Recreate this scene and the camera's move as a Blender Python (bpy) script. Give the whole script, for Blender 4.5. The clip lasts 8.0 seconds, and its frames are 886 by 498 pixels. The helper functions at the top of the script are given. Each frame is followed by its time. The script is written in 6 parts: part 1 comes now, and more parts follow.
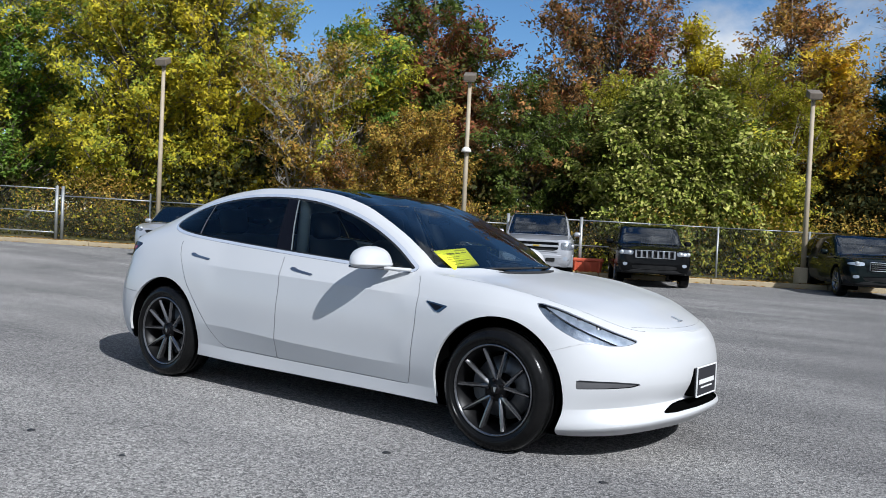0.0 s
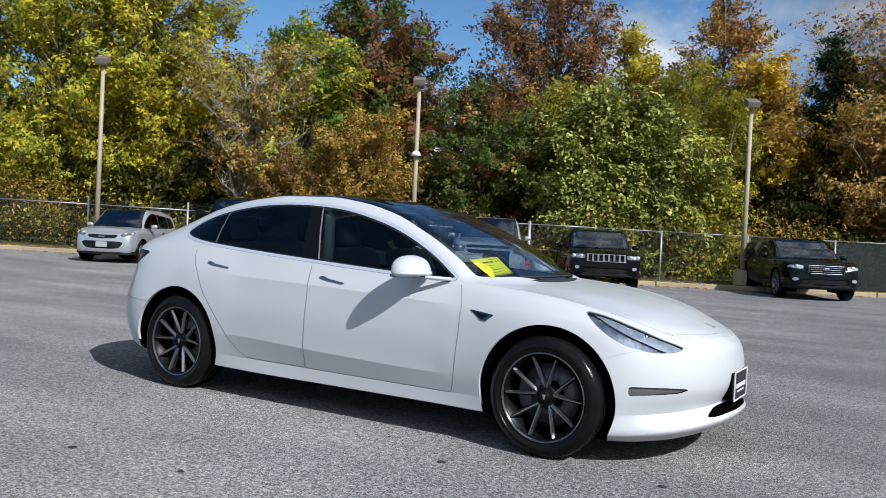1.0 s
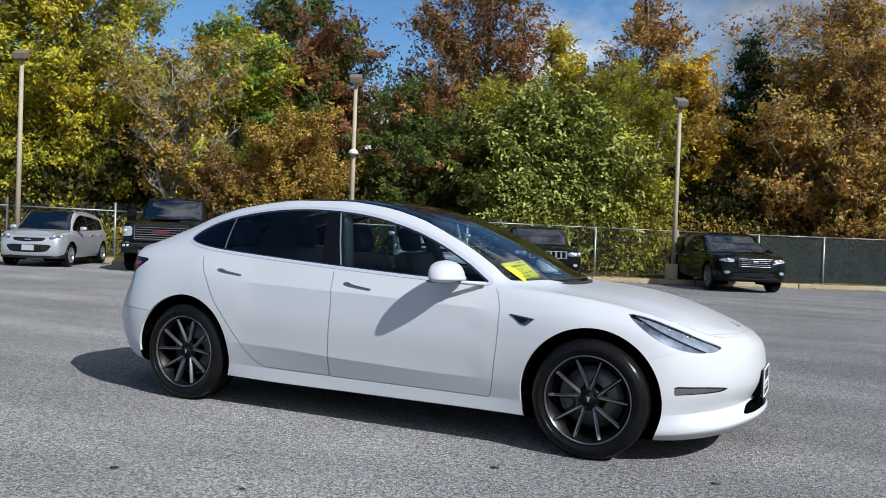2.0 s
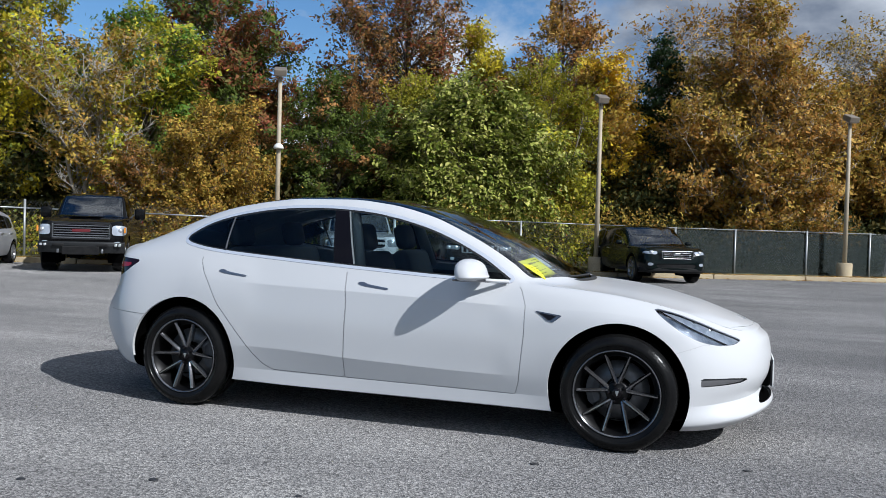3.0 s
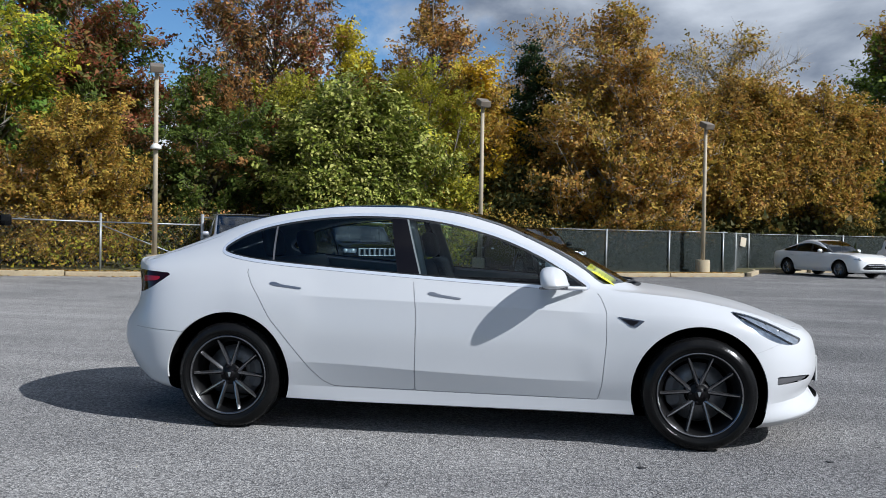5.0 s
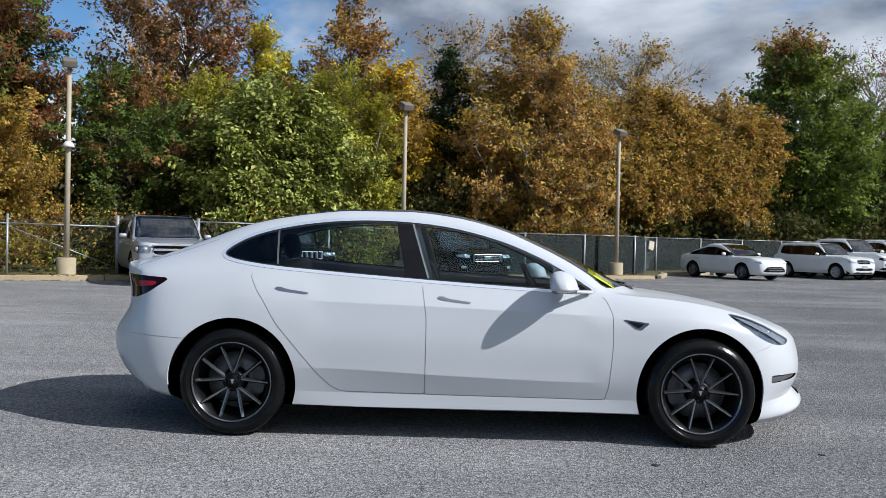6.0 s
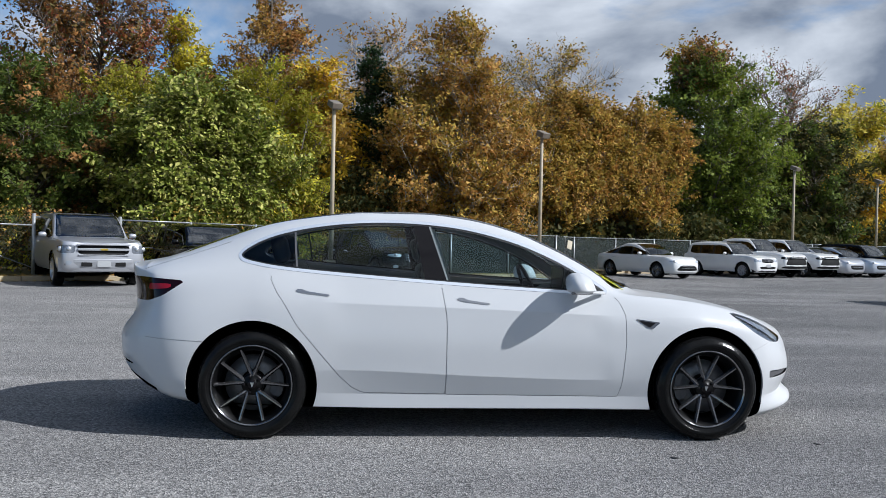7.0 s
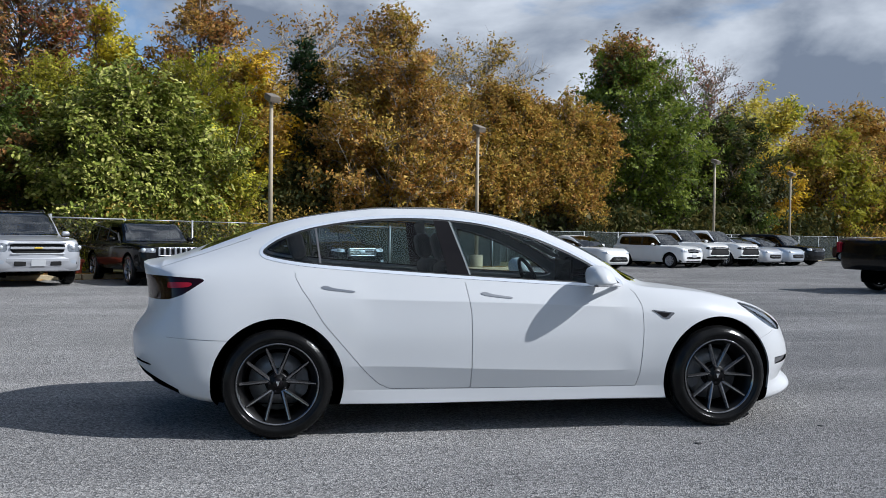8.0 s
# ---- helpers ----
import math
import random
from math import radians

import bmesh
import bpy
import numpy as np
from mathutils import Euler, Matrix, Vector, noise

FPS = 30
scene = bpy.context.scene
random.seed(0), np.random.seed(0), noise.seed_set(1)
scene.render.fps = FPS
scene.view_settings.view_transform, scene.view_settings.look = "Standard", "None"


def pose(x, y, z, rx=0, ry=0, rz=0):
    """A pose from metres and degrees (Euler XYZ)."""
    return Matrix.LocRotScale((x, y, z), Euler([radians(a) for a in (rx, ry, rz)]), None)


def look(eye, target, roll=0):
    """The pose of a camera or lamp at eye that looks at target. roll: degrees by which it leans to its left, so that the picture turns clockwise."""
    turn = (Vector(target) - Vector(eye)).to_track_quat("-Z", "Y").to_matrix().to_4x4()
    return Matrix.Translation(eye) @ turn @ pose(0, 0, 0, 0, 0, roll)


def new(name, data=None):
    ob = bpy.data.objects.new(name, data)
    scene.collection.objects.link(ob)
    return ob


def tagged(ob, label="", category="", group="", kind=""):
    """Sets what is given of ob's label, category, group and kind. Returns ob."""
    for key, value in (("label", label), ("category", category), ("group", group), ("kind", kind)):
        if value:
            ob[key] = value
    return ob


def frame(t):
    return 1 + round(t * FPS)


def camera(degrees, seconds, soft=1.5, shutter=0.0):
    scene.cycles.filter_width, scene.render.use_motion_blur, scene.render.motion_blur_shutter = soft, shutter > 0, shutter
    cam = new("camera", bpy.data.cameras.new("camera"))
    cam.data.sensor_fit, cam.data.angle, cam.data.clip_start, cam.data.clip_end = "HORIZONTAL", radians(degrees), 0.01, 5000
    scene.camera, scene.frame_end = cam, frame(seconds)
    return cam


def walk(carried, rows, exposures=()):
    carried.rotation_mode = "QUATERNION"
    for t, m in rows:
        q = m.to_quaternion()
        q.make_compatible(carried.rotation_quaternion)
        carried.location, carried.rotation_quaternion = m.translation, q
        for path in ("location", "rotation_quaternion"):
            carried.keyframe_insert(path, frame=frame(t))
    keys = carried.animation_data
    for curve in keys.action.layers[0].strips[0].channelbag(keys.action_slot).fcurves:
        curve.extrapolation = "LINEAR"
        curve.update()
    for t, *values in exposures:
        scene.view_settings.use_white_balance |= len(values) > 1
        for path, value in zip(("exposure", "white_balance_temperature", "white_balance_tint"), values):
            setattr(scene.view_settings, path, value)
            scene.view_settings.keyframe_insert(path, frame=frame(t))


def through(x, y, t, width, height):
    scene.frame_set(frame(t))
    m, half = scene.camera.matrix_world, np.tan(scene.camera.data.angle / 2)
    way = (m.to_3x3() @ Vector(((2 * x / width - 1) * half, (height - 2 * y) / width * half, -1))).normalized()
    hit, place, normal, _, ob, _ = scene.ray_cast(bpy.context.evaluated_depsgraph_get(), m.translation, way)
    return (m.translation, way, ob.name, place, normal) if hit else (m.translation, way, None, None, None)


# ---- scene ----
cam = camera(55.1, 8.0, 0.78)
PATH = [
    (0, (3.865, -4.75, 1.199), (2.69, -3.133, 1.146), 2.8),
    (0.5, (3.586, -4.973, 1.212), (2.505, -3.292, 1.169), 3.1),
    (1, (3.32, -5.149, 1.207), (2.289, -3.436, 1.168), 2.8),
    (1.5, (2.999, -5.318, 1.222), (2.053, -3.556, 1.186), 2.5),
    (3, (2.017, -5.725, 1.228), (1.376, -3.831, 1.183), 1.7),
    (3.5, (1.639, -5.849, 1.227), (1.12, -3.918, 1.188), 1.7),
    (4, (1.275, -5.94, 1.228), (0.828, -3.991, 1.189), 1.3),
    (4.5, (0.93, -5.952, 1.24), (0.572, -3.985, 1.201), 1.1),
    (6, (-0.057, -6.081, 1.24), (-0.095, -4.082, 1.217), 1.3),
    (6.5, (-0.423, -6.098, 1.242), (-0.304, -4.102, 1.225), 1.4),
    (7, (-0.774, -6.144, 1.247), (-0.589, -4.153, 1.226), 1.4),
    (7.5, (-1.111, -6.105, 1.243), (-0.844, -4.123, 1.217), 1.0),
    (8, (-1.422, -6.07, 1.241), (-1.049, -4.105, 1.209), 0.8),
]
walk(cam, [(t, look(eye, target, roll)) for t, eye, target, roll in PATH], [(0, 0.12, 5840, 9), (8, 0.17, 5840, 9)])

# ==== light ====
SUN = Vector((0.735, -0.278, 0.615)).normalized()
world = bpy.data.worlds.new("sky")
scene.world = world
world.use_nodes = True
wt = world.node_tree
wt.nodes.clear()


def wnode(kind, **inputs):
    n = wt.nodes.new(kind)
    for key, value in inputs.items():
        n.inputs[key.replace("_", " ")].default_value = value
    return n


w_out = wt.nodes.new("ShaderNodeOutputWorld")
w_bg = wnode("ShaderNodeBackground", Strength=0.054)
w_sky = wt.nodes.new("ShaderNodeTexSky")
w_sky.sky_type = "NISHITA"
w_sky.sun_disc = False
w_sky.sun_elevation = math.asin(SUN.z)
w_sky.sun_rotation = math.atan2(SUN.x, SUN.y)
w_sky.air_density, w_sky.dust_density, w_sky.ozone_density = 1.0, 0.15, 3.0
w_co = wt.nodes.new("ShaderNodeTexCoord")
w_map = wt.nodes.new("ShaderNodeMapping")
w_map.inputs["Scale"].default_value = (1.0, 1.0, 2.0)
w_map.inputs["Location"].default_value = (0.35, 0.0, 0.0)
w_big = wnode("ShaderNodeTexNoise", Scale=1.7, Detail=10.0, Roughness=0.56, Distortion=0.35)
w_cover = wt.nodes.new("ShaderNodeValToRGB")
w_cover.color_ramp.elements[0].position, w_cover.color_ramp.elements[1].position = 0.485, 0.555
w_fine = wnode("ShaderNodeTexNoise", Scale=3.0, Detail=9.0, Roughness=0.52, Distortion=0.15)
w_tone = wt.nodes.new("ShaderNodeValToRGB")
w_tone.color_ramp.elements[0].position, w_tone.color_ramp.elements[1].position = 0.415, 0.61
w_tone.color_ramp.elements[0].color = (3.4, 3.9, 4.8, 1)
w_tone.color_ramp.elements[1].color = (13.0, 13.2, 13.5, 1)
w_mix = wt.nodes.new("ShaderNodeMixRGB")
wt.links.new(w_co.outputs["Generated"], w_map.inputs["Vector"])
for n in (w_big, w_fine):
    wt.links.new(w_map.outputs["Vector"], n.inputs["Vector"])
w_axis = wt.nodes.new("ShaderNodeSeparateXYZ")
w_lean = wt.nodes.new("ShaderNodeMath")
w_lean.operation = "MULTIPLY_ADD"
w_lean.inputs[1].default_value = 0.40
wt.links.new(w_co.outputs["Generated"], w_axis.inputs["Vector"])
wt.links.new(w_axis.outputs["X"], w_lean.inputs[0])
wt.links.new(w_big.outputs["Fac"], w_lean.inputs[2])
# more cloud overhead than near the horizon
w_high = wt.nodes.new("ShaderNodeMapRange")
w_high.inputs["From Min"].default_value, w_high.inputs["From Max"].default_value = 0.32, 0.62
w_high.inputs["To Min"].default_value, w_high.inputs["To Max"].default_value = 0.0, 0.07
w_sum = wt.nodes.new("ShaderNodeMath")
wt.links.new(w_axis.outputs["Z"], w_high.inputs["Value"])
wt.links.new(w_high.outputs["Result"], w_sum.inputs[0])
wt.links.new(w_lean.outputs["Value"], w_sum.inputs[1])
wt.links.new(w_sum.outputs["Value"], w_cover.inputs["Fac"])
wt.links.new(w_fine.outputs["Fac"], w_tone.inputs["Fac"])
wt.links.new(w_cover.outputs["Color"], w_mix.inputs["Fac"])
w_deep = wnode("ShaderNodeHueSaturation", Saturation=1.15, Value=1.75)
wt.links.new(w_sky.outputs["Color"], w_deep.inputs["Color"])
wt.links.new(w_deep.outputs["Color"], w_mix.inputs["Color1"])
wt.links.new(w_tone.outputs["Color"], w_mix.inputs["Color2"])
wt.links.new(w_mix.outputs["Color"], w_bg.inputs["Color"])
wt.links.new(w_bg.outputs["Background"], w_out.inputs["Surface"])

sun_data = bpy.data.lights.new("sun", "SUN")
sun_data.energy, sun_data.angle, sun_data.color = 4.65, radians(0.53), (1.0, 0.955, 0.90)
sun = new("sun", sun_data)
sun.matrix_world = look(SUN * 60, (0, 0, 0))
scene.view_settings.exposure = 0.0

# ==== materials ====


def material(name, base, rough=0.5, metal=0.0, base2=None, scale=8.0, fine=0.0, bump=0.0, bump_scale=60.0, coat=0.0,
             spec=0.5, emit=None, island=None, stops=None):
    """A surface: two-tone large-scale variation, fine grain, relief. island: colours that vary leaf by leaf or piece by piece."""
    m = bpy.data.materials.new(name)
    m.use_nodes = True
    nt = m.node_tree
    b = nt.nodes["Principled BSDF"]
    b.inputs["Roughness"].default_value = rough
    b.inputs["Metallic"].default_value = metal
    b.inputs["Coat Weight"].default_value = coat
    b.inputs["Coat Roughness"].default_value = 0.03
    b.inputs["Specular IOR Level"].default_value = spec
    b.inputs["Base Color"].default_value = (*base, 1)
    if emit:
        b.inputs["Emission Color"].default_value = (*base, 1)
        b.inputs["Emission Strength"].default_value = emit
    co = nt.nodes.new("ShaderNodeTexCoord")
    colour = None
    if island:
        src = nt.nodes.new("ShaderNodeNewGeometry").outputs["Random Per Island"]
        ramp = nt.nodes.new("ShaderNodeValToRGB")
        while len(ramp.color_ramp.elements) < len(island):
            ramp.color_ramp.elements.new(0.5)
        for i, (e, c) in enumerate(zip(ramp.color_ramp.elements, island)):
            e.position = stops[i] if stops else i / (len(island) - 1)
            e.color = (*c, 1)
        nt.links.new(src, ramp.inputs["Fac"])
        colour = ramp.outputs["Color"]
    elif base2:
        big = nt.nodes.new("ShaderNodeTexNoise")
        big.inputs["Scale"].default_value, big.inputs["Detail"].default_value = scale, 6
        nt.links.new(co.outputs["Object"], big.inputs["Vector"])
        ramp = nt.nodes.new("ShaderNodeValToRGB")
        ramp.color_ramp.elements[0].position, ramp.color_ramp.elements[1].position = 0.35, 0.65
        ramp.color_ramp.elements[0].color, ramp.color_ramp.elements[1].color = (*base, 1), (*base2, 1)
        nt.links.new(big.outputs["Fac"], ramp.inputs["Fac"])
        colour = ramp.outputs["Color"]
    if colour and fine:
        grain = nt.nodes.new("ShaderNodeTexNoise")
        grain.inputs["Scale"].default_value, grain.inputs["Detail"].default_value = bump_scale, 3
        nt.links.new(co.outputs["Object"], grain.inputs["Vector"])
        mix = nt.nodes.new("ShaderNodeMixRGB")
        mix.blend_type, mix.inputs["Fac"].default_value = "OVERLAY", fine
        nt.links.new(colour, mix.inputs["Color1"])
        nt.links.new(grain.outputs["Fac"], mix.inputs["Color2"])
        colour = mix.outputs["Color"]
    if colour:
        nt.links.new(colour, b.inputs["Base Color"])
    if bump:
        rough_n = nt.nodes.new("ShaderNodeTexNoise")
        rough_n.inputs["Scale"].default_value, rough_n.inputs["Detail"].default_value = bump_scale, 4
        nt.links.new(co.outputs["Object"], rough_n.inputs["Vector"])
        bn = nt.nodes.new("ShaderNodeBump")
        bn.inputs["Strength"].default_value, bn.inputs["Distance"].default_value = bump, 0.01
        nt.links.new(rough_n.outputs["Fac"], bn.inputs["Height"])
        nt.links.new(bn.outputs["Normal"], b.inputs["Normal"])
    return m


def glass(name, tint, gloss=0.02, ior=1.55):
    """A tinted pane: light passes straight through, with a mirror sheen that grows towards grazing."""
    m = bpy.data.materials.new(name)
    m.use_nodes = True
    nt = m.node_tree
    nt.nodes.clear()
    out = nt.nodes.new("ShaderNodeOutputMaterial")
    clear, shine = nt.nodes.new("ShaderNodeBsdfTransparent"), nt.nodes.new("ShaderNodeBsdfGlossy")
    clear.inputs["Color"].default_value = (*tint, 1)
    shine.inputs["Roughness"].default_value = gloss
    fr, mix = nt.nodes.new("ShaderNodeFresnel"), nt.nodes.new("ShaderNodeMixShader")
    fr.inputs["IOR"].default_value = ior
    nt.links.new(fr.outputs["Fac"], mix.inputs["Fac"])
    nt.links.new(clear.outputs["BSDF"], mix.inputs[1])
    nt.links.new(shine.outputs["BSDF"], mix.inputs[2])
    nt.links.new(mix.outputs["Shader"], out.inputs["Surface"])
    return m


WHITE = material("pearl_white_paint", (0.560, 0.566, 0.574), 0.34, base2=(0.546, 0.554, 0.564), scale=2.0, coat=0.40, spec=0.2)
GREY_PLASTIC = material("grey_trim", (0.09, 0.09, 0.095), 0.5, base2=(0.11, 0.11, 0.115), scale=9)
STRIP = material("grey_glass_channel", (0.20, 0.22, 0.22), 0.5)
BLACK_GLOSS = material("gloss_black", (0.006, 0.005, 0.006), 0.15, spec=0.25)
SEAL = material("black_rubber_seal", (0.015, 0.015, 0.016), 0.55, base2=(0.02, 0.02, 0.02))
SEAM = material("panel_gap", (0.36, 0.36, 0.37), 0.7)
FINE_SEAM = material("tight_panel_gap", (0.47, 0.47, 0.48), 0.7)
CHROME = material("satin_chrome", (0.70, 0.71, 0.73), 0.3, 1.0)
TRIM = material("bright_aluminium_trim", (0.74, 0.78, 0.84), 0.26, 0.45)
DARK_CHROME = material("dark_chrome", (0.22, 0.22, 0.23), 0.22, 1.0)
TYRE = material("dressed_tyre_rubber", (0.006, 0.006, 0.0062), 0.20, base2=(0.009, 0.009, 0.009), scale=14, bump=0.12, bump_scale=70, spec=0.16)
RIM = material("gunmetal_alloy", (0.18, 0.18, 0.187), 0.17, 0.9, base2=(0.22, 0.22, 0.227), scale=6, coat=0.9)
BARREL = material("black_wheel_barrel", (0.003, 0.003, 0.0033), 0.4, 0.0, spec=0.2)
SILVER_RIM = material("silver_alloy", (0.55, 0.55, 0.56), 0.3, 0.9)
BRAKE = material("brake_steel", (0.20, 0.20, 0.205), 0.4, 0.6, base2=(0.15, 0.15, 0.155), scale=30)
CALIPER = material("grey_caliper", (0.10, 0.10, 0.105), 0.5, base2=(0.13, 0.13, 0.135), scale=12)
UNDER = material("underbody_black", (0.002, 0.002, 0.002), 1.0, spec=0.0)
CABIN = material("black_interior", (0.032, 0.032, 0.034), 0.6, base2=(0.045, 0.045, 0.047), scale=5)
PALE = material("pale_headliner", (0.42, 0.42, 0.41), 0.8)
SIDE_GLASS = glass("tinted_side_glass", (0.68, 0.79, 0.81), 0.02, 1.46)
ROOF_GLASS = glass("dark_roof_glass", (0.16, 0.17, 0.18))
SCREEN_GLASS = glass("windscreen_glass", (0.74, 0.80, 0.80), 0.02, 2.2)
CLEAR = glass("lamp_lens", (0.86, 0.88, 0.9))
LAMP_IN = material("lamp_reflector", (0.40, 0.44, 0.50), 0.3, 0.3)
LAMP_VISOR = material("grey_lamp_visor", (0.30, 0.35, 0.42), 0.28, 0.5, base2=(0.52, 0.57, 0.65), scale=26)
LAMP_BOWL = material("smoked_lamp_bowl", (0.05, 0.07, 0.11), 0.4, 0.15, base2=(0.14, 0.18, 0.24), scale=22, bump=0.25, bump_scale=45)
LAMP_DARK = material("dark_lamp_bezel", (0.22, 0.24, 0.28), 0.2, 0.4, coat=0.8)
GRILLE_CHROME = material("dull_chrome", (0.34, 0.35, 0.37), 0.3, 0.9)
RED = material("red_lens", (0.30, 0.010, 0.022), 0.15, spec=0.3)
DARK_RED = material("smoked_red_lens", (0.010, 0.002, 0.003), 0.10, spec=0.25)
YELLOW = material("yellow_card", (0.80, 0.78, 0.03), 0.55)
PALE_INK = material("faded_ink", (0.22, 0.20, 0.02), 0.6)
INK = material("black_ink", (0.02, 0.02, 0.025), 0.6)
WHITE_PLASTIC = material("white_plastic", (0.75, 0.75, 0.74), 0.4)
AMBER = material("amber_lens", (0.75, 0.28, 0.03), 0.25, coat=0.5)


# ==== mesh helpers ====


def link_mesh(name, verts, faces, mat, parent=None, label="", smooth=True, normals=None):
    me = bpy.data.meshes.new(name)
    me.from_pydata([tuple(map(float, v[:3])) for v in verts], [], [tuple(map(int, f)) for f in faces])
    me.materials.append(mat)
    if smooth:
        me.polygons.foreach_set("use_smooth", [True] * len(me.polygons))
        if normals is not None:
            me.normals_split_custom_set_from_vertices([tuple(map(float, n)) for n in normals])
    me.update()
    ob = new(name, me)
    if parent is not None:
        ob.parent = parent
    return tagged(ob, label) if label else ob


def part(name, bm, mat, parent, label="", smooth=False):
    """Links a bmesh as one mesh object under a thing or a part."""
    me = bpy.data.meshes.new(name)
    if smooth:
        for f in bm.faces:
            f.smooth = True
    bm.to_mesh(me)
    bm.free()
    me.materials.append(mat)
    ob = new(name, me)
    ob.parent = parent
    return tagged(ob, label) if label else ob


def thing(name, label, category, group="", at=None, kind=""):
    ob = new(name)
    ob.empty_display_size = 0.2
    if at is not None:
        ob.matrix_world = at
    return tagged(ob, label, category, group, kind)


def box(bm, lo, hi, bevel=0.0, m=None):
    """A box from corner to corner, its edges rounded, placed by m."""
    made = bmesh.ops.create_cube(bm, size=1.0)["verts"]
    for v in made:
        v.co = Vector([lo[i] + (v.co[i] + 0.5) * (hi[i] - lo[i]) for i in range(3)])
    if bevel:
        edges = list({e for v in made for e in v.link_edges})
        out = bmesh.ops.bevel(bm, geom=edges, offset=bevel, segments=2, affect="EDGES", profile=0.5)
        made = [v for v in set(out["verts"]) | set(made) if v.is_valid]
    if m is not None:
        for v in made:
            v.co = m @ v.co
    return made


def boxed(lo, hi, bevel=0.0, m=None):
    bm = bmesh.new()
    box(bm, lo, hi, bevel, m)
    return bm


def tube(path, radii, sides=8, cap=True):
    """Vertices and faces of a tapered tube along a path."""
    path = np.asarray(path, float)
    radii = np.broadcast_to(np.asarray(radii, float), (len(path),))
    way = np.gradient(path, axis=0)
    way /= np.linalg.norm(way, axis=1, keepdims=True) + 1e-9
    ref = np.where(np.abs(way[:, 2:3]) < 0.9, [[0, 0, 1.0]], [[1.0, 0, 0]])
    a = np.cross(way, ref)
    a /= np.linalg.norm(a, axis=1, keepdims=True) + 1e-9
    b = np.cross(way, a)
    ang = np.linspace(0, 2 * np.pi, sides, endpoint=False)
    v = path[:, None] + radii[:, None, None] * (np.cos(ang)[None, :, None] * a[:, None] + np.sin(ang)[None, :, None] * b[:, None])
    v = v.reshape(-1, 3)
    f = []
    for i in range(len(path) - 1):
        for j in range(sides):
            k = (j + 1) % sides
            f.append((i * sides + j, i * sides + k, (i + 1) * sides + k, (i + 1) * sides + j))
    if cap:
        f.append(tuple(range(sides))[::-1])
        f.append(tuple((len(path) - 1) * sides + j for j in range(sides)))
    return v, f


def tube_mesh(name, path, radii, mat, parent=None, sides=8, label=""):
    v, f = tube(path, radii, sides)
    return link_mesh(name, v, f, mat, parent, label)


def joined(pieces):
    vs, fs, n = [], [], 0
    for v, f in pieces:
        vs.append(np.asarray(v, float).reshape(-1, 3))
        fs += [tuple(i + n for i in face) for face in f]
        n += len(vs[-1])
    return np.concatenate(vs), fs


def lathe(profile, segs=48, axis="y"):
    """Revolves (radius, offset) pairs round the axis."""
    prof = np.asarray(profile, float)
    ang = np.linspace(0, 2 * np.pi, segs, endpoint=False)
    r, o = prof[:, 0], prof[:, 1]
    x = r[:, None] * np.cos(ang)
    z = r[:, None] * np.sin(ang)
    y = np.repeat(o[:, None], segs, 1)
    v = np.stack([x, y, z], -1).reshape(-1, 3)
    if axis == "z":
        v = v[:, [0, 2, 1]]
    f = []
    for i in range(len(prof) - 1):
        for j in range(segs):
            k = (j + 1) % segs
            f.append((i * segs + j, i * segs + k, (i + 1) * segs + k, (i + 1) * segs + j))
    return v, f


def curve_through(knots, at, t=None):
    """A smooth curve through the knots (rows), by chord length or the given knot times, sampled at at in 0..1."""
    p = np.asarray(knots, float)
    if t is None:
        t = np.r_[0, np.cumsum(np.linalg.norm(np.diff(p, axis=0), axis=1) + 1e-6)]
        t = t / t[-1]
    d = np.diff(p, axis=0) / np.diff(t)[:, None]
    h = np.diff(t)[:, None]
    m = np.empty_like(p)
    m[1:-1] = (d[:-1] * h[1:] + d[1:] * h[:-1]) / (h[1:] + h[:-1])
    m[0], m[-1] = d[0], d[-1]
    i = np.clip(np.searchsorted(t, at, side="right") - 1, 0, len(t) - 2)
    hh = (t[i + 1] - t[i])[:, None]
    u = ((at - t[i]) / hh[:, 0])[:, None]
    return ((2 * u**3 - 3 * u**2 + 1) * p[i] + (u**3 - 2 * u**2 + u) * hh * m[i]
            + (-2 * u**3 + 3 * u**2) * p[i + 1] + (u**3 - u**2) * hh * m[i + 1])


def smooth_at(xs, ys, x):
    """A monotone-safe cubic through (xs, ys), xs rising."""
    xs, ys = np.asarray(xs, float), np.asarray(ys, float)
    d = np.diff(ys) / np.diff(xs)
    m = np.r_[d[0], np.where(d[:-1] * d[1:] > 0, 2 * d[:-1] * d[1:] / (d[:-1] + d[1:] + 1e-12), 0), d[-1]]
    i = np.clip(np.searchsorted(xs, x, side="right") - 1, 0, len(xs) - 2)
    h = xs[i + 1] - xs[i]
    u = np.clip((x - xs[i]) / h, 0, 1)
    return ((2 * u**3 - 3 * u**2 + 1) * ys[i] + (u**3 - 2 * u**2 + u) * h * m[i]
            + (-2 * u**3 + 3 * u**2) * ys[i + 1] + (u**3 - u**2) * h * m[i + 1])


def rounded(poly, n=10, cut=0.25):
    """A closed polygon with its corners rounded."""
    p = np.asarray(poly, float)
    for _ in range(2):
        q = np.roll(p, -1, 0)
        p = np.stack([p + cut * (q - p), q - cut * (q - p)], 1).reshape(-1, 2)
    return p


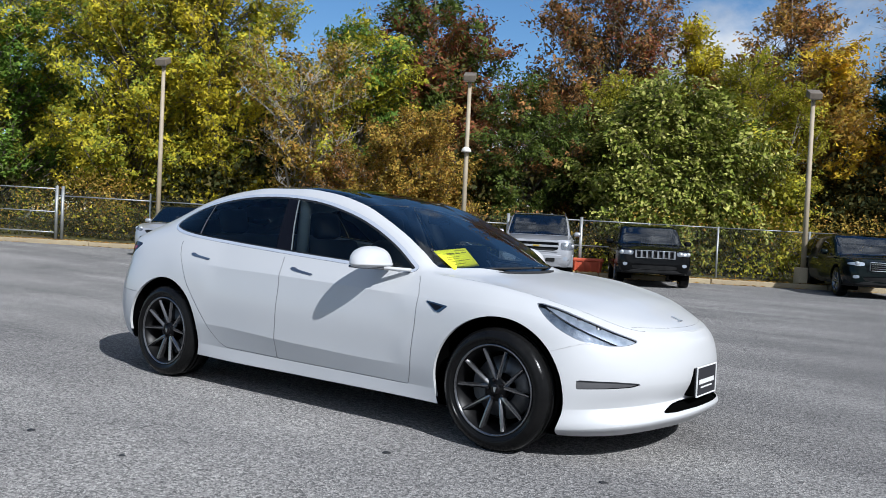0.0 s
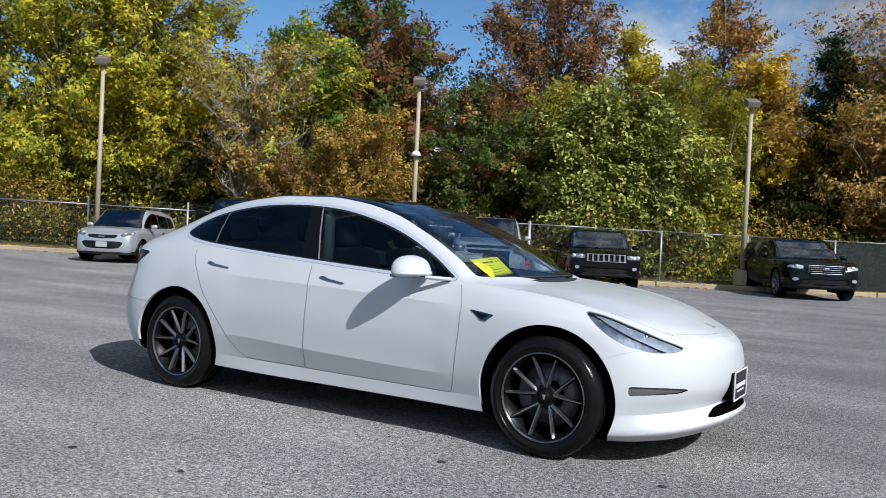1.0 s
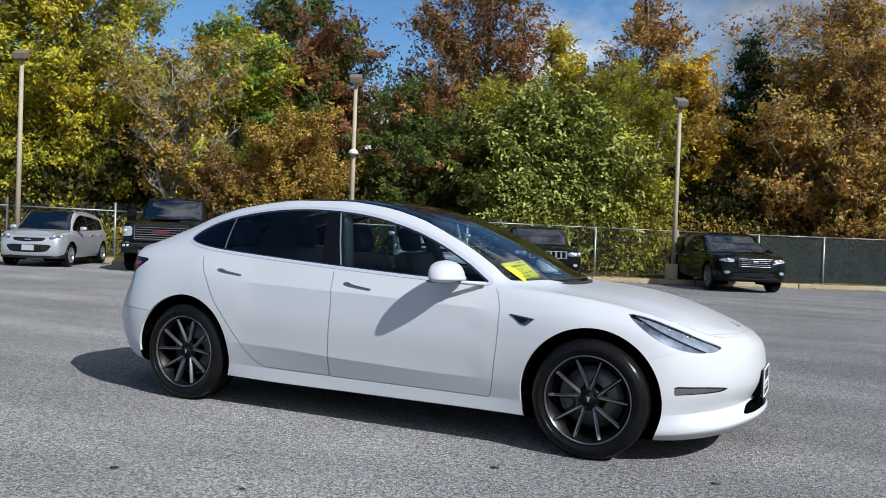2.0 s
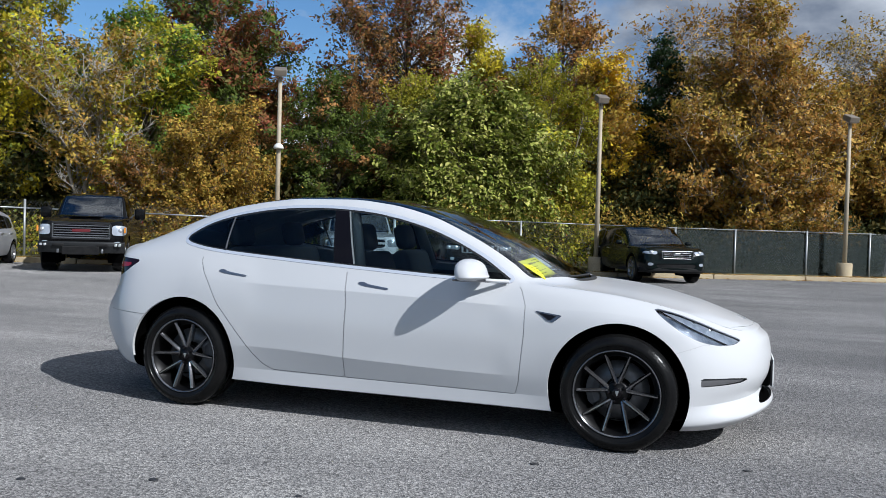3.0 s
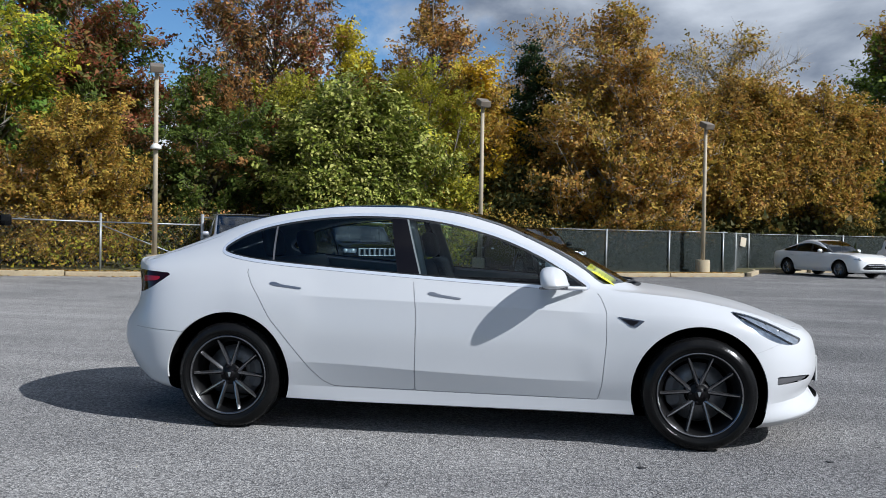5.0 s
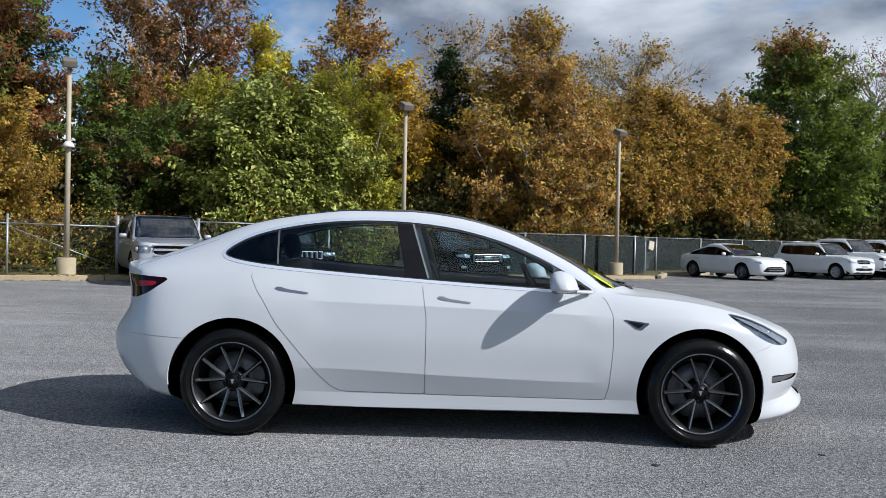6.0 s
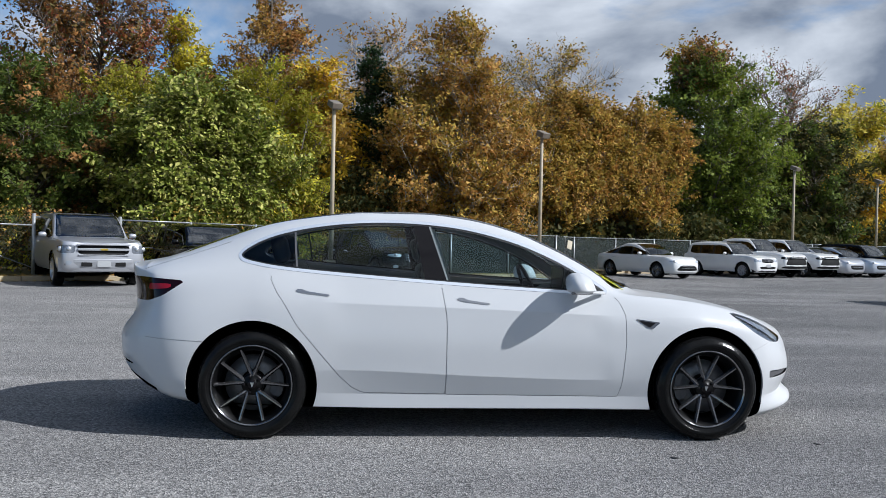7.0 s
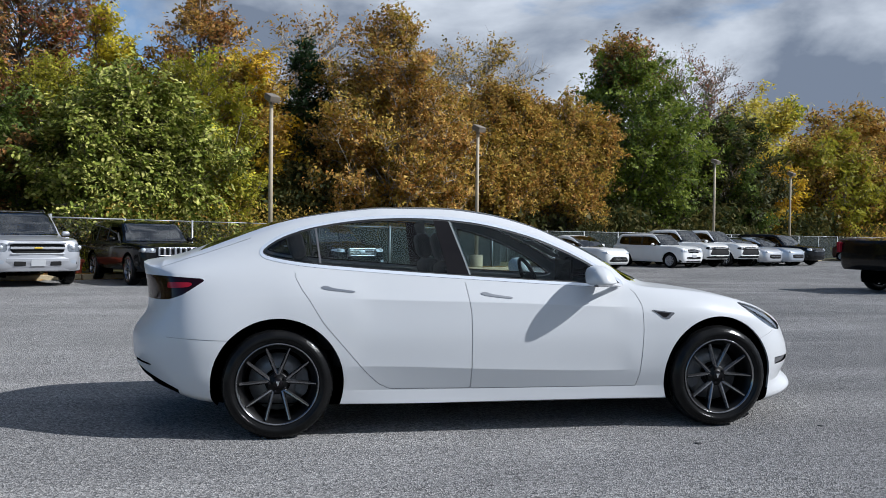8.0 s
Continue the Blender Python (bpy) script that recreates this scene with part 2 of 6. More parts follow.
def outline_distance(pts, poly):
    """Signed distance of points to a closed polygon, negative inside."""
    pts, a = np.asarray(pts, float), np.asarray(poly, float)
    b = np.roll(a, -1, 0)
    best = np.full(len(pts), 1e9)
    inside = np.zeros(len(pts), bool)
    for p, q in zip(a, b):
        e, w = q - p, pts - p
        u = np.clip((w @ e) / (e @ e + 1e-12), 0, 1)
        best = np.minimum(best, ((w - u[:, None] * e) ** 2).sum(1))
        cond = (p[1] > pts[:, 1]) != (q[1] > pts[:, 1])
        with np.errstate(divide="ignore", invalid="ignore"):
            cross = (q[0] - p[0]) * (pts[:, 1] - p[1]) / (q[1] - p[1]) + p[0]
        inside ^= cond & (pts[:, 0] < cross)
    return np.where(inside, -1, 1) * np.sqrt(best)


def split(piece, value):
    """Cuts a piece (rows x, y, z, key, normal; triangles) along value = 0. Returns (value < 0, the rest)."""
    V, T = piece
    if len(T) == 0:
        return (V, T), (V, T)
    f = np.where(np.abs(value) < 1e-7, 1e-7, value)
    neg = (f < 0)[T]
    count = neg.sum(1)
    ins, outs = [T[count == 3]], [T[count == 0]]
    extra, made, n = [], {}, len(V)

    def cut(i, j):
        key = (min(i, j), max(i, j))
        if key not in made:
            u = f[i] / (f[i] - f[j])
            made[key] = n + len(extra)
            extra.append(V[i] + u * (V[j] - V[i]))
        return made[key]

    more_in, more_out = [], []
    for tri, side in zip(T[(count == 1) | (count == 2)], neg[(count == 1) | (count == 2)]):
        lone = bool(side.sum() == 1)
        k = int(np.nonzero(side == lone)[0][0])
        a, b, c = int(tri[k]), int(tri[(k + 1) % 3]), int(tri[(k + 2) % 3])
        ab, ac = cut(a, b), cut(a, c)
        (more_in if lone else more_out).append((a, ab, ac))
        (more_out if lone else more_in).extend([(ab, b, c), (ab, c, ac)])
    W = np.concatenate([V, np.array(extra)]) if extra else V
    out = []
    for keep, more in ((ins, more_in), (outs, more_out)):
        t = np.concatenate([keep[0], np.array(more, int).reshape(-1, 3)])
        used, back = np.unique(t, return_inverse=True)
        out.append((W[used], back.reshape(-1, 3)))
    return out[0], out[1]


def mirrored(piece):
    V, T = piece
    W = V.copy()
    W[:, 1] *= -1
    W[:, 5] *= -1
    return W, T[:, ::-1]


def both(a, b):
    return np.concatenate([a[0], b[0]]), np.concatenate([a[1], b[1] + len(a[0])])


def shell(name, piece, mat, parent, label="", lift=0.0):
    """Links a piece of bodywork; lift moves it along its normals."""
    V, T = piece
    if len(T) == 0:
        return None
    return link_mesh(name, V[:, :3] + lift * V[:, 4:7], T, mat, parent, label, True, V[:, 4:7])


# ==== bodywork ====


def bodywork(levels, crown, rail, rows=300, steps=9, crease=None):
    """Half a car body (y > 0) as one sheet. levels: curves from the tail's middle round the side to the nose's middle, lowest first;
    the last one is the shoulder. crease: (key, x from, x to) of each sharp fold, the longest first. crown: (x, z) along the middle of bonnet, roof and boot. rail: (x, y, z) of the roof's edge."""
    knots = np.asarray(levels, float)
    mid = knots[len(knots) // 2]
    t = np.r_[0, np.cumsum(np.linalg.norm(np.diff(mid[:, :2], axis=0), axis=1))]
    t /= t[-1]
    s = np.linspace(0, 1, rows)
    # the curves run on over the middle as their own mirror image, so that nose and tail are smooth there
    turned = knots * (1, -1, 1)
    longer = np.concatenate([turned[:, 1:2], knots, turned[:, -2:-1]], 1)
    t_long = np.r_[2 * t[0] - t[1], t, 2 * t[-1] - t[-2]]
    lines = [curve_through(k, s, t_long) for k in longer]
    edge = lines[-1]
    edge[:, 1] = np.maximum(edge[:, 1], 0)
    crown, rail = np.asarray(crown, float), np.asarray(rail, float)
    zc = np.maximum(smooth_at(crown[:, 0], crown[:, 1], edge[:, 0]), edge[:, 2])
    yr = np.minimum(smooth_at(rail[:, 0], rail[:, 1], edge[:, 0]), edge[:, 1] * 0.93)
    share = smooth_at(rail[:, 0], rail[:, 2], edge[:, 0])
    zr = np.maximum(np.minimum(share, zc), edge[:, 2])
    R = np.stack([edge[:, 0], yr, zr], 1)
    G = edge + 0.5 * (R - edge)
    G[:, 1] += 0.10 * (edge[:, 1] - R[:, 1])
    M = np.stack([edge[:, 0], yr * 0.55, zr + 0.74 * (zc - zr)], 1)
    C = np.stack([edge[:, 0], 0 * yr, zc], 1)
    keys = np.stack(lines + [G, R, M, C], 1)
    nk = keys.shape[1]
    fine = np.arange((nk - 1) * steps + 1) / steps
    for k, _, _ in crease or ():
        fine = np.sort(np.r_[fine, k - 0.025, k + 0.025])
    grid = np.empty((rows, len(fine), 3))
    for i in range(rows):
        d = np.linalg.norm(np.diff(keys[i], axis=0), axis=1) + 2e-3
        u = np.r_[0, np.cumsum(d)]
        at = np.interp(fine, np.arange(nk), u)
        grid[i] = curve_through(keys[i], at / u[-1], u / u[-1])
        # folds, each lying within the one before it
        folds = []
        for k, x0, x1 in crease or ():
            x = keys[i][k][0]
            w = float(np.clip((x - x0) / 0.12, 0, 1) * np.clip((x1 - x) / 0.12, 0, 1))
            folds.append(k)
            if w > 0:
                folded = grid[i].copy()
                ends = [0] + sorted(folds) + [nk - 1]
                for a, b in zip(ends[:-1], ends[1:]):
                    inside = (fine >= a) & (fine <= b)
                    share = (at[inside] - u[a]) / (u[b] - u[a])
                    if b - a == 1:
                        folded[inside] = keys[i][a] + share[:, None] * (keys[i][b] - keys[i][a])
                    else:
                        folded[inside] = curve_through(keys[i][a:b + 1], share, (u[a:b + 1] - u[a]) / (u[b] - u[a]))
                grid[i] += w * (folded - grid[i])
    grid[..., 1] = np.maximum(grid[..., 1], 0)
    V = grid.reshape(-1, 3)
    n = len(fine)
    i, j = np.meshgrid(np.arange(rows - 1), np.arange(n - 1), indexing="ij")
    a, b, c, d = i * n + j, i * n + j + 1, (i + 1) * n + j + 1, (i + 1) * n + j
    T = np.concatenate([np.stack([a, b, c], -1).reshape(-1, 3), np.stack([a, c, d], -1).reshape(-1, 3)])
    fn = np.cross(V[T[:, 1]] - V[T[:, 0]], V[T[:, 2]] - V[T[:, 0]])
    big = np.linalg.norm(fn, axis=1) > 1e-9
    T, fn = T[big], fn[big]
    N = np.zeros_like(V)
    for k in range(3):
        np.add.at(N, T[:, k], fn)
    on_middle = V[:, 1] < 1e-4
    N[on_middle, 1] = 0
    N /= np.linalg.norm(N, axis=1, keepdims=True) + 1e-12
    if (N[:, 1] * V[:, 1]).sum() < 0:
        N, T = -N, T[:, ::-1]
    K = np.tile(fine, rows)[:, None]
    return np.concatenate([V, K, N], 1), T


def side_at(piece, x, z):
    """The body's half width at (x, z) on its side."""
    V = piece[0]
    d = (V[:, 0] - x) ** 2 + (V[:, 2] - z) ** 2 + np.where(V[:, 1] < 0.05, 9, 0)
    k = np.argpartition(d, 8)[:8]
    a = np.stack([np.ones(len(k)), V[k, 0] - x, V[k, 2] - z], 1)
    return float(np.linalg.lstsq(a, V[k, 1], rcond=None)[0][0])


def decal(name, piece, poly, mat, parent, side, label="", lift=0.003, thick=0.012, tilt=0.0):
    """A crisp raised plate on the body's side, from its outline in side view."""
    bm = bmesh.new()
    ring = [bm.verts.new((x, side * (side_at(piece, x, z) + lift), z)) for x, z in poly]
    bm.faces.new(ring)
    out = bmesh.ops.extrude_face_region(bm, geom=bm.faces[:])
    for v in out["geom"]:
        if isinstance(v, bmesh.types.BMVert):
            v.co.y -= side * thick
    bmesh.ops.recalc_face_normals(bm, faces=bm.faces[:])
    return part(name, bm, mat, parent, label)


def arch_lip(piece, cx, cz, r, depth=0.05, a0=-20, a1=200):
    """The turned-in edge of a wheel opening."""
    ang = np.linspace(radians(a0), radians(a1), 60)
    vs, fs = [], []
    for i, a in enumerate(ang):
        x, z = cx + r * math.cos(a), cz + r * math.sin(a)
        y = side_at(piece, x, z)
        vs += [(x, y, z), (x, y - depth, z)]
        if i:
            fs.append((2 * i - 2, 2 * i - 1, 2 * i + 1, 2 * i))
    return vs, fs


def wheel_well(cx, cz, r, y0, y1, segs=28, piece=None):
    ang = np.linspace(radians(-24), radians(204), segs)
    vs, fs = [], []
    for i, a in enumerate(ang):
        x, z = cx + r * math.cos(a), cz + r * math.sin(a)
        vs += [(x, y0, z), (x, side_at(piece, x, z) - 0.018 if piece else y1, z)]
        if i:
            fs.append((2 * i - 2, 2 * i - 1, 2 * i + 1, 2 * i))
    fs.append(tuple(range(0, 2 * segs, 2)))
    return vs, fs


def floor_pan(piece, thickness=0.0):
    """Closes the underside from the lowest curve to the middle."""
    V = piece[0]
    low = V[V[:, 3] < 1e-6][:, :3]
    vs, fs = [], []
    for i, p in enumerate(low):
        vs += [p, (p[0], 0.0, p[2])]
        if i:
            fs.append((2 * i - 2, 2 * i - 1, 2 * i + 1, 2 * i))
    return vs, fs


def flip_y(vf):
    v, f = vf
    v = np.asarray(v, float).copy()
    v[:, 1] *= -1
    return v, [tuple(reversed(q)) for q in f]


def bmesh_wedge(w):
    """A small upright wedge on the hub cap."""
    bm = bmesh.new()
    front = [bm.verts.new(p) for p in ((-.011, -w * .735, .013), (.011, -w * .735, .013), (.002, -w * .735, -.015), (-.002, -w * .735, -.015))]
    back = [bm.verts.new((v.co.x, -w * .70, v.co.z)) for v in front]
    bm.faces.new(front)
    bm.faces.new(back[::-1])
    for i in range(4):
        bm.faces.new((front[i - 1], front[i], back[i], back[i - 1]))
    bmesh.ops.recalc_face_normals(bm, faces=bm.faces)
    return bm


def wheel(parent, x, y, r, width, rim_r, spokes, rim_mat, side, detail=True):
    """A wheel whose outer face looks to -y for side -1, +y for side 1."""
    hub = new("wheel")
    hub.parent = parent
    hub.location = (x, y, r)
    if side > 0:
        hub.rotation_euler = (0, 0, math.pi)
    w = width / 2
    segs = 64 if detail else 28
    tread = [(rim_r - 0.008, -w * 0.86), (rim_r + 0.012, -w * 0.97), (rim_r + 0.35 * (r - rim_r), -w * 1.04), (r - 0.022, -w * 0.97),
             (r - 0.006, -w * 0.82), (r, -w * 0.6), (r, w * 0.6), (r - 0.006, w * 0.82), (r - 0.03, w), (rim_r, w * 0.86)]
    if detail:
        tread[5:7] = [(r, -w * 0.60), (r, -w * 0.36), (r - 0.007, -w * 0.34), (r - 0.007, -w * 0.29), (r, -w * 0.27), (r, -w * 0.04),
                      (r - 0.007, -w * 0.02), (r - 0.007, w * 0.02), (r, w * 0.04), (r, w * 0.6)]
        # raised bands on the sidewall
        tread[2:3] = [(rim_r + 0.022, -w * 1.0), (rim_r + 0.026, -w * 1.02), (rim_r + 0.30 * (r - rim_r), -w * 1.04),
                      (rim_r + 0.34 * (r - rim_r), -w * 1.055), (rim_r + 0.55 * (r - rim_r), -w * 1.05), (rim_r + 0.58 * (r - rim_r), -w * 1.03)]
    v, f = lathe(tread, segs)
    link_mesh("tyre", v, f, TYRE, hub)
    barrel = [(rim_r + 0.003, -w * 0.93), (rim_r - 0.001, -w * 0.99), (rim_r - 0.005, -w * 0.98), (rim_r - 0.013, -w * 0.80),
              (rim_r - 0.034, -w * 0.4), (rim_r - 0.05, w * 0.8), (rim_r, w * 0.86)]
    v, f = lathe(barrel, segs)
    rim = link_mesh("rim", v, f, rim_mat, hub)
    if detail:
        v, f = lathe([(rim_r - 0.010, -w * 0.90), (rim_r - 0.024, -w * 0.78), (rim_r - 0.042, -w * 0.3), (rim_r - 0.055, w * 0.75), (0.02, w * 0.78)], segs)
        link_mesh("barrel", v, f, BARREL, rim)
    # spokes: tapered bars that dip towards the hub
    pieces = []
    inner, outer = 0.052, rim_r - 0.02
    for k in range(spokes):
        pair = (k % 2) * 2 - 1
        base = 2 * math.pi * (k // 2 * 2 + 0.5) / spokes
        a_out = base + pair * (2 * math.pi / spokes) * 0.5
        a_in = base + pair * (2 * math.pi / spokes) * (0.17 if detail else 0.30)
        path = []
        for u in np.linspace(0, 1, 7 if detail else 4):
            px = inner * math.cos(a_in) + u * (outer * math.cos(a_out) - inner * math.cos(a_in))
            pz = inner * math.sin(a_in) + u * (outer * math.sin(a_out) - inner * math.sin(a_in))
            rr, a = math.hypot(px, pz), math.atan2(pz, px)
            path.append((rr, a, -w * (0.62 + 0.30 * u**0.8), 0.0145 - 0.0035 * u if detail else 0.024))
        vs, fs = [], []
        for i, (rr, a, y0, hw) in enumerate(path):
            c, s = math.cos(a), math.sin(a)
            for dw, dy in ((-hw, 0.013), (-hw * 0.30, 0.0), (hw * 0.30, 0.0), (hw, 0.013), (hw * 0.8, 0.045), (-hw * 0.8, 0.045)):
                vs.append((rr * c - dw * s, y0 + dy, rr * s + dw * c))
            if i:
                for j in range(6):
                    q = (j + 1) % 6
                    fs.append(((i - 1) * 6 + j, i * 6 + j, i * 6 + q, (i - 1) * 6 + q))
        fs.append((0, 1, 2, 3, 4, 5))
        if detail:
            link_mesh("spoke", vs, fs, rim_mat, rim, smooth=False)
        else:
            pieces.append((vs, fs))
    if pieces:
        v, f = joined(pieces)
        link_mesh("spokes", v, f, rim_mat, rim, smooth=False)
    v, f = lathe([(0.0, -w * 0.66), (0.033, -w * 0.66), (0.036, -w * 0.60), (0.056, -w * 0.61), (0.066, -w * 0.56), (0.07, -w * 0.3), (0.0, -w * 0.25)], 32 if detail else 16)
    link_mesh("hub_plate", v, f, BARREL if detail else rim_mat, rim)
    v, f = lathe([(0.0, -w * 0.71), (0.024, -w * 0.705), (0.029, -w * 0.68), (0.030, -w * 0.64)], 24)
    link_mesh("hub_cap", v, f, BLACK_GLOSS if detail else rim_mat, rim)
    v, f = lathe([(0.08, w * 0.05), (0.175 * r / 0.334, w * 0.05), (0.175 * r / 0.334, w * 0.2), (0.08, w * 0.2)], segs)
    link_mesh("brake_disc", v, f, BRAKE, hub)
    if detail:
        for k in range(5):
            a = 2 * math.pi * (k + 0.5) / 5
            v, f = lathe([(0.0, -w * 0.70), (0.008, -w * 0.70), (0.010, -w * 0.68), (0.010, -w * 0.58)], 6)
            nut = link_mesh("lug_nut", v, f, BLACK_GLOSS, rim)
            nut.location = (0.05 * math.cos(a), 0, 0.05 * math.sin(a))
        a0 = math.pi if x > 0 else 0.0
        # the caliper: one casting bent round the disc
        ring_, faces_ = [], []
        for k, a in enumerate(np.linspace(a0 - radians(30), a0 + radians(30), 9)):
            inset = 0.010 if k in (0, 8) else 0.0
            for rr, yy in ((0.112 + inset, -w * .10), (0.150, -w * .16), (0.186 - inset, -w * .10), (0.190 - inset, w * .26), (0.112 + inset, w * .26)):
                ring_.append((rr * math.cos(a), yy, rr * math.sin(a)))
            if k:
                faces_ += [(5 * k - 5 + q, 5 * k + q, 5 * k + (q + 1) % 5, 5 * k - 5 + (q + 1) % 5) for q in range(5)]
        faces_ += [(4, 3, 2, 1, 0), tuple(range(40, 45))]
        link_mesh("brake_caliper", ring_, faces_, CALIPER, hub, "grey brake caliper", smooth=False)
        # plain wedge for the maker's mark
        part("badge", bmesh_wedge(w), CHROME, rim)
    return hub


# ==== the white sedan ====
car = thing("sedan", "pearl white four-door electric sedan with gunmetal alloy wheels on asphalt", "car")
SEDAN_LEVELS = (
    ((-2.27, 0, .30), (-2.22, .40, .29), (-2.07, .67, .27), (-1.92, .79, .235), (-1.4375, .82, .20), (-.8, .80, .185), (0, .80, .18),
     (.85, .80, .18), (1.4375, .80, .17), (1.78, .78, .135), (2.04, .60, .15), (2.18, .33, .17), (2.225, 0, .175)),
    ((-2.33, 0, .36), (-2.28, .42, .35), (-2.12, .70, .32), (-1.95, .84, .27), (-1.4375, .875, .22), (-.8, .878, .20), (0, .878, .20),
     (.85, .878, .20), (1.4375, .872, .19), (1.80, .845, .175), (2.105, .64, .215), (2.25, .36, .243), (2.30, 0, .258)),
    ((-2.365, 0, .43), (-2.315, .43, .42), (-2.15, .72, .39), (-1.97, .865, .34), (-1.4375, .905, .30), (-.8, .877, .285), (0, .876, .282),
     (.85, .879, .28), (1.4375, .89, .28), (1.825, .835, .285), (2.062, .592, .298), (2.185, .33, .312), (2.225, 0, .32)),
    ((-2.37, 0, .52), (-2.335, .43, .51), (-2.19, .73, .50), (-1.98, .88, .47), (-1.4375, .918, .44), (-.8, .914, .435), (0, .916, .405),
     (.85, .905, .39), (1.4375, .905, .42), (1.86, .83, .42), (2.11, .60, .42), (2.23, .34, .42), (2.27, 0, .42)),
    ((-2.37, 0, .60), (-2.335, .43, .60), (-2.195, .72, .60), (-1.99, .87, .62), (-1.4375, .922, .63), (-.8, .914, .62), (0, .912, .62),
     (.85, .908, .61), (1.4375, .905, .62), (1.86, .81, .58), (2.09, .585, .56), (2.225, .33, .56), (2.275, 0, .57)),
    ((-2.285, 0, .745), (-2.255, .42, .748), (-2.135, .69, .775), (-2.0, .81, .82), (-1.4375, .885, .86), (-.8, .885, .84), (0, .882, .82),
     (.85, .878, .79), (1.4375, .865, .78), (1.82, .775, .72), (2.055, .565, .645), (2.20, .32, .635), (2.255, 0, .635)),
    ((-2.32, 0, 1.045), (-2.27, .40, 1.035), (-2.115, .65, .998), (-2.02, .735, .985), (-1.4375, .80, 1.035), (-.8, .805, 1.015),
     (0, .80, .962), (.85, .775, .925), (1.4375, .745, .872), (1.80, .67, .79), (2.04, .515, .70), (2.165, .30, .68), (2.21, 0, .675)),
)
SEDAN_CROWN = ((-2.34, 1.045), (-2.1, 1.095), (-1.85, 1.19), (-1.52, 1.31), (-1.28, 1.365), (-1.04, 1.40), (-.76, 1.43), (-.45, 1.443),
               (-.2, 1.432), (.05, 1.39), (.3, 1.315), (.55, 1.215), (.8, 1.102), (1.0, .998), (1.13, .930), (1.16, .925), (1.3, .910), (1.55, .878), (1.8, .828),
               (2.0, .762), (2.14, .712), (2.225, .675))
SEDAN_RAIL = ((-2.34, .5, 1.04), (-2.2, .55, 1.03), (-1.97, .585, 1.085), (-1.73, .565, 1.175), (-1.43, .555, 1.29), (-1.21, .555, 1.345),
              (-1.0, .56, 1.378), (-.75, .565, 1.40), (-.4, .57, 1.40), (-.1, .58, 1.37), (.2, .605, 1.297), (.43, .64, 1.20), (.6, .67, 1.115),
              (.76, .70, 1.02), (.87, .71, .948), (1.0, .70, .918), (1.4, .66, .878), (1.8, .56, .80), (2.04, .42, .725), (2.225, .1, .675))
half = bodywork(SEDAN_LEVELS, SEDAN_CROWN, SEDAN_RAIL, crease=((2, -1.3, 2.6), (1, -1.2, 1.2), (3, -1.02, .82), (5, -1.0, .80)))
WHEELBASE, ARCH = 1.4375, 0.395


def xz(p):
    return p[0][:, [0, 2]]


def on_side(p, f, lo=0.0, hi=8.3):
    """Keeps a cut to the keys lo..hi of the sheet."""
    k = p[0][:, 3]
    return np.maximum(f, np.maximum(lo - k, k - hi) * 0.1)


body = half
for cx in (WHEELBASE, -WHEELBASE):
    V = body[0]
    f = np.hypot(V[:, 0] - cx, V[:, 2] - 0.335) - ARCH
    _, body = split(body, np.maximum(f, 0.45 - V[:, 1]))

DLO = rounded([(-1.545, 1.118), (-1.50, 1.092), (-1.29, 1.056), (-.87, 1.023), (-.28, .985), (.2, .957), (.52, .942), (.80, .930), (.745, .965),
               (.61, 1.055), (.43, 1.148), (.21, 1.238), (-.1, 1.315), (-.35, 1.343), (-.63, 1.352), (-.93, 1.334), (-1.21, 1.287), (-1.40, 1.228), (-1.52, 1.155)])
LAMP = rounded([(1.60, .825), (1.74, .795), (1.88, .742), (1.99, .690), (2.065, .657), (2.095, .640), (2.06, .618), (1.98, .617), (1.88, .640), (1.78, .690), (1.69, .752)], cut=0.2)
TAIL = rounded([(-2.45, .972), (-2.1, .972), (-1.86, .960), (-1.91, .925), (-2.0, .865), (-2.1, .828), (-2.45, .815)], cut=0.12)
FOG = [(1.888, .444), (2.05, .440), (2.150, .430), (2.105, .410), (2.03, .403), (1.890, .396)]
REAR_DOOR = rounded([(-1.345, .985), (-1.30, .90), (-1.255, .84), (-1.17, .70), (-1.04, .55), (-.91, .40), (-.83, .325), (-.76, .292), (-.30, .287), (-.25, .287), (-.25, .33), (-.25, .75), (-.285, .97), (-.29, 1.1), (-1.3, 1.1)], cut=0.08)
FRONT_DOOR = rounded([(-.2485, .33), (-.2485, .285), (-.20, .285), (.80, .280), (.85, .280), (.872, .36), (.895, .63), (.893, .80), (.86, .88), (.81, .935), (.75, 1.1), (-.29, 1.1), (-.283, .97), (-.248, .75)], cut=0.08)
VENT = [(.958, .771), (.966, .774), (1.108, .757), (1.112, .752), (1.068, .717), (1.060, .716), (1.030, .723)]
HANDLES = [[(x, z), (x + .012, z + .008), (x + .035, z + .008), (x + .060, z - .001), (x + .085, z - .007), (x + .200, z - .022), (x + .207, z - .026), (x + .204, z - .031),
            (x + .190, z - .033), (x + .060, z - .019), (x + .025, z - .013), (x + .006, z - .007)] for x, z in ((-1.185, .917), (-.185, .880))]
VENT_INSET = [(.975, .766), (1.083, .752), (1.048, .726), (1.034, .728)]

dlo = on_side(body, outline_distance(xz(body), DLO), 5.9, 8.28)
window, body = split(body, dlo)
ring, body = split(body, on_side(body, outline_distance(xz(body), DLO) - 0.019, 5.7, 8.45))
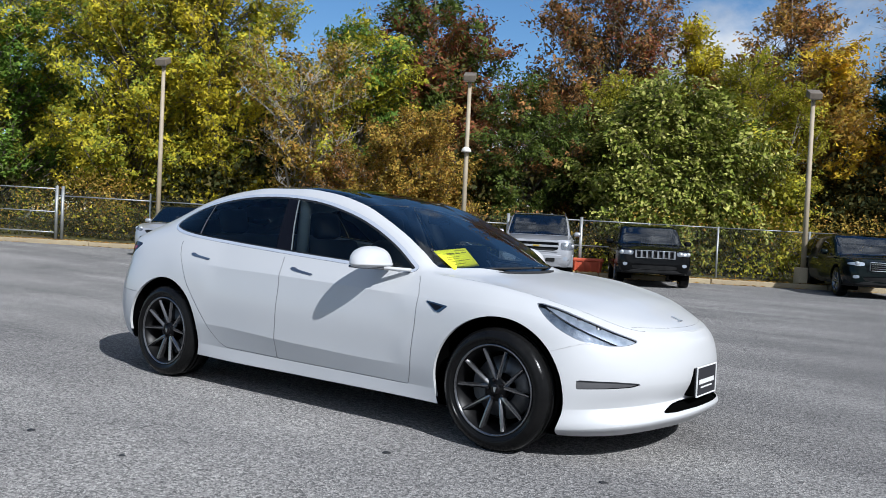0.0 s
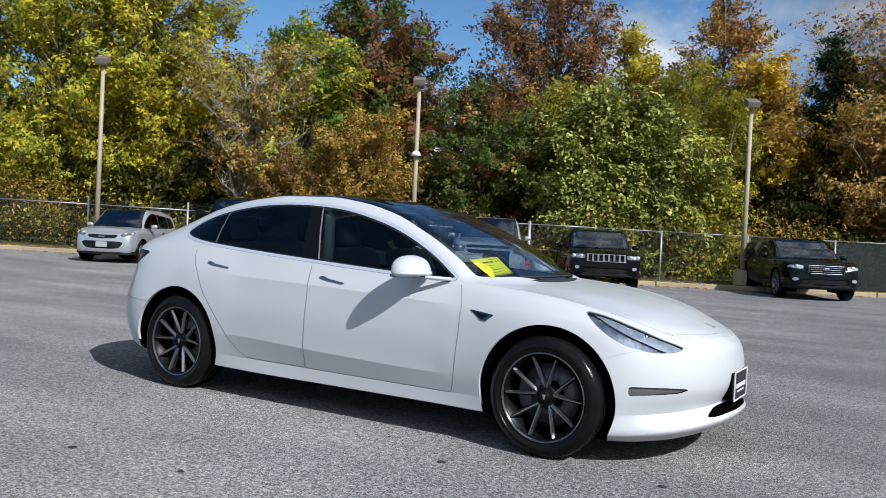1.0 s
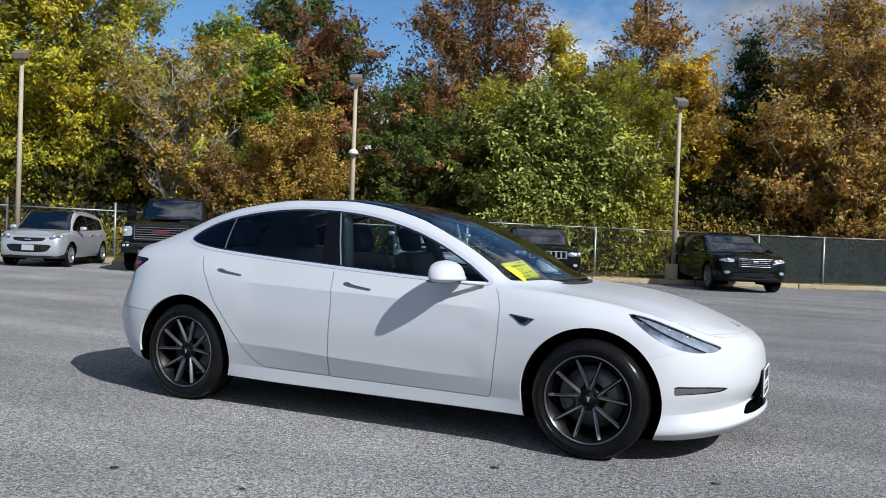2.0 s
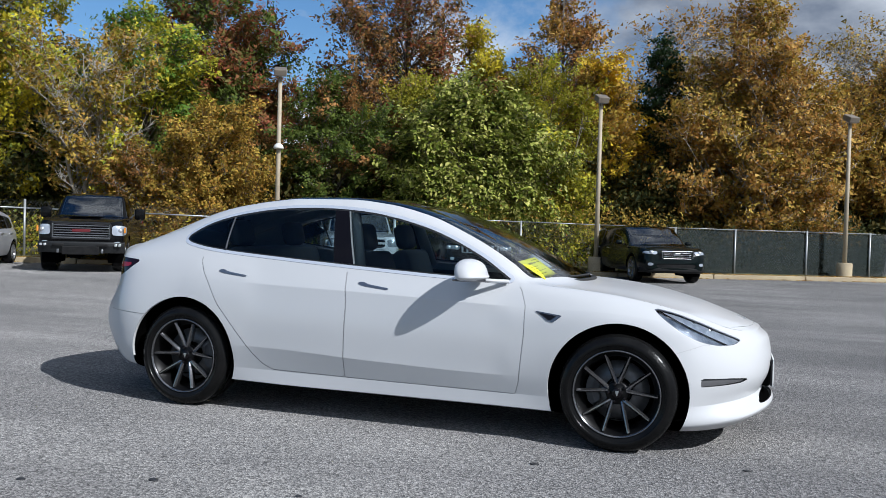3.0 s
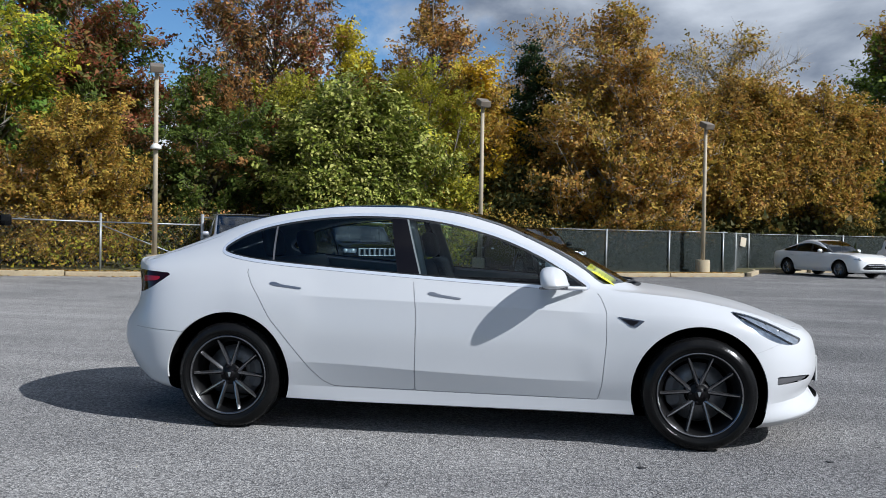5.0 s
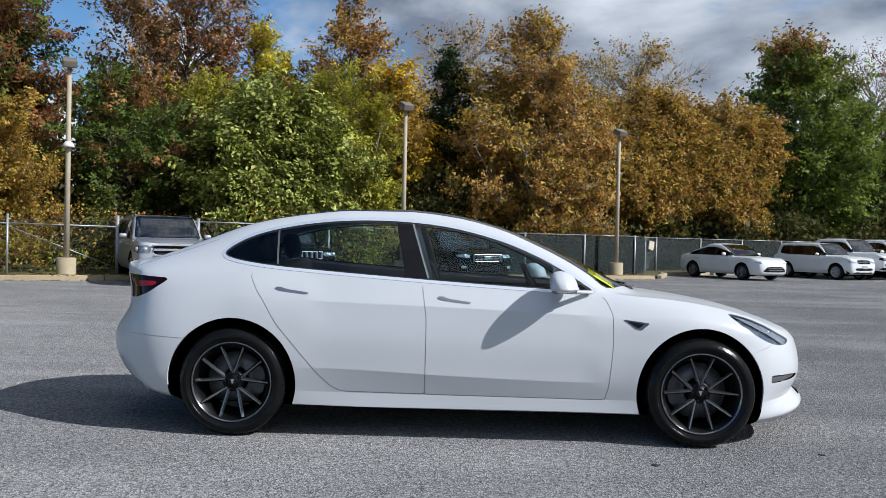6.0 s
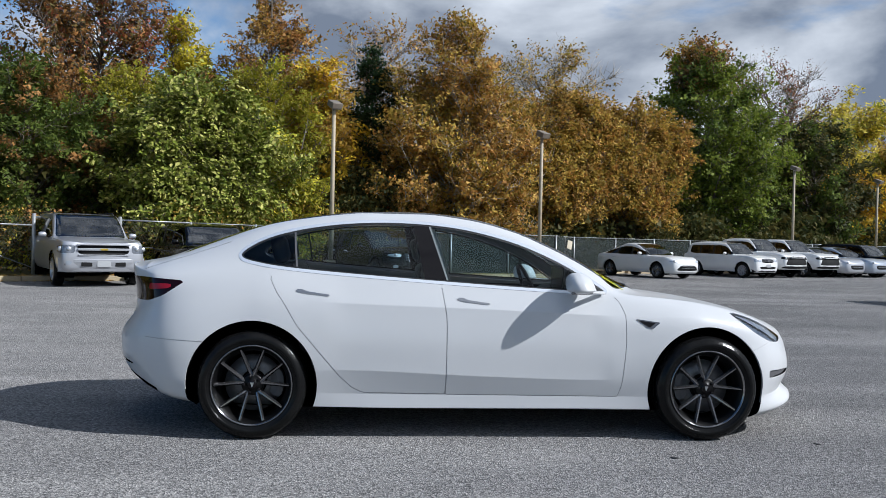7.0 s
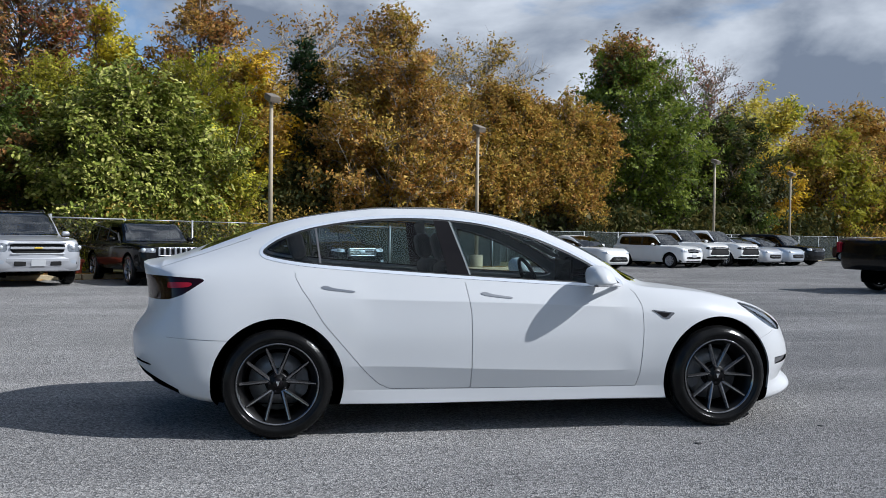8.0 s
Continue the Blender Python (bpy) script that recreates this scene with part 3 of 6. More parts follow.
# the trim is rolled: its face leans up to the sky
ring[0][:, 6] += 0.5
ring[0][:, 4:7] /= np.linalg.norm(ring[0][:, 4:7], axis=1, keepdims=True)
lamp, body = split(body, on_side(body, outline_distance(xz(body), LAMP), 3, 6.4))
tail, body = split(body, on_side(body, outline_distance(xz(body), TAIL), 4, 6.1))
TAIL_BAR = [(-2.10, .936), (-1.93, .938), (-1.965, .910), (-2.10, .898)]
tail_core, _ = split(tail, on_side(tail, outline_distance(xz(tail), TAIL_BAR), 4, 6.1))
fog, body = split(body, on_side(body, outline_distance(xz(body), FOG), 1, 4))
lamp_core, lamp_edge = split(lamp, on_side(lamp, outline_distance(xz(lamp), LAMP) + 0.0035, 3, 6.4))
lamp_top, lamp_low = split(lamp_core, (0.700 - 0.50 * (lamp_core[0][:, 0] - 1.88)) - lamp_core[0][:, 2])
# intake in the chin
V = body[0]
INTAKE = rounded([(-.3, .312), (.20, .312), (.30, .302), (.37, .284), (.42, .266), (.34, .265), (.2, .272), (-.3, .275)], cut=0.15)
f = outline_distance(V[:, [1, 2]], INTAKE)
intake, body = split(body, np.maximum(f, 1.9 - V[:, 0]))
# black lower edge and small slot of the rear bumper
V = body[0]
diffuser, body = split(body, np.maximum(V[:, 2] - (0.300 - 0.36 * (V[:, 0] + 2.02)), V[:, 0] + 2.02))
SLOT = [(-2.33, .452), (-2.20, .440), (-2.19, .432), (-2.21, .426), (-2.33, .434)]
slot, body = split(body, on_side(body, outline_distance(xz(body), SLOT), 1, 4))
# glass over the cabin
V = body[0]
base_line = V[:, 0] - (1.135 - 0.27 * (V[:, 1] / 0.7) ** 2)
tail_line = -1.90 - 0.05 * (V[:, 1] / 0.55) ** 2 - V[:, 0]
over = np.maximum(np.maximum(base_line, tail_line), (8.12 + 0.30 * np.clip((-1.15 - V[:, 0]) / 0.5, 0, 1) - V[:, 3]) * 0.1)
over_in, body = split(body, over)
header = over_in[0][:, 0] - (0.10 - 0.10 * (over_in[0][:, 1] / 0.6) ** 2)
roof_glass, screen = split(over_in, header)
bar = np.abs(roof_glass[0][:, 0] + 0.62) - 0.05
roof_bar, roof_glass = split(roof_glass, bar)
front_roof, rear_screen = split(roof_glass, -0.62 - roof_glass[0][:, 0])


def band(p, line, limit, width=0.0024):
    """Cuts out a thin band along line(p) = 0 where limit(p) < 0. Returns the band and the rest."""
    near, rest = split(p, np.maximum(line(p) - width, limit(p)))
    gap, back = split(near, -(line(near) + width))
    return gap, both(rest, back)


def keyed(lo, hi):
    return lambda p: np.maximum(lo - p[0][:, 3], p[0][:, 3] - hi) * 0.1


def outlined(poly):
    return lambda p: outline_distance(xz(p), poly)


seams = []
for poly, lo, hi in ((REAR_DOOR, 1.9, 5.8), (FRONT_DOOR, 1.9, 5.8)):
    sm, body = band(body, outlined(poly), keyed(lo, hi))
    seams.append(sm)
rear_door, body = split(body, on_side(body, outline_distance(xz(body), REAR_DOOR), 1.9, 5.9))
front_door, body = split(body, on_side(body, outline_distance(xz(body), FRONT_DOOR), 1.9, 5.9))
# bonnet, bumper and boot gaps
sm, body = band(body, lambda p: (p[0][:, 3] - 6.12) * 0.09, lambda p: np.maximum(0.98 - p[0][:, 0], p[0][:, 0] - 2.10), 0.0026)
seams.append(sm)
sm, body = band(body, lambda p: p[0][:, 0] - (2.172 - 0.55 * p[0][:, 1] ** 2), lambda p: np.maximum(p[0][:, 1] - 0.50, 5.6 - p[0][:, 3]), 0.0016)
seams.append(sm)
nose_seam = sm
for poly in ([(-2.6, .635), (-1.69, .597), (-1.69, .2), (-2.6, .2)], [(1.70, .562), (1.9, .628), (2.3, .60), (2.3, .1), (1.70, .1)]):
    sm, body = band(body, outlined(poly), lambda p: np.maximum(2.5 - p[0][:, 3], np.maximum(p[0][:, 0] - 1.93, -2.10 - p[0][:, 0])), 0.0020)
    seams.append(sm)
    bumper_seam = sm
sm, body = band(body, lambda p: p[0][:, 1] - 0.585, lambda p: np.maximum(p[0][:, 0] + 1.60, np.maximum(-2.16 - p[0][:, 0], 6.05 - p[0][:, 3])), 0.0028)
seams.append(sm)
bonnet, body = split(body, np.maximum(6.1 - body[0][:, 3], np.maximum(1.0 - body[0][:, 0], 0)) + np.where(body[0][:, 0] < 1.0, 0.05, -1e-4))

# side windows: quarter light, rear pane, pillar, front pane
inner, seal = split(window, on_side(window, outline_distance(xz(window), DLO) + 0.010, 5.9, 8.28))


def slant(p, xb, zb, xt, zt):
    """Signed distance in side view to the line from (xb, zb) to (xt, zt), negative towards the tail."""
    v = xz(p) - (xb, zb)
    e = np.array((xt - xb, zt - zb)) / math.hypot(xt - xb, zt - zb)
    return v[:, 0] * e[1] - v[:, 1] * e[0]


quarter, rest = split(inner, slant(inner, -1.185, 1.04, -1.215, 1.29) + 0.006)
division, rest = split(rest, slant(rest, -1.185, 1.04, -1.215, 1.29) - 0.006)
rear_pane, rest = split(rest, slant(rest, -.385, .99, -.462, 1.35))
pillar, front_pane = split(rest, slant(rest, -.235, .985, -.352, 1.345))
pillar_edge, pillar = split(pillar, -(slant(pillar, -.235, .985, -.352, 1.345) + 0.011))

for side, turn in ((-1, mirrored), (1, lambda p: p)):
    rd = shell("rear_door", turn(rear_door), WHITE, car)
    fd = shell("front_door", turn(front_door), WHITE, car)
    shell("window", turn(rear_pane), SIDE_GLASS, rd, "tinted rear door glass")
    shell("window", turn(front_pane), SIDE_GLASS, fd, "tinted front door glass")
    decal("door_handle", half, HANDLES[0], GRILLE_CHROME, rd, side, "flush satin chrome door handle", 0.004)
    decal("door_handle", half, HANDLES[1], GRILLE_CHROME, fd, side, "flush satin chrome door handle", 0.004)
    shell("quarter_window", turn(quarter), SIDE_GLASS, car, "small tinted rear quarter glass")
    shell("window_divider", turn(division), GREY_PLASTIC, rd, "", 0.003)
    shell("door_pillar", turn(pillar), BLACK_GLOSS, car, "gloss black middle pillar cover", 0.001)
    shell("pillar_strip", turn(pillar_edge), STRIP, car, "", 0.003)
    shell("window_trim", turn(ring), TRIM, car, "satin chrome window surround", 0.002)
    shell("window_seal", turn(seal), SEAL, car, "", -0.002)
    lens = shell("headlight", turn(lamp_core), CLEAR, car, "clear swept-back headlight")
    shell("lamp_rim", turn(lamp_edge), LAMP_DARK, lens, "", -0.001)
    shell("lamp_bowl", turn(lamp_low), LAMP_BOWL, lens, "", -0.026)
    shell("lamp_visor", turn(lamp_top), LAMP_VISOR, lens, "pale upper lamp reflector", -0.012)
    tl = shell("tail_light", turn(tail), DARK_RED, car, "smoked red tail light")
    shell("lamp_bar", turn(tail_core), RED, tl, "bright red light bar in the tail light", 0.002)
    shell("fog_lamp", turn(fog), GREY_PLASTIC, car, "dark grey fog lamp slot", -0.012)
    vb = decal("fender_badge", half, VENT, DARK_CHROME, car, side, "dark chrome triangular camera badge", 0.004)
    decal("badge_inset", half, VENT_INSET, BLACK_GLOSS, vb, side, "", 0.0055)
    for sm in seams:
        shell("panel_gap", turn(sm), FINE_SEAM if sm is bumper_seam or sm is nose_seam else SEAM, car, "", -0.0015)
    for cx in (WHEELBASE, -WHEELBASE):
        lipv = arch_lip(half, cx, 0.335, ARCH, 0.020, -14 if cx > 0 else -12, 194 if cx > 0 else 184)
        well = wheel_well(cx, 0.335, ARCH + 0.004, 0.55, 0.80, 40, half)
        if side < 0:
            lipv, well = flip_y(lipv), flip_y(well)
        link_mesh("arch_lip", *lipv, WHITE, car)
        link_mesh("wheel_well", *well, UNDER, car, smooth=False)
        wheel(car, cx, side * 0.79, 0.334, 0.235, 0.246, 10, RIM, side)

shell("body", both(body, mirrored(body)), WHITE, car, "pearl white bodywork")
shell("bonnet", both(bonnet, mirrored(bonnet)), WHITE, car)
shell("windscreen", both(screen, mirrored(screen)), SCREEN_GLASS, car, "raked clear windscreen")
shell("roof_glass", both(front_roof, mirrored(front_roof)), ROOF_GLASS, car, "dark tinted glass roof")
shell("rear_window", both(rear_screen, mirrored(rear_screen)), ROOF_GLASS, car, "dark tinted rear glass")
shell("roof_bar", both(roof_bar, mirrored(roof_bar)), BLACK_GLOSS, car)
shell("air_intake", both(intake, mirrored(intake)), UNDER, car, "black lower air intake", -0.018)
shell("diffuser", both(diffuser, mirrored(diffuser)), UNDER, car, "black lower edge of the rear bumper", -0.004)
shell("bumper_slot", both(slot, mirrored(slot)), UNDER, car, "", -0.006)
pan = floor_pan(half)
link_mesh("underbody", *joined([pan, flip_y(pan)]), UNDER, car, smooth=False)


# number plate, badge, wiper, mirrors, lamps' insides
plate = part("number_plate", boxed((2.276, -0.155, 0.33), (2.291, 0.155, 0.49), 0.004), INK, car, "black dealer plate in a white frame")
bm = bmesh.new()
for lo, hi in (((2.287, -.158, .486), (2.295, .158, .494)), ((2.287, -.158, .326), (2.295, .158, .334)),
               ((2.287, -.158, .334), (2.295, -.150, .486)), ((2.287, .150, .334), (2.295, .158, .486))):
    box(bm, lo, hi, 0.002)
part("plate_frame", bm, WHITE_PLASTIC, plate)
part("plate_print", boxed((2.291, -.12, .395), (2.2935, .12, .420)), WHITE_PLASTIC, plate, "row of pale print shown as a plain bar")
part("plate_print", boxed((2.291, -.09, .372), (2.2935, .09, .380)), WHITE_PLASTIC, plate, "row of pale print shown as a plain bar")
part("plate_holder", boxed((2.20, -0.165, 0.33), (2.2755, 0.165, 0.492), 0.012), UNDER, car, "black plate holder")
bm = boxed((-0.006, -0.032, 0), (0.0, 0.032, 0.004))
box(bm, (-0.06, -0.005, 0), (-0.006, 0.005, 0.004))
badge = part("bonnet_badge", bm, CHROME, car, "small chrome badge")
badge.location, badge.rotation_euler = (2.125, 0, 0.722), (0, radians(20), 0)

cowl = []
for y in np.linspace(-0.68, 0.68, 25):
    x = 1.135 - 0.27 * (y / 0.7) ** 2
    cowl.append((x + 0.012, y, 0.934 - 0.012 * (y / 0.68) ** 2))
v, f = tube(cowl, 0.022, 6)
v[:, 2] = 0.928 + 0.5 * (v[:, 2] - 0.928)
link_mesh("cowl", v, f, SEAL, car, "black cowl below the windscreen")
for y0, y1 in ((-.55, .02), (.05, .6)):
    ys = np.linspace(y0, y1, 12)
    tube_mesh("wiper", [(1.135 - 0.27 * (y / .7) ** 2 - 0.02, y, 0.958 - 0.014 * (y / .68) ** 2) for y in ys], 0.008, SEAL, car, 6)


def mirror_housing(side):
    """A rounded shell, blunt behind and swept in front."""
    bm = bmesh.new()
    bmesh.ops.create_uvsphere(bm, u_segments=32, v_segments=20, radius=1)
    for v in bm.verts:
        x, y, z = v.co
        p = 3.4
        n = (abs(x) ** p + abs(y) ** p + abs(z) ** p) ** (1 / p)
        x, y, z = x / n, y / n, z / n
        taper = 1 - 0.22 * max(0, x)
        low = 0.27 if z < 0 else 1.0
        outer = (y if side > 0 else -y)
        low *= 1 - 0.30 * max(0, outer) ** 2
        v.co = (0.588 + x * 0.080 - 0.02 * (z + 0.2), side * (0.938 + (y * side if side > 0 else -y) * 0.146 * taper * (1 - 0.14 * max(0, z)) - 0.012 * x), 0.962 + z * 0.101 * low * taper + 0.008 * x)
    return bm


for side in (-1, 1):
    hm = part("mirror", mirror_housing(side), WHITE, car, "white door mirror", smooth=True)
    part("mirror_glass", boxed((0.506, -0.070, -0.008), (0.512, 0.070, 0.055), 0.002, Matrix.Translation((0.0, side * 0.955, 0.975))), CHROME, hm, "mirror glass")
    v, f = tube([(0.62, side * 0.92, 0.947), (0.69, side * 0.86, 0.940), (0.765, side * 0.795, 0.934)], [0.024, 0.020, 0.020], 12)
    v[:, 2] = 0.934 + 0.55 * (v[:, 2] - 0.938)
    link_mesh("mirror_arm", v, f, WHITE, hm)
    v, f = tube([(0.50, side * 1.05, 0.940), (0.55, side * 0.99, 0.937), (0.66, side * 0.92, 0.936)], [0.007, 0.009, 0.008], 8)
    link_mesh("mirror_base", v, f, DARK_CHROME, hm)

# insides of the lamps
for side in (-1, 1):
    for x, y, z, r in ((1.84, .715, .725, .030), (1.93, .665, .690, .028), (2.0, .60, .655, .022)):
        v, f = lathe([(0.0, -0.02), (r * 0.6, -0.018), (r, 0.0), (r * 1.1, 0.03)], 20)
        eye = link_mesh("projector", v, f, DARK_CHROME, car, "round lamp projector")
        eye.matrix_local = pose(x - 0.015, side * (y - 0.018), z, 0, 0, 55 if side < 0 else 125)
    line = [(1.70, .772, .770), (1.80, .74, .722), (1.90, .69, .672), (1.98, .63, .640), (2.05, .555, .635)]
    tube_mesh("lamp_strip", [(x - .012, side * (y - .012), z) for x, y, z in line], 0.006, WHITE_PLASTIC, car, 6, "pale light strip")

# yellow price card leaning inside the windscreen
card_pts = [(0.775, -.60, 1.045), (0.815, -.315, 1.066), (0.975, -.385, .968), (0.95, -.615, .942)]
c0, c1, c2, c3 = (Vector(p) for p in card_pts)
n_card = (c1 - c0).cross(c3 - c0).normalized()
if n_card.z < 0:
    n_card = -n_card
vs = [p + n_card * o for o in (0.0, 0.003) for p in (c0, c1, c2, c3)]
card = link_mesh("price_card", [tuple(p) for p in vs], [(0, 1, 2, 3), (7, 6, 5, 4), (0, 4, 5, 1), (1, 5, 6, 2), (2, 6, 7, 3), (3, 7, 4, 0)], YELLOW, None, smooth=False)
tagged(card, "bright yellow sale card with dark handwriting behind the windscreen", "card")
for a, b, u0, u1 in ((.09, .115, .60, .92), (.20, .27, .28, .52), (.21, .27, .56, .70), (.22, .25, .76, .92), (.40, .415, .15, .6), (.50, .515, .15, .5), (.62, .635, .15, .85), (.76, .78, .2, .6)):
    def on_card(u, w):
        return c0 + (c1 - c0) * u + (c3 - c0) * w + ((c2 - c1) - (c3 - c0)) * u * w + n_card * 0.0045
    q = [on_card(u0, a), on_card(u1, a), on_card(u1, b), on_card(u0, b)]
    link_mesh("writing", [tuple(p) for p in q] + [tuple(p - n_card * .0012) for p in q],
              [(0, 1, 2, 3), (7, 6, 5, 4), (0, 4, 5, 1), (1, 5, 6, 2), (2, 6, 7, 3), (3, 7, 4, 0)], PALE_INK, card, "line of writing shown as a plain bar", smooth=False)

# ==== cabin ====
lining_lo, _ = split(half, on_side(half, half[0][:, 2] - (0.93 + 0.0 * half[0][:, 0]), -1, 5.95))
V = lining_lo[0]
lining, _ = split(lining_lo, np.maximum(np.abs(V[:, 0] - 0.0) - 1.0, 0.30 - V[:, 2]))
for turn in (mirrored, lambda p: p):
    shell("door_card", turn(lining), CABIN, car, "black inner door panel", -0.05)
part("cabin_floor", boxed((-.98, -.75, .26), (.98, .75, .30)), CABIN, car)
bm = bmesh.new()
box(bm, (0.62, -.72, .72), (1.02, .72, .905), 0.05)
part("dashboard", bm, CABIN, car, "black dashboard", True)
part("parcel_shelf", boxed((-1.85, -.62, .93), (-1.45, .62, .96), 0.01), CABIN, car)


def seat(x, y, wide, rest=True):
    bm = boxed((x - .25, y - wide / 2, .38), (x + .27, y + wide / 2, .56), 0.05)
    part("seat", bm, CABIN, car, "black seat cushion", True)
    bm = boxed((-.07, -wide / 2, 0), (.07, wide / 2, .60), 0.055, Matrix.Translation((x - .24, y, .50)) @ Matrix.Rotation(radians(-20), 4, "Y"))
    part("backrest", bm, CABIN, car, "black seat backrest", True)


def headrest(x, y):
    part("headrest", boxed((-.05, -.125, 0), (.05, .125, .19), 0.045, Matrix.Translation((x - .455, y, 1.07)) @ Matrix.Rotation(radians(-14), 4, "Y")), CABIN, car, "", True)


for y in (-.37, .37):
    seat(.12, y, .52)
    headrest(.12, y)
seat(-.85, 0, 1.25)
for y in (-.38, .38):
    headrest(-.85, y)
ang = np.linspace(0, 2 * np.pi, 33)
ring_path = [(0.0, .18 * math.cos(a), .18 * math.sin(a)) for a in ang]
v, f = tube(ring_path, 0.016, 8, False)
wheel_ob = link_mesh("steering_wheel", v, f, CABIN, car, "black steering wheel")
wheel_ob.matrix_local = pose(.50, .37, .90, 0, -24, 0)
v, f = lathe([(0.0, -.03), (.05, -.03), (.065, 0.0), (.06, .04)], 20)
hub_ob = link_mesh("wheel_hub", v, f, CABIN, wheel_ob)
hub_ob.rotation_euler = (0, 0, radians(-90))
part("wheel_spoke", boxed((-.01, -.17, -.018), (.01, .17, .018), .006), CABIN, wheel_ob)
part("screen", boxed((.64, -.19, .89), (.655, .19, 1.08), 0.006), BLACK_GLOSS, car, "wide centre screen")
part("inner_mirror", boxed((.36, -.12, 1.21), (.385, .12, 1.27), 0.012), BLACK_GLOSS, car)
for side in (-1, 1):
    v, f = tube([(-.245, side * .70, .94), (-.318, side * .615, 1.20), (-.36, side * .555, 1.33)], 0.042, 10)
    link_mesh("pillar_lining", v, f, PALE, car)


# ==== ground ====
FENCE_AT, ALONG, ACROSS = Vector((-1.77, 19.70)), Vector((0.880, 0.475)), Vector((-0.475, 0.880))


def fence_xy(u, v):
    """A point of the plan: u metres along the line of lamp posts, v metres behind it."""
    return FENCE_AT + ALONG * float(u) + ACROSS * float(v)


def bend(u):
    """Past the last near lamp post the edge of the lot steps back, to leave room for a row of cars."""
    w = np.clip((u - 9.3) / 4.0, 0.0, 1.0)
    return 3.3 * w * w * (3 - 2 * w)


def behind_fence(points, x, y, gap):
    """Moves points (round the foot x, y of a tree) that would reach through the fence back behind it."""
    px, py = points[:, 0] + x, points[:, 1] + y
    u, v = (px + 1.77) * 0.880 + (py - 19.70) * 0.475, -(px + 1.77) * 0.475 + (py - 19.70) * 0.880
    short = np.maximum(0.0, 0.5 + bend(u) + gap - v)
    back = 1.35 * short
    points[:, 0] -= 0.475 * back
    points[:, 1] += 0.880 * back
    return points


def ground_z(x, y):
    """The lot is level under the sedan and rises gently towards one end of the fence."""
    u = (x + 1.77) * 0.880 + (y - 19.70) * 0.475
    v = -(x + 1.77) * 0.475 + (y - 19.70) * 0.880
    w = np.clip((v + 13) / 8, 0, 1)
    return 0.20 * (1 - np.exp(-0.012 * np.maximum(0, -10 - u) / 0.20)) * w * w * (3 - 2 * w)


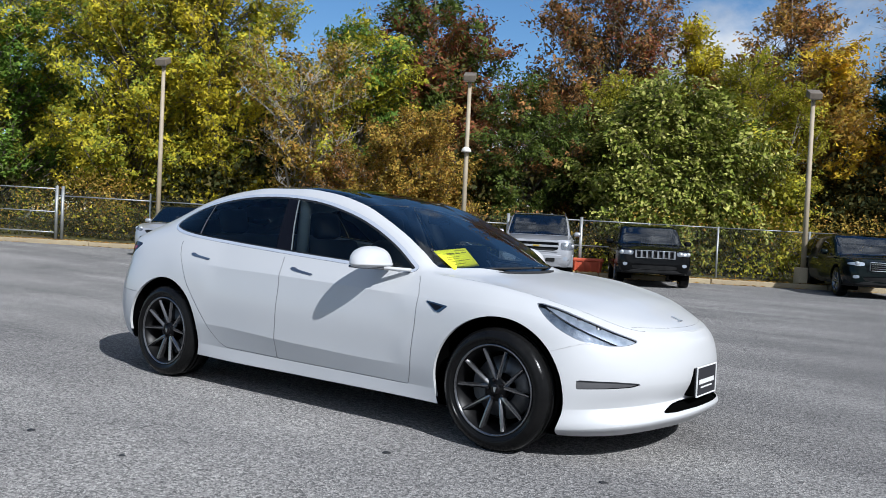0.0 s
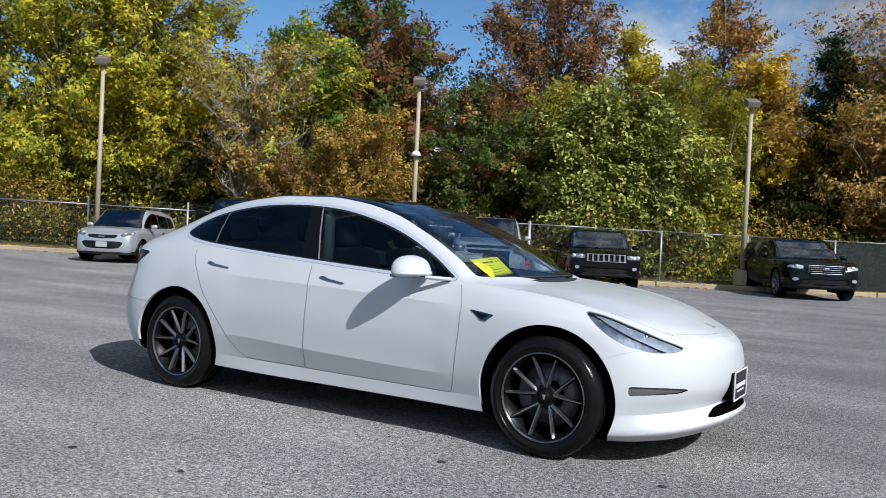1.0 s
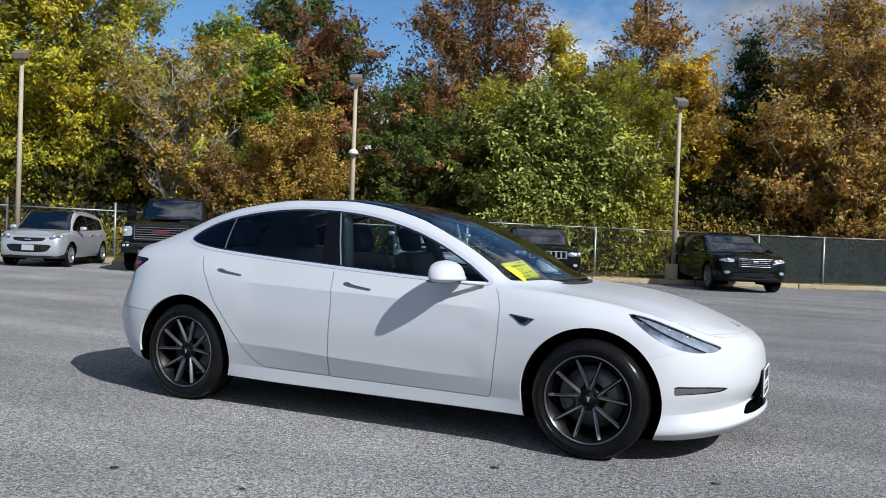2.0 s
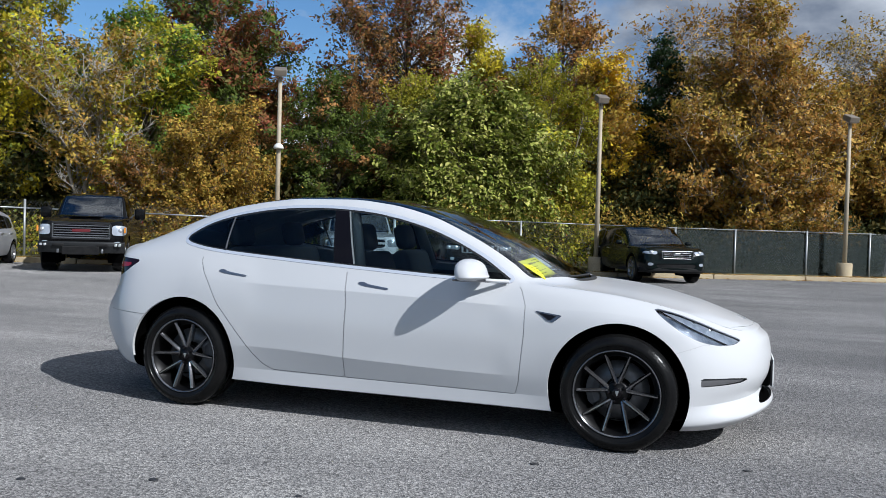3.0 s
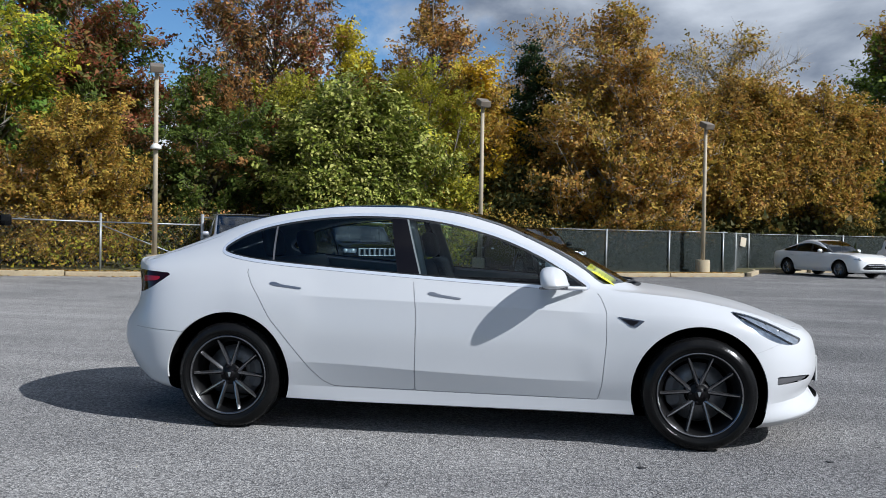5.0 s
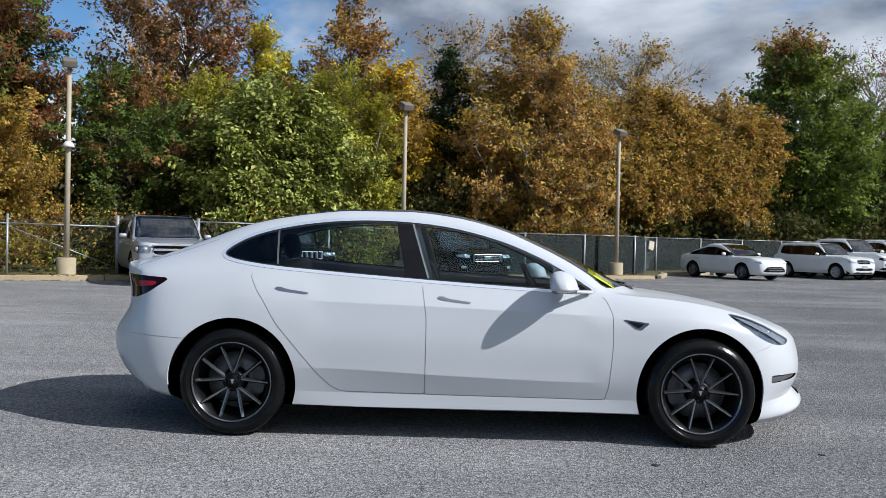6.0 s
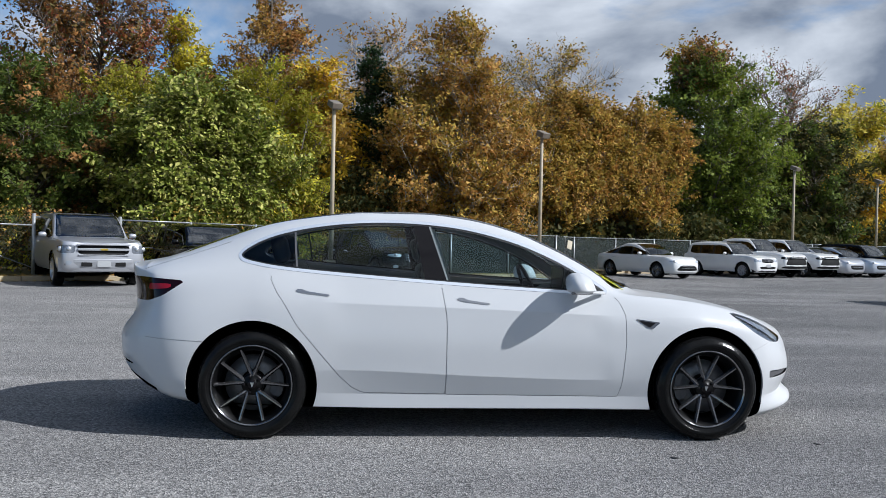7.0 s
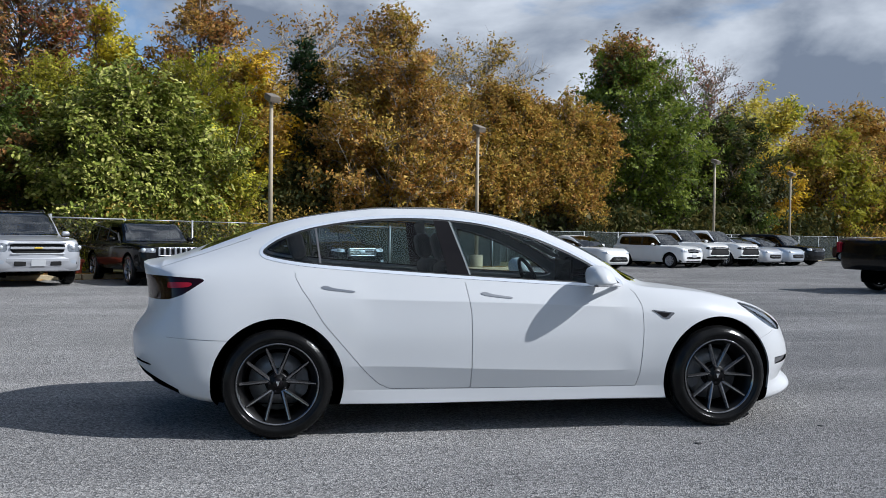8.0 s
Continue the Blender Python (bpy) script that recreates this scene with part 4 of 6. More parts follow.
def asphalt():
    m = bpy.data.materials.new("worn_asphalt")
    m.use_nodes = True
    nt = m.node_tree
    b = nt.nodes["Principled BSDF"]
    b.inputs["Roughness"].default_value = 0.95
    b.inputs["Diffuse Roughness"].default_value = 0.4
    b.inputs["Specular IOR Level"].default_value = 0.08
    co = nt.nodes.new("ShaderNodeTexCoord")

    def noise_of(scale, detail, rough=0.5, stretch=None):
        n = nt.nodes.new("ShaderNodeTexNoise")
        n.inputs["Scale"].default_value, n.inputs["Detail"].default_value, n.inputs["Roughness"].default_value = scale, detail, rough
        if stretch:
            mp = nt.nodes.new("ShaderNodeMapping")
            mp.inputs["Scale"].default_value = stretch
            mp.inputs["Rotation"].default_value = (0, 0, radians(-28))
            nt.links.new(co.outputs["Object"], mp.inputs["Vector"])
            nt.links.new(mp.outputs["Vector"], n.inputs["Vector"])
        else:
            nt.links.new(co.outputs["Object"], n.inputs["Vector"])
        return n.outputs["Fac"]

    def ramp(src, p0, c0, p1, c1):
        r = nt.nodes.new("ShaderNodeValToRGB")
        r.color_ramp.elements[0].position, r.color_ramp.elements[1].position = p0, p1
        r.color_ramp.elements[0].color, r.color_ramp.elements[1].color = (*c0, 1), (*c1, 1)
        nt.links.new(src, r.inputs["Fac"])
        return r.outputs["Color"]

    def blend(mode, fac, a, c):
        x = nt.nodes.new("ShaderNodeMixRGB")
        x.blend_type = mode
        if isinstance(fac, float):
            x.inputs["Fac"].default_value = fac
        else:
            nt.links.new(fac, x.inputs["Fac"])
        nt.links.new(a, x.inputs["Color1"])
        nt.links.new(c, x.inputs["Color2"])
        return x.outputs["Color"]

    base = ramp(noise_of(0.35, 5), 0.36, (0.200, 0.197, 0.194), 0.66, (0.272, 0.267, 0.260))
    streak = ramp(noise_of(0.5, 5, 0.6, (0.25, 2.2, 1)), 0.40, (0.78, 0.78, 0.79), 0.60, (1.06, 1.06, 1.05))
    base = blend("MULTIPLY", 0.8, base, streak)
    # aggregate: pale and dark stones in the binder
    stones = nt.nodes.new("ShaderNodeTexVoronoi")
    stones.inputs["Scale"].default_value = 105
    nt.links.new(co.outputs["Object"], stones.inputs["Vector"])
    sep = nt.nodes.new("ShaderNodeSeparateColor")
    nt.links.new(stones.outputs["Color"], sep.inputs["Color"])
    spots = ramp(sep.outputs["Red"], 0.0, (0.34, 0.34, 0.35), 1.0, (1.68, 1.66, 1.63))
    base = blend("MULTIPLY", 0.85, base, spots)
    grit = ramp(noise_of(230, 3, 0.7), 0.36, (0.30, 0.30, 0.31), 0.64, (1.75, 1.74, 1.72))
    base = blend("MULTIPLY", 0.7, base, grit)
    patch = ramp(noise_of(34, 2, 0.6), 0.36, (0.70, 0.70, 0.71), 0.64, (1.26, 1.255, 1.25))
    base = blend("MULTIPLY", 0.75, base, patch)
    stain = ramp(noise_of(0.9, 3, 0.4), 0.66, (1, 1, 1), 0.74, (0.80, 0.80, 0.80))
    base = blend("MULTIPLY", 1.0, base, stain)
    nt.links.new(base, b.inputs["Base Color"])
    bump = nt.nodes.new("ShaderNodeBump")
    bump.inputs["Strength"].default_value, bump.inputs["Distance"].default_value = 0.9, 0.008
    nt.links.new(stones.outputs["Distance"], bump.inputs["Height"])
    nt.links.new(bump.outputs["Normal"], b.inputs["Normal"])
    return m


ASPHALT = asphalt()
SOIL = material("leaf_strewn_soil", (0.07, 0.055, 0.03), 0.95, base2=(0.12, 0.12, 0.04), scale=0.9, fine=0.8, bump=0.8, bump_scale=30)
CONCRETE = material("weathered_concrete", (0.36, 0.29, 0.19), 0.9, base2=(0.46, 0.38, 0.24), scale=1.4, fine=0.5, bump=0.4, bump_scale=60)

axis = np.r_[-900, -400, -200, -120, np.arange(-80, 81, 2.0), 120, 200, 400, 900]
gx, gy = np.meshgrid(axis, axis, indexing="ij")
gv = np.stack([gx, gy, ground_z(gx, gy)], -1).reshape(-1, 3)
na = len(axis)
gf = [(i * na + j, (i + 1) * na + j, (i + 1) * na + j + 1, i * na + j + 1) for i in range(na - 1) for j in range(na - 1)]
ground = link_mesh("ground", gv, gf, ASPHALT)
tagged(ground, "worn pale grey asphalt of a car park", "ground", kind="structure")

# verge of soil and leaf litter behind the kerb
us, vs_ = np.arange(-70, 151, 1.5), np.r_[-0.36, 0.2, 1, 2, 3.5, 5, 8, 12, 20, 35, 60, 110, 200]
vv = []
for u in us:
    for k, v in enumerate(vs_):
        p = fence_xy(u, v + bend(u) * max(0.0, 1 - max(0, v) / 12))
        z = float(ground_z(p.x, p.y)) + 0.10 + (0.10 * noise.noise((p.x * 0.6, p.y * 0.6, 3)) + 0.06 * min(v, 8) / 2 if v > 0 else 0)
        vv.append((p.x, p.y, z))
nv = len(vs_)
vf = [(i * nv + j, (i + 1) * nv + j, (i + 1) * nv + j + 1, i * nv + j + 1) for i in range(len(us) - 1) for j in range(nv - 1)]
verge = link_mesh("verge", vv, vf, SOIL)
tagged(verge, "strip of brown soil, grass and fallen leaves behind the kerb", "verge", kind="structure")

kerb = thing("kerb", "low tan concrete kerb along the edge of the asphalt", "kerb", kind="structure")
bm = bmesh.new()
made = box(bm, (-1.49, -0.09, -0.05), (1.49, 0.09, 0.135), 0.025)
first = part("kerb_stone", bm, CONCRETE, kerb)
for k in range(46):
    u = -58 + 3.0 * k
    p = fence_xy(u, -0.45 + bend(u))
    ob = first if k == 0 else new("kerb_stone", first.data)
    ob.parent = kerb
    ob.location = (p.x, p.y, float(ground_z(p.x, p.y)))
    ob.rotation_euler = (0, 0, math.atan2(ALONG.y, ALONG.x) + math.atan((bend(u + 1.5) - bend(u - 1.5)) / 3) + random.uniform(-0.004, 0.004))

# small dark spots of tar and pebbles on the asphalt
TAR = material("tar_spot", (0.025, 0.025, 0.027), 0.6)
for x, y, r in ((-0.54, -2.36, 0.022), (1.07, -1.32, 0.022), (2.14, -0.97, 0.020), (0.2, -2.3, 0.016), (-1.1, -2.6, 0.020)):
    bm = bmesh.new()
    bmesh.ops.create_icosphere(bm, subdivisions=2, radius=r)
    for v in bm.verts:
        v.co = Vector((v.co.x * (1.2 + 0.5 * noise.noise(v.co * 40)), v.co.y, v.co.z * 0.2))
    spot = part("pebble", bm, TAR, None, smooth=True)
    spot.location = (x, y, r * 0.12)
    tagged(spot, "small dark pebble lying on the asphalt", "pebble", "pebbles on the asphalt")


# ==== lamp posts and fence ====
POLE = material("tan_painted_steel", (0.36, 0.30, 0.21), 0.6, base2=(0.44, 0.37, 0.26), scale=3, bump=0.2, bump_scale=40)
GALV = material("galvanised_steel", (0.42, 0.43, 0.43), 0.45, 0.6, base2=(0.33, 0.34, 0.34), scale=4)
HEAD = material("bronze_lamp_housing", (0.16, 0.13, 0.10), 0.5, base2=(0.20, 0.17, 0.13), scale=5)
DOME = material("pale_dome", (0.72, 0.70, 0.64), 0.45)
LENS = material("lamp_glass", (0.55, 0.55, 0.52), 0.25)
POST_TURN = math.atan2(ALONG.y, ALONG.x)


def lamp_post(u, top, extra=None, v=0.0):
    p = fence_xy(u, v)
    z0 = float(ground_z(p.x, p.y)) + 0.08
    post = thing("lamp_post", "tall tan lamp post with a boxy floodlight head", "lamp post", "lamp posts along the fence",
                 Matrix.Translation((p.x, p.y, z0)) @ Matrix.Rotation(POST_TURN, 4, "Z"))
    h = top - z0
    v, f = lathe([(0.0, 0.48), (0.215, 0.48), (0.235, 0.465), (0.237, -0.15)], 20, "z")
    link_mesh("footing", v, [q[::-1] for q in f], CONCRETE, post, "round concrete footing")
    v, f = tube([(0, 0, 0.4), (0, 0, h * 0.5), (0, 0, h - 0.16)], [0.075, 0.066, 0.055], 10)
    link_mesh("pole", v, f, POLE, post)
    bm = boxed((-0.05, -0.05, h - 0.28), (0.05, 0.05, h - 0.08), 0.01)
    part("bracket", bm, HEAD, post)
    bm = boxed((-0.17, -0.24, -0.09), (0.17, 0.16, 0.09), 0.02, Matrix.Translation((0, -0.02, h - 0.06)) @ Matrix.Rotation(radians(22), 4, "X"))
    lamp = part("lamp_head", bm, HEAD, post, "brown boxy floodlight head")
    bm = boxed((-0.14, -0.20, -0.105), (0.14, 0.12, -0.088), 0.004, Matrix.Translation((0, -0.02, h - 0.06)) @ Matrix.Rotation(radians(22), 4, "X"))
    part("lens", bm, LENS, lamp)
    if extra:
        v, f = lathe([(0.0, 0.13), (0.06, 0.12), (0.11, 0.08), (0.14, 0.02), (0.145, -0.02), (0.10, -0.03), (0.0, -0.03)], 18, "z")
        d = link_mesh("dome_light", v, [q[::-1] for q in f], DOME, post, "pale dome light half way up")
        d.location = (0, -0.10, extra - z0)
        tube_mesh("arm", [(0, 0, extra - z0 - 0.05), (0, -0.10, extra - z0)], 0.025, HEAD, post, 6)
    return post


lamp_post(-18.6, 5.80)
lamp_post(-9.36, 5.56, 3.37)
lamp_post(0.0, 5.32)
lamp_post(8.17, 5.15)
lamp_post(27.1, 5.37, None, 2.74)
lamp_post(35.6, 5.23, None, 3.2)

# chain-link fence
fence = thing("chain_link_fence", "galvanised chain-link fence with overgrown plants behind it", "fence")
FENCE_V = 0.5


def fence_top(u):
    p = fence_xy(u, FENCE_V + bend(u))
    return float(ground_z(p.x, p.y)) + 0.10 + float(np.interp(u, (-45, -22, -6, 3, 60), (1.72, 1.58, 1.47, 1.40, 1.40)))


def fence_p(u, z):
    p = fence_xy(u, FENCE_V + bend(u))
    return (p.x, p.y, z)


posts = [-22.2, -22.0, -19.1, -16.1, -13.4, -10.7, -8.1, -6.0, -4.1, -2.2, 0.25, 2.72, 4.72, 7.17, 9.4, 11.5, 13.3]
posts = [-40.2, -37.2, -34.2, -31.2, -28.2, -25.2] + posts + [13.3 + 2.45 * k for k in range(1, 34)]
for u in posts:
    thick = 0.05 if u in (-22.2, -22.0, -6.0, -8.1) else 0.032
    t = fence_top(u) + (0.09 if thick > 0.04 else 0.03)
    tube_mesh("post", [fence_p(u, t - 1.75), fence_p(u, t)], thick, GALV, fence, 8)
for a, b in zip(posts[:-1], posts[1:]):
    za, zb = fence_top(a), fence_top(b)
    gate = a in (-25.2, -8.1, -6.0)
    drop = 0.0 if gate or a > -5 else 0.21
    tube_mesh("top_rail", [fence_p(a, za - drop), fence_p(b, zb - drop)], 0.022 if a < -5 else 0.015, GALV, fence, 6)
    if gate:
        tube_mesh("brace_rail", [fence_p(a, za - 0.72), fence_p(b, zb - 0.72)], 0.018, GALV, fence, 6)
    if a == -25.2:
        tube_mesh("bottom_rail", [fence_p(a, za - 1.36), fence_p(b, zb - 1.36)], 0.02, GALV, fence, 6)
    if a == -10.7:
        tube_mesh("brace", [fence_p(a, za - 0.28), fence_p(b, zb - 1.30)], 0.016, GALV, fence, 6)
WIRE = material("zinc_wire", (0.13, 0.135, 0.135), 0.6, 0.3)
vs, fs = [], []
step, low = 0.085, 1.42
for sign in (1, -1):
    for k in range(int(140 / step)):
        u0 = -42 + k * step
        u1 = u0 + sign * 1.42 * 0.8
        t0, t1 = fence_top(u0), fence_top(u1)
        a, b = np.array(fence_p(u0, t0)), np.array(fence_p(u1, t1 - low))
        n = len(vs)
        w = 0.0014
        off = np.array((ALONG.x * w, ALONG.y * w, 0))
        back = np.array((ACROSS.x * w, ACROSS.y * w, 0))
        vs += [a - off, a + off, a + back, b - off, b + off, b + back]
        fs += [(n, n + 1, n + 4, n + 3), (n + 1, n + 2, n + 5, n + 4), (n + 2, n, n + 3, n + 5)]
mesh_part = link_mesh("wire_mesh", vs, fs, WIRE, fence, "diamond wire mesh", smooth=False)
tagged(mesh_part, kind="stuff")

SCREEN_CLOTH = bpy.data.materials.new("green_windbreak_cloth")
SCREEN_CLOTH.use_nodes = True
nt = SCREEN_CLOTH.node_tree
cloth, holes, mixed = nt.nodes["Principled BSDF"], nt.nodes.new("ShaderNodeBsdfTransparent"), nt.nodes.new("ShaderNodeMixShader")
cloth.inputs["Base Color"].default_value, cloth.inputs["Roughness"].default_value = (0.011, 0.020, 0.018, 1), 0.9
worn, worn_at = nt.nodes.new("ShaderNodeTexNoise"), nt.nodes.new("ShaderNodeMapRange")
worn.inputs["Scale"].default_value, worn.inputs["Detail"].default_value = 1.2, 6
worn_at.inputs["From Min"].default_value, worn_at.inputs["From Max"].default_value = 0.3, 0.7
worn_at.inputs["To Min"].default_value, worn_at.inputs["To Max"].default_value = 0.62, 0.98
nt.links.new(worn.outputs["Fac"], worn_at.inputs["Value"])
nt.links.new(worn_at.outputs["Result"], mixed.inputs["Fac"])
nt.links.new(holes.outputs["BSDF"], mixed.inputs[1])
nt.links.new(cloth.outputs["BSDF"], mixed.inputs[2])
nt.links.new(mixed.outputs["Shader"], nt.nodes["Material Output"].inputs["Surface"])
for a, b in zip(posts[:-1], posts[1:]):
    if 2.6 < a < 45:
        vs, fs = [], []
        for i, u in enumerate(np.linspace(a, b, 7)):
            p = fence_xy(u, FENCE_V + bend(u) + 0.03 + 0.012 * math.sin(u * 9))
            sag = 0.05 * (1 - (2 * i / 6 - 1) ** 2) * (0.3 + 0.7 * noise.noise((u, 1, 2)) ** 2)
            vs += [(p.x, p.y, fence_top(u) - 1.36), (p.x, p.y, fence_top(u) - 0.02 - sag)]
            if i:
                fs.append((2 * i - 2, 2 * i, 2 * i + 1, 2 * i - 1))
        link_mesh("windbreak", vs, fs, SCREEN_CLOTH, fence, "dark green windbreak cloth")


# ==== trees ====
BARK = material("grey_brown_bark", (0.10, 0.080, 0.062), 0.9, base2=(0.17, 0.145, 0.12), scale=3, fine=0.5, bump=0.6, bump_scale=25)
PALE_BARK = material("pale_bark", (0.24, 0.22, 0.185), 0.9, base2=(0.38, 0.35, 0.30), scale=3, fine=0.5, bump=0.5, bump_scale=25)


def foliage(name, colours, stops=None, through=0.34):
    """Leaf by leaf colour, with light passing through thin leaves."""
    m = material(name, colours[0], 0.55, island=colours, stops=stops, spec=0.12)
    nt = m.node_tree
    b = nt.nodes["Principled BSDF"]
    ramp = b.inputs["Base Color"].links[0].from_socket
    thin, mix, out = nt.nodes.new("ShaderNodeBsdfTranslucent"), nt.nodes.new("ShaderNodeMixShader"), nt.nodes["Material Output"]
    nt.links.new(ramp, thin.inputs["Color"])
    mix.inputs["Fac"].default_value = through
    nt.links.new(b.outputs["BSDF"], mix.inputs[1])
    nt.links.new(thin.outputs["BSDF"], mix.inputs[2])
    nt.links.new(mix.outputs["Shader"], out.inputs["Surface"])
    return m


LEAF = {
    "yellow": foliage("yellow_leaves", [(0.286, 0.275, 0.025), (0.571, 0.488, 0.034), (0.784, 0.655, 0.038), (0.486, 0.381, 0.038), (0.215, 0.244, 0.028)]),
    "gold": foliage("golden_leaves", [(0.536, 0.380, 0.026), (0.780, 0.569, 0.035), (0.670, 0.380, 0.035), (0.366, 0.304, 0.035)]),
    "pale_gold": foliage("pale_golden_leaves", [(0.731, 0.580, 0.088), (0.800, 0.718, 0.127), (0.643, 0.469, 0.064), (0.439, 0.414, 0.077)]),
    "green_gold": foliage("green_gold_leaves", [(0.138, 0.190, 0.029), (0.368, 0.380, 0.039), (0.701, 0.597, 0.051), (0.203, 0.254, 0.033)]),
    "fresh_green": foliage("fresh_green_leaves", [(0.068, 0.141, 0.020), (0.129, 0.238, 0.033), (0.228, 0.334, 0.051), (0.091, 0.156, 0.023)]),
    "green": foliage("broad_green_leaves", [(0.076, 0.107, 0.015), (0.190, 0.237, 0.029), (0.451, 0.468, 0.099), (0.121, 0.160, 0.020), (0.647, 0.613, 0.187), (0.048, 0.072, 0.013)], through=0.22),
    "mid_green": foliage("mid_green_leaves", [(0.088, 0.132, 0.016), (0.175, 0.232, 0.026), (0.294, 0.332, 0.053), (0.125, 0.163, 0.019)]),
    "deep_green": foliage("deep_green_leaves", [(0.053, 0.085, 0.021), (0.104, 0.150, 0.027), (0.179, 0.227, 0.044), (0.076, 0.100, 0.023)]),
    "maroon": foliage("maroon_leaves", [(0.105, 0.100, 0.030), (0.230, 0.076, 0.040), (0.371, 0.116, 0.055), (0.152, 0.138, 0.039), (0.263, 0.152, 0.044)]),
    "rust": foliage("rust_leaves", [(0.169, 0.093, 0.039), (0.399, 0.192, 0.060), (0.567, 0.292, 0.099), (0.169, 0.137, 0.047), (0.091, 0.068, 0.029)]),
    "brown_olive": foliage("brown_olive_leaves", [(0.118, 0.073, 0.019), (0.453, 0.267, 0.061), (0.721, 0.465, 0.119), (0.211, 0.160, 0.030), (0.618, 0.297, 0.076), (0.058, 0.043, 0.012)]),
    "russet_olive": foliage("russet_olive_leaves", [(0.108, 0.083, 0.017), (0.402, 0.285, 0.049), (0.700, 0.485, 0.097), (0.196, 0.166, 0.027), (0.546, 0.287, 0.061), (0.054, 0.046, 0.012)]),
    "olive": foliage("olive_leaves", [(0.186, 0.191, 0.018), (0.321, 0.303, 0.028), (0.440, 0.391, 0.041), (0.220, 0.216, 0.022)]),
    "orange": foliage("orange_leaves", [(0.300, 0.173, 0.036), (0.500, 0.281, 0.048), (0.460, 0.356, 0.060), (0.175, 0.113, 0.036)]),
    "conifer": foliage("conifer_needles", [(0.022, 0.041, 0.018), (0.039, 0.072, 0.031), (0.051, 0.086, 0.031)]),
    # darker than the other leaves: shade under the trees put into the colour
    "shade": foliage("shade_toned_leaves", [(.030, .042, .017), (.075, .082, .026), (.135, .108, .030), (.042, .063, .021)]),
}


def leaves_at(centres, out_from, size, rng, flat=0.5, long=1.5, broad=True, spray=None):
    """A leaf at each centre, turned at random but mostly facing up and outwards, or as its spray faces: folded where it is broad, else a single pointed blade."""
    n = len(centres)
    out = centres - out_from
    out /= np.linalg.norm(out, axis=1, keepdims=True) + 1e-6
    nrm = rng.normal(size=(n, 3)) * 0.75 + out * 0.55 + np.array((0, 0, flat)) if spray is None else spray + rng.normal(size=(n, 3)) * 0.26
    nrm /= np.linalg.norm(nrm, axis=1, keepdims=True)
    a = np.cross(nrm, rng.normal(size=(n, 3)))
    a /= np.linalg.norm(a, axis=1, keepdims=True) + 1e-9
    b = np.cross(nrm, a)
    s = size * rng.uniform(0.6, 1.35, (n, 1))
    if not broad:
        v = np.stack([centres - a * s * 0.6 + b * s * 0.5, centres - a * s * 0.6 - b * s * 0.5, centres + a * s * (long - 0.6)], 1).reshape(-1, 3)
        return v, np.arange(n * 3).reshape(-1, 3)
    along, fold = a * s * long * 0.5, nrm * s * 0.16
    v = np.stack([centres - along, centres - 0.45 * along + b * s * 0.42 + fold, centres + 0.35 * along + b * s * 0.40 + fold, centres + along - 0.5 * fold,
                  centres + 0.35 * along - b * s * 0.40 + fold, centres - 0.45 * along - b * s * 0.42 + fold], 1).reshape(-1, 3)
    k = np.arange(n)[:, None] * 6
    return v, np.concatenate([k + np.array([q]) for q in ((0, 1, 3), (1, 2, 3), (0, 3, 5), (3, 4, 5))])


def quick_mesh(name, v, tris, mat, parent):
    me = bpy.data.meshes.new(name)
    me.vertices.add(len(v))
    me.vertices.foreach_set("co", np.asarray(v, np.float32).ravel())
    me.loops.add(len(tris) * 3)
    me.loops.foreach_set("vertex_index", np.asarray(tris, np.int32).ravel())
    me.polygons.add(len(tris))
    me.polygons.foreach_set("loop_start", np.arange(0, len(tris) * 3, 3, dtype=np.int32))
    me.polygons.foreach_set("loop_total", np.full(len(tris), 3, np.int32))
    me.materials.append(mat)
    me.update(calc_edges=True)
    me.validate()
    ob = new(name, me)
    ob.parent = parent
    return ob


# how wide a crown is at shares of its height
FORMS = {
    "dome": ((0, .55), (.12, .82), (.35, 1.0), (.62, .96), (.82, .76), (.93, .50), (1, .22)),
    "oval": ((0, .45), (.2, .80), (.5, 1.0), (.75, .82), (.9, .52), (1, .18)),
    "cone": ((0, .85), (.15, 1.0), (.4, .92), (.62, .68), (.82, .40), (.93, .22), (1, .06)),
    "spire": ((0, .9), (.25, .95), (.6, .55), (.85, .28), (1, .05)),
    "vase": ((0, .35), (.3, .62), (.6, .92), (.82, 1.0), (.94, .85), (1, .5)),
    "bank": ((0, .92), (.3, 1.0), (.6, .95), (.85, .75), (1, .40)),
}


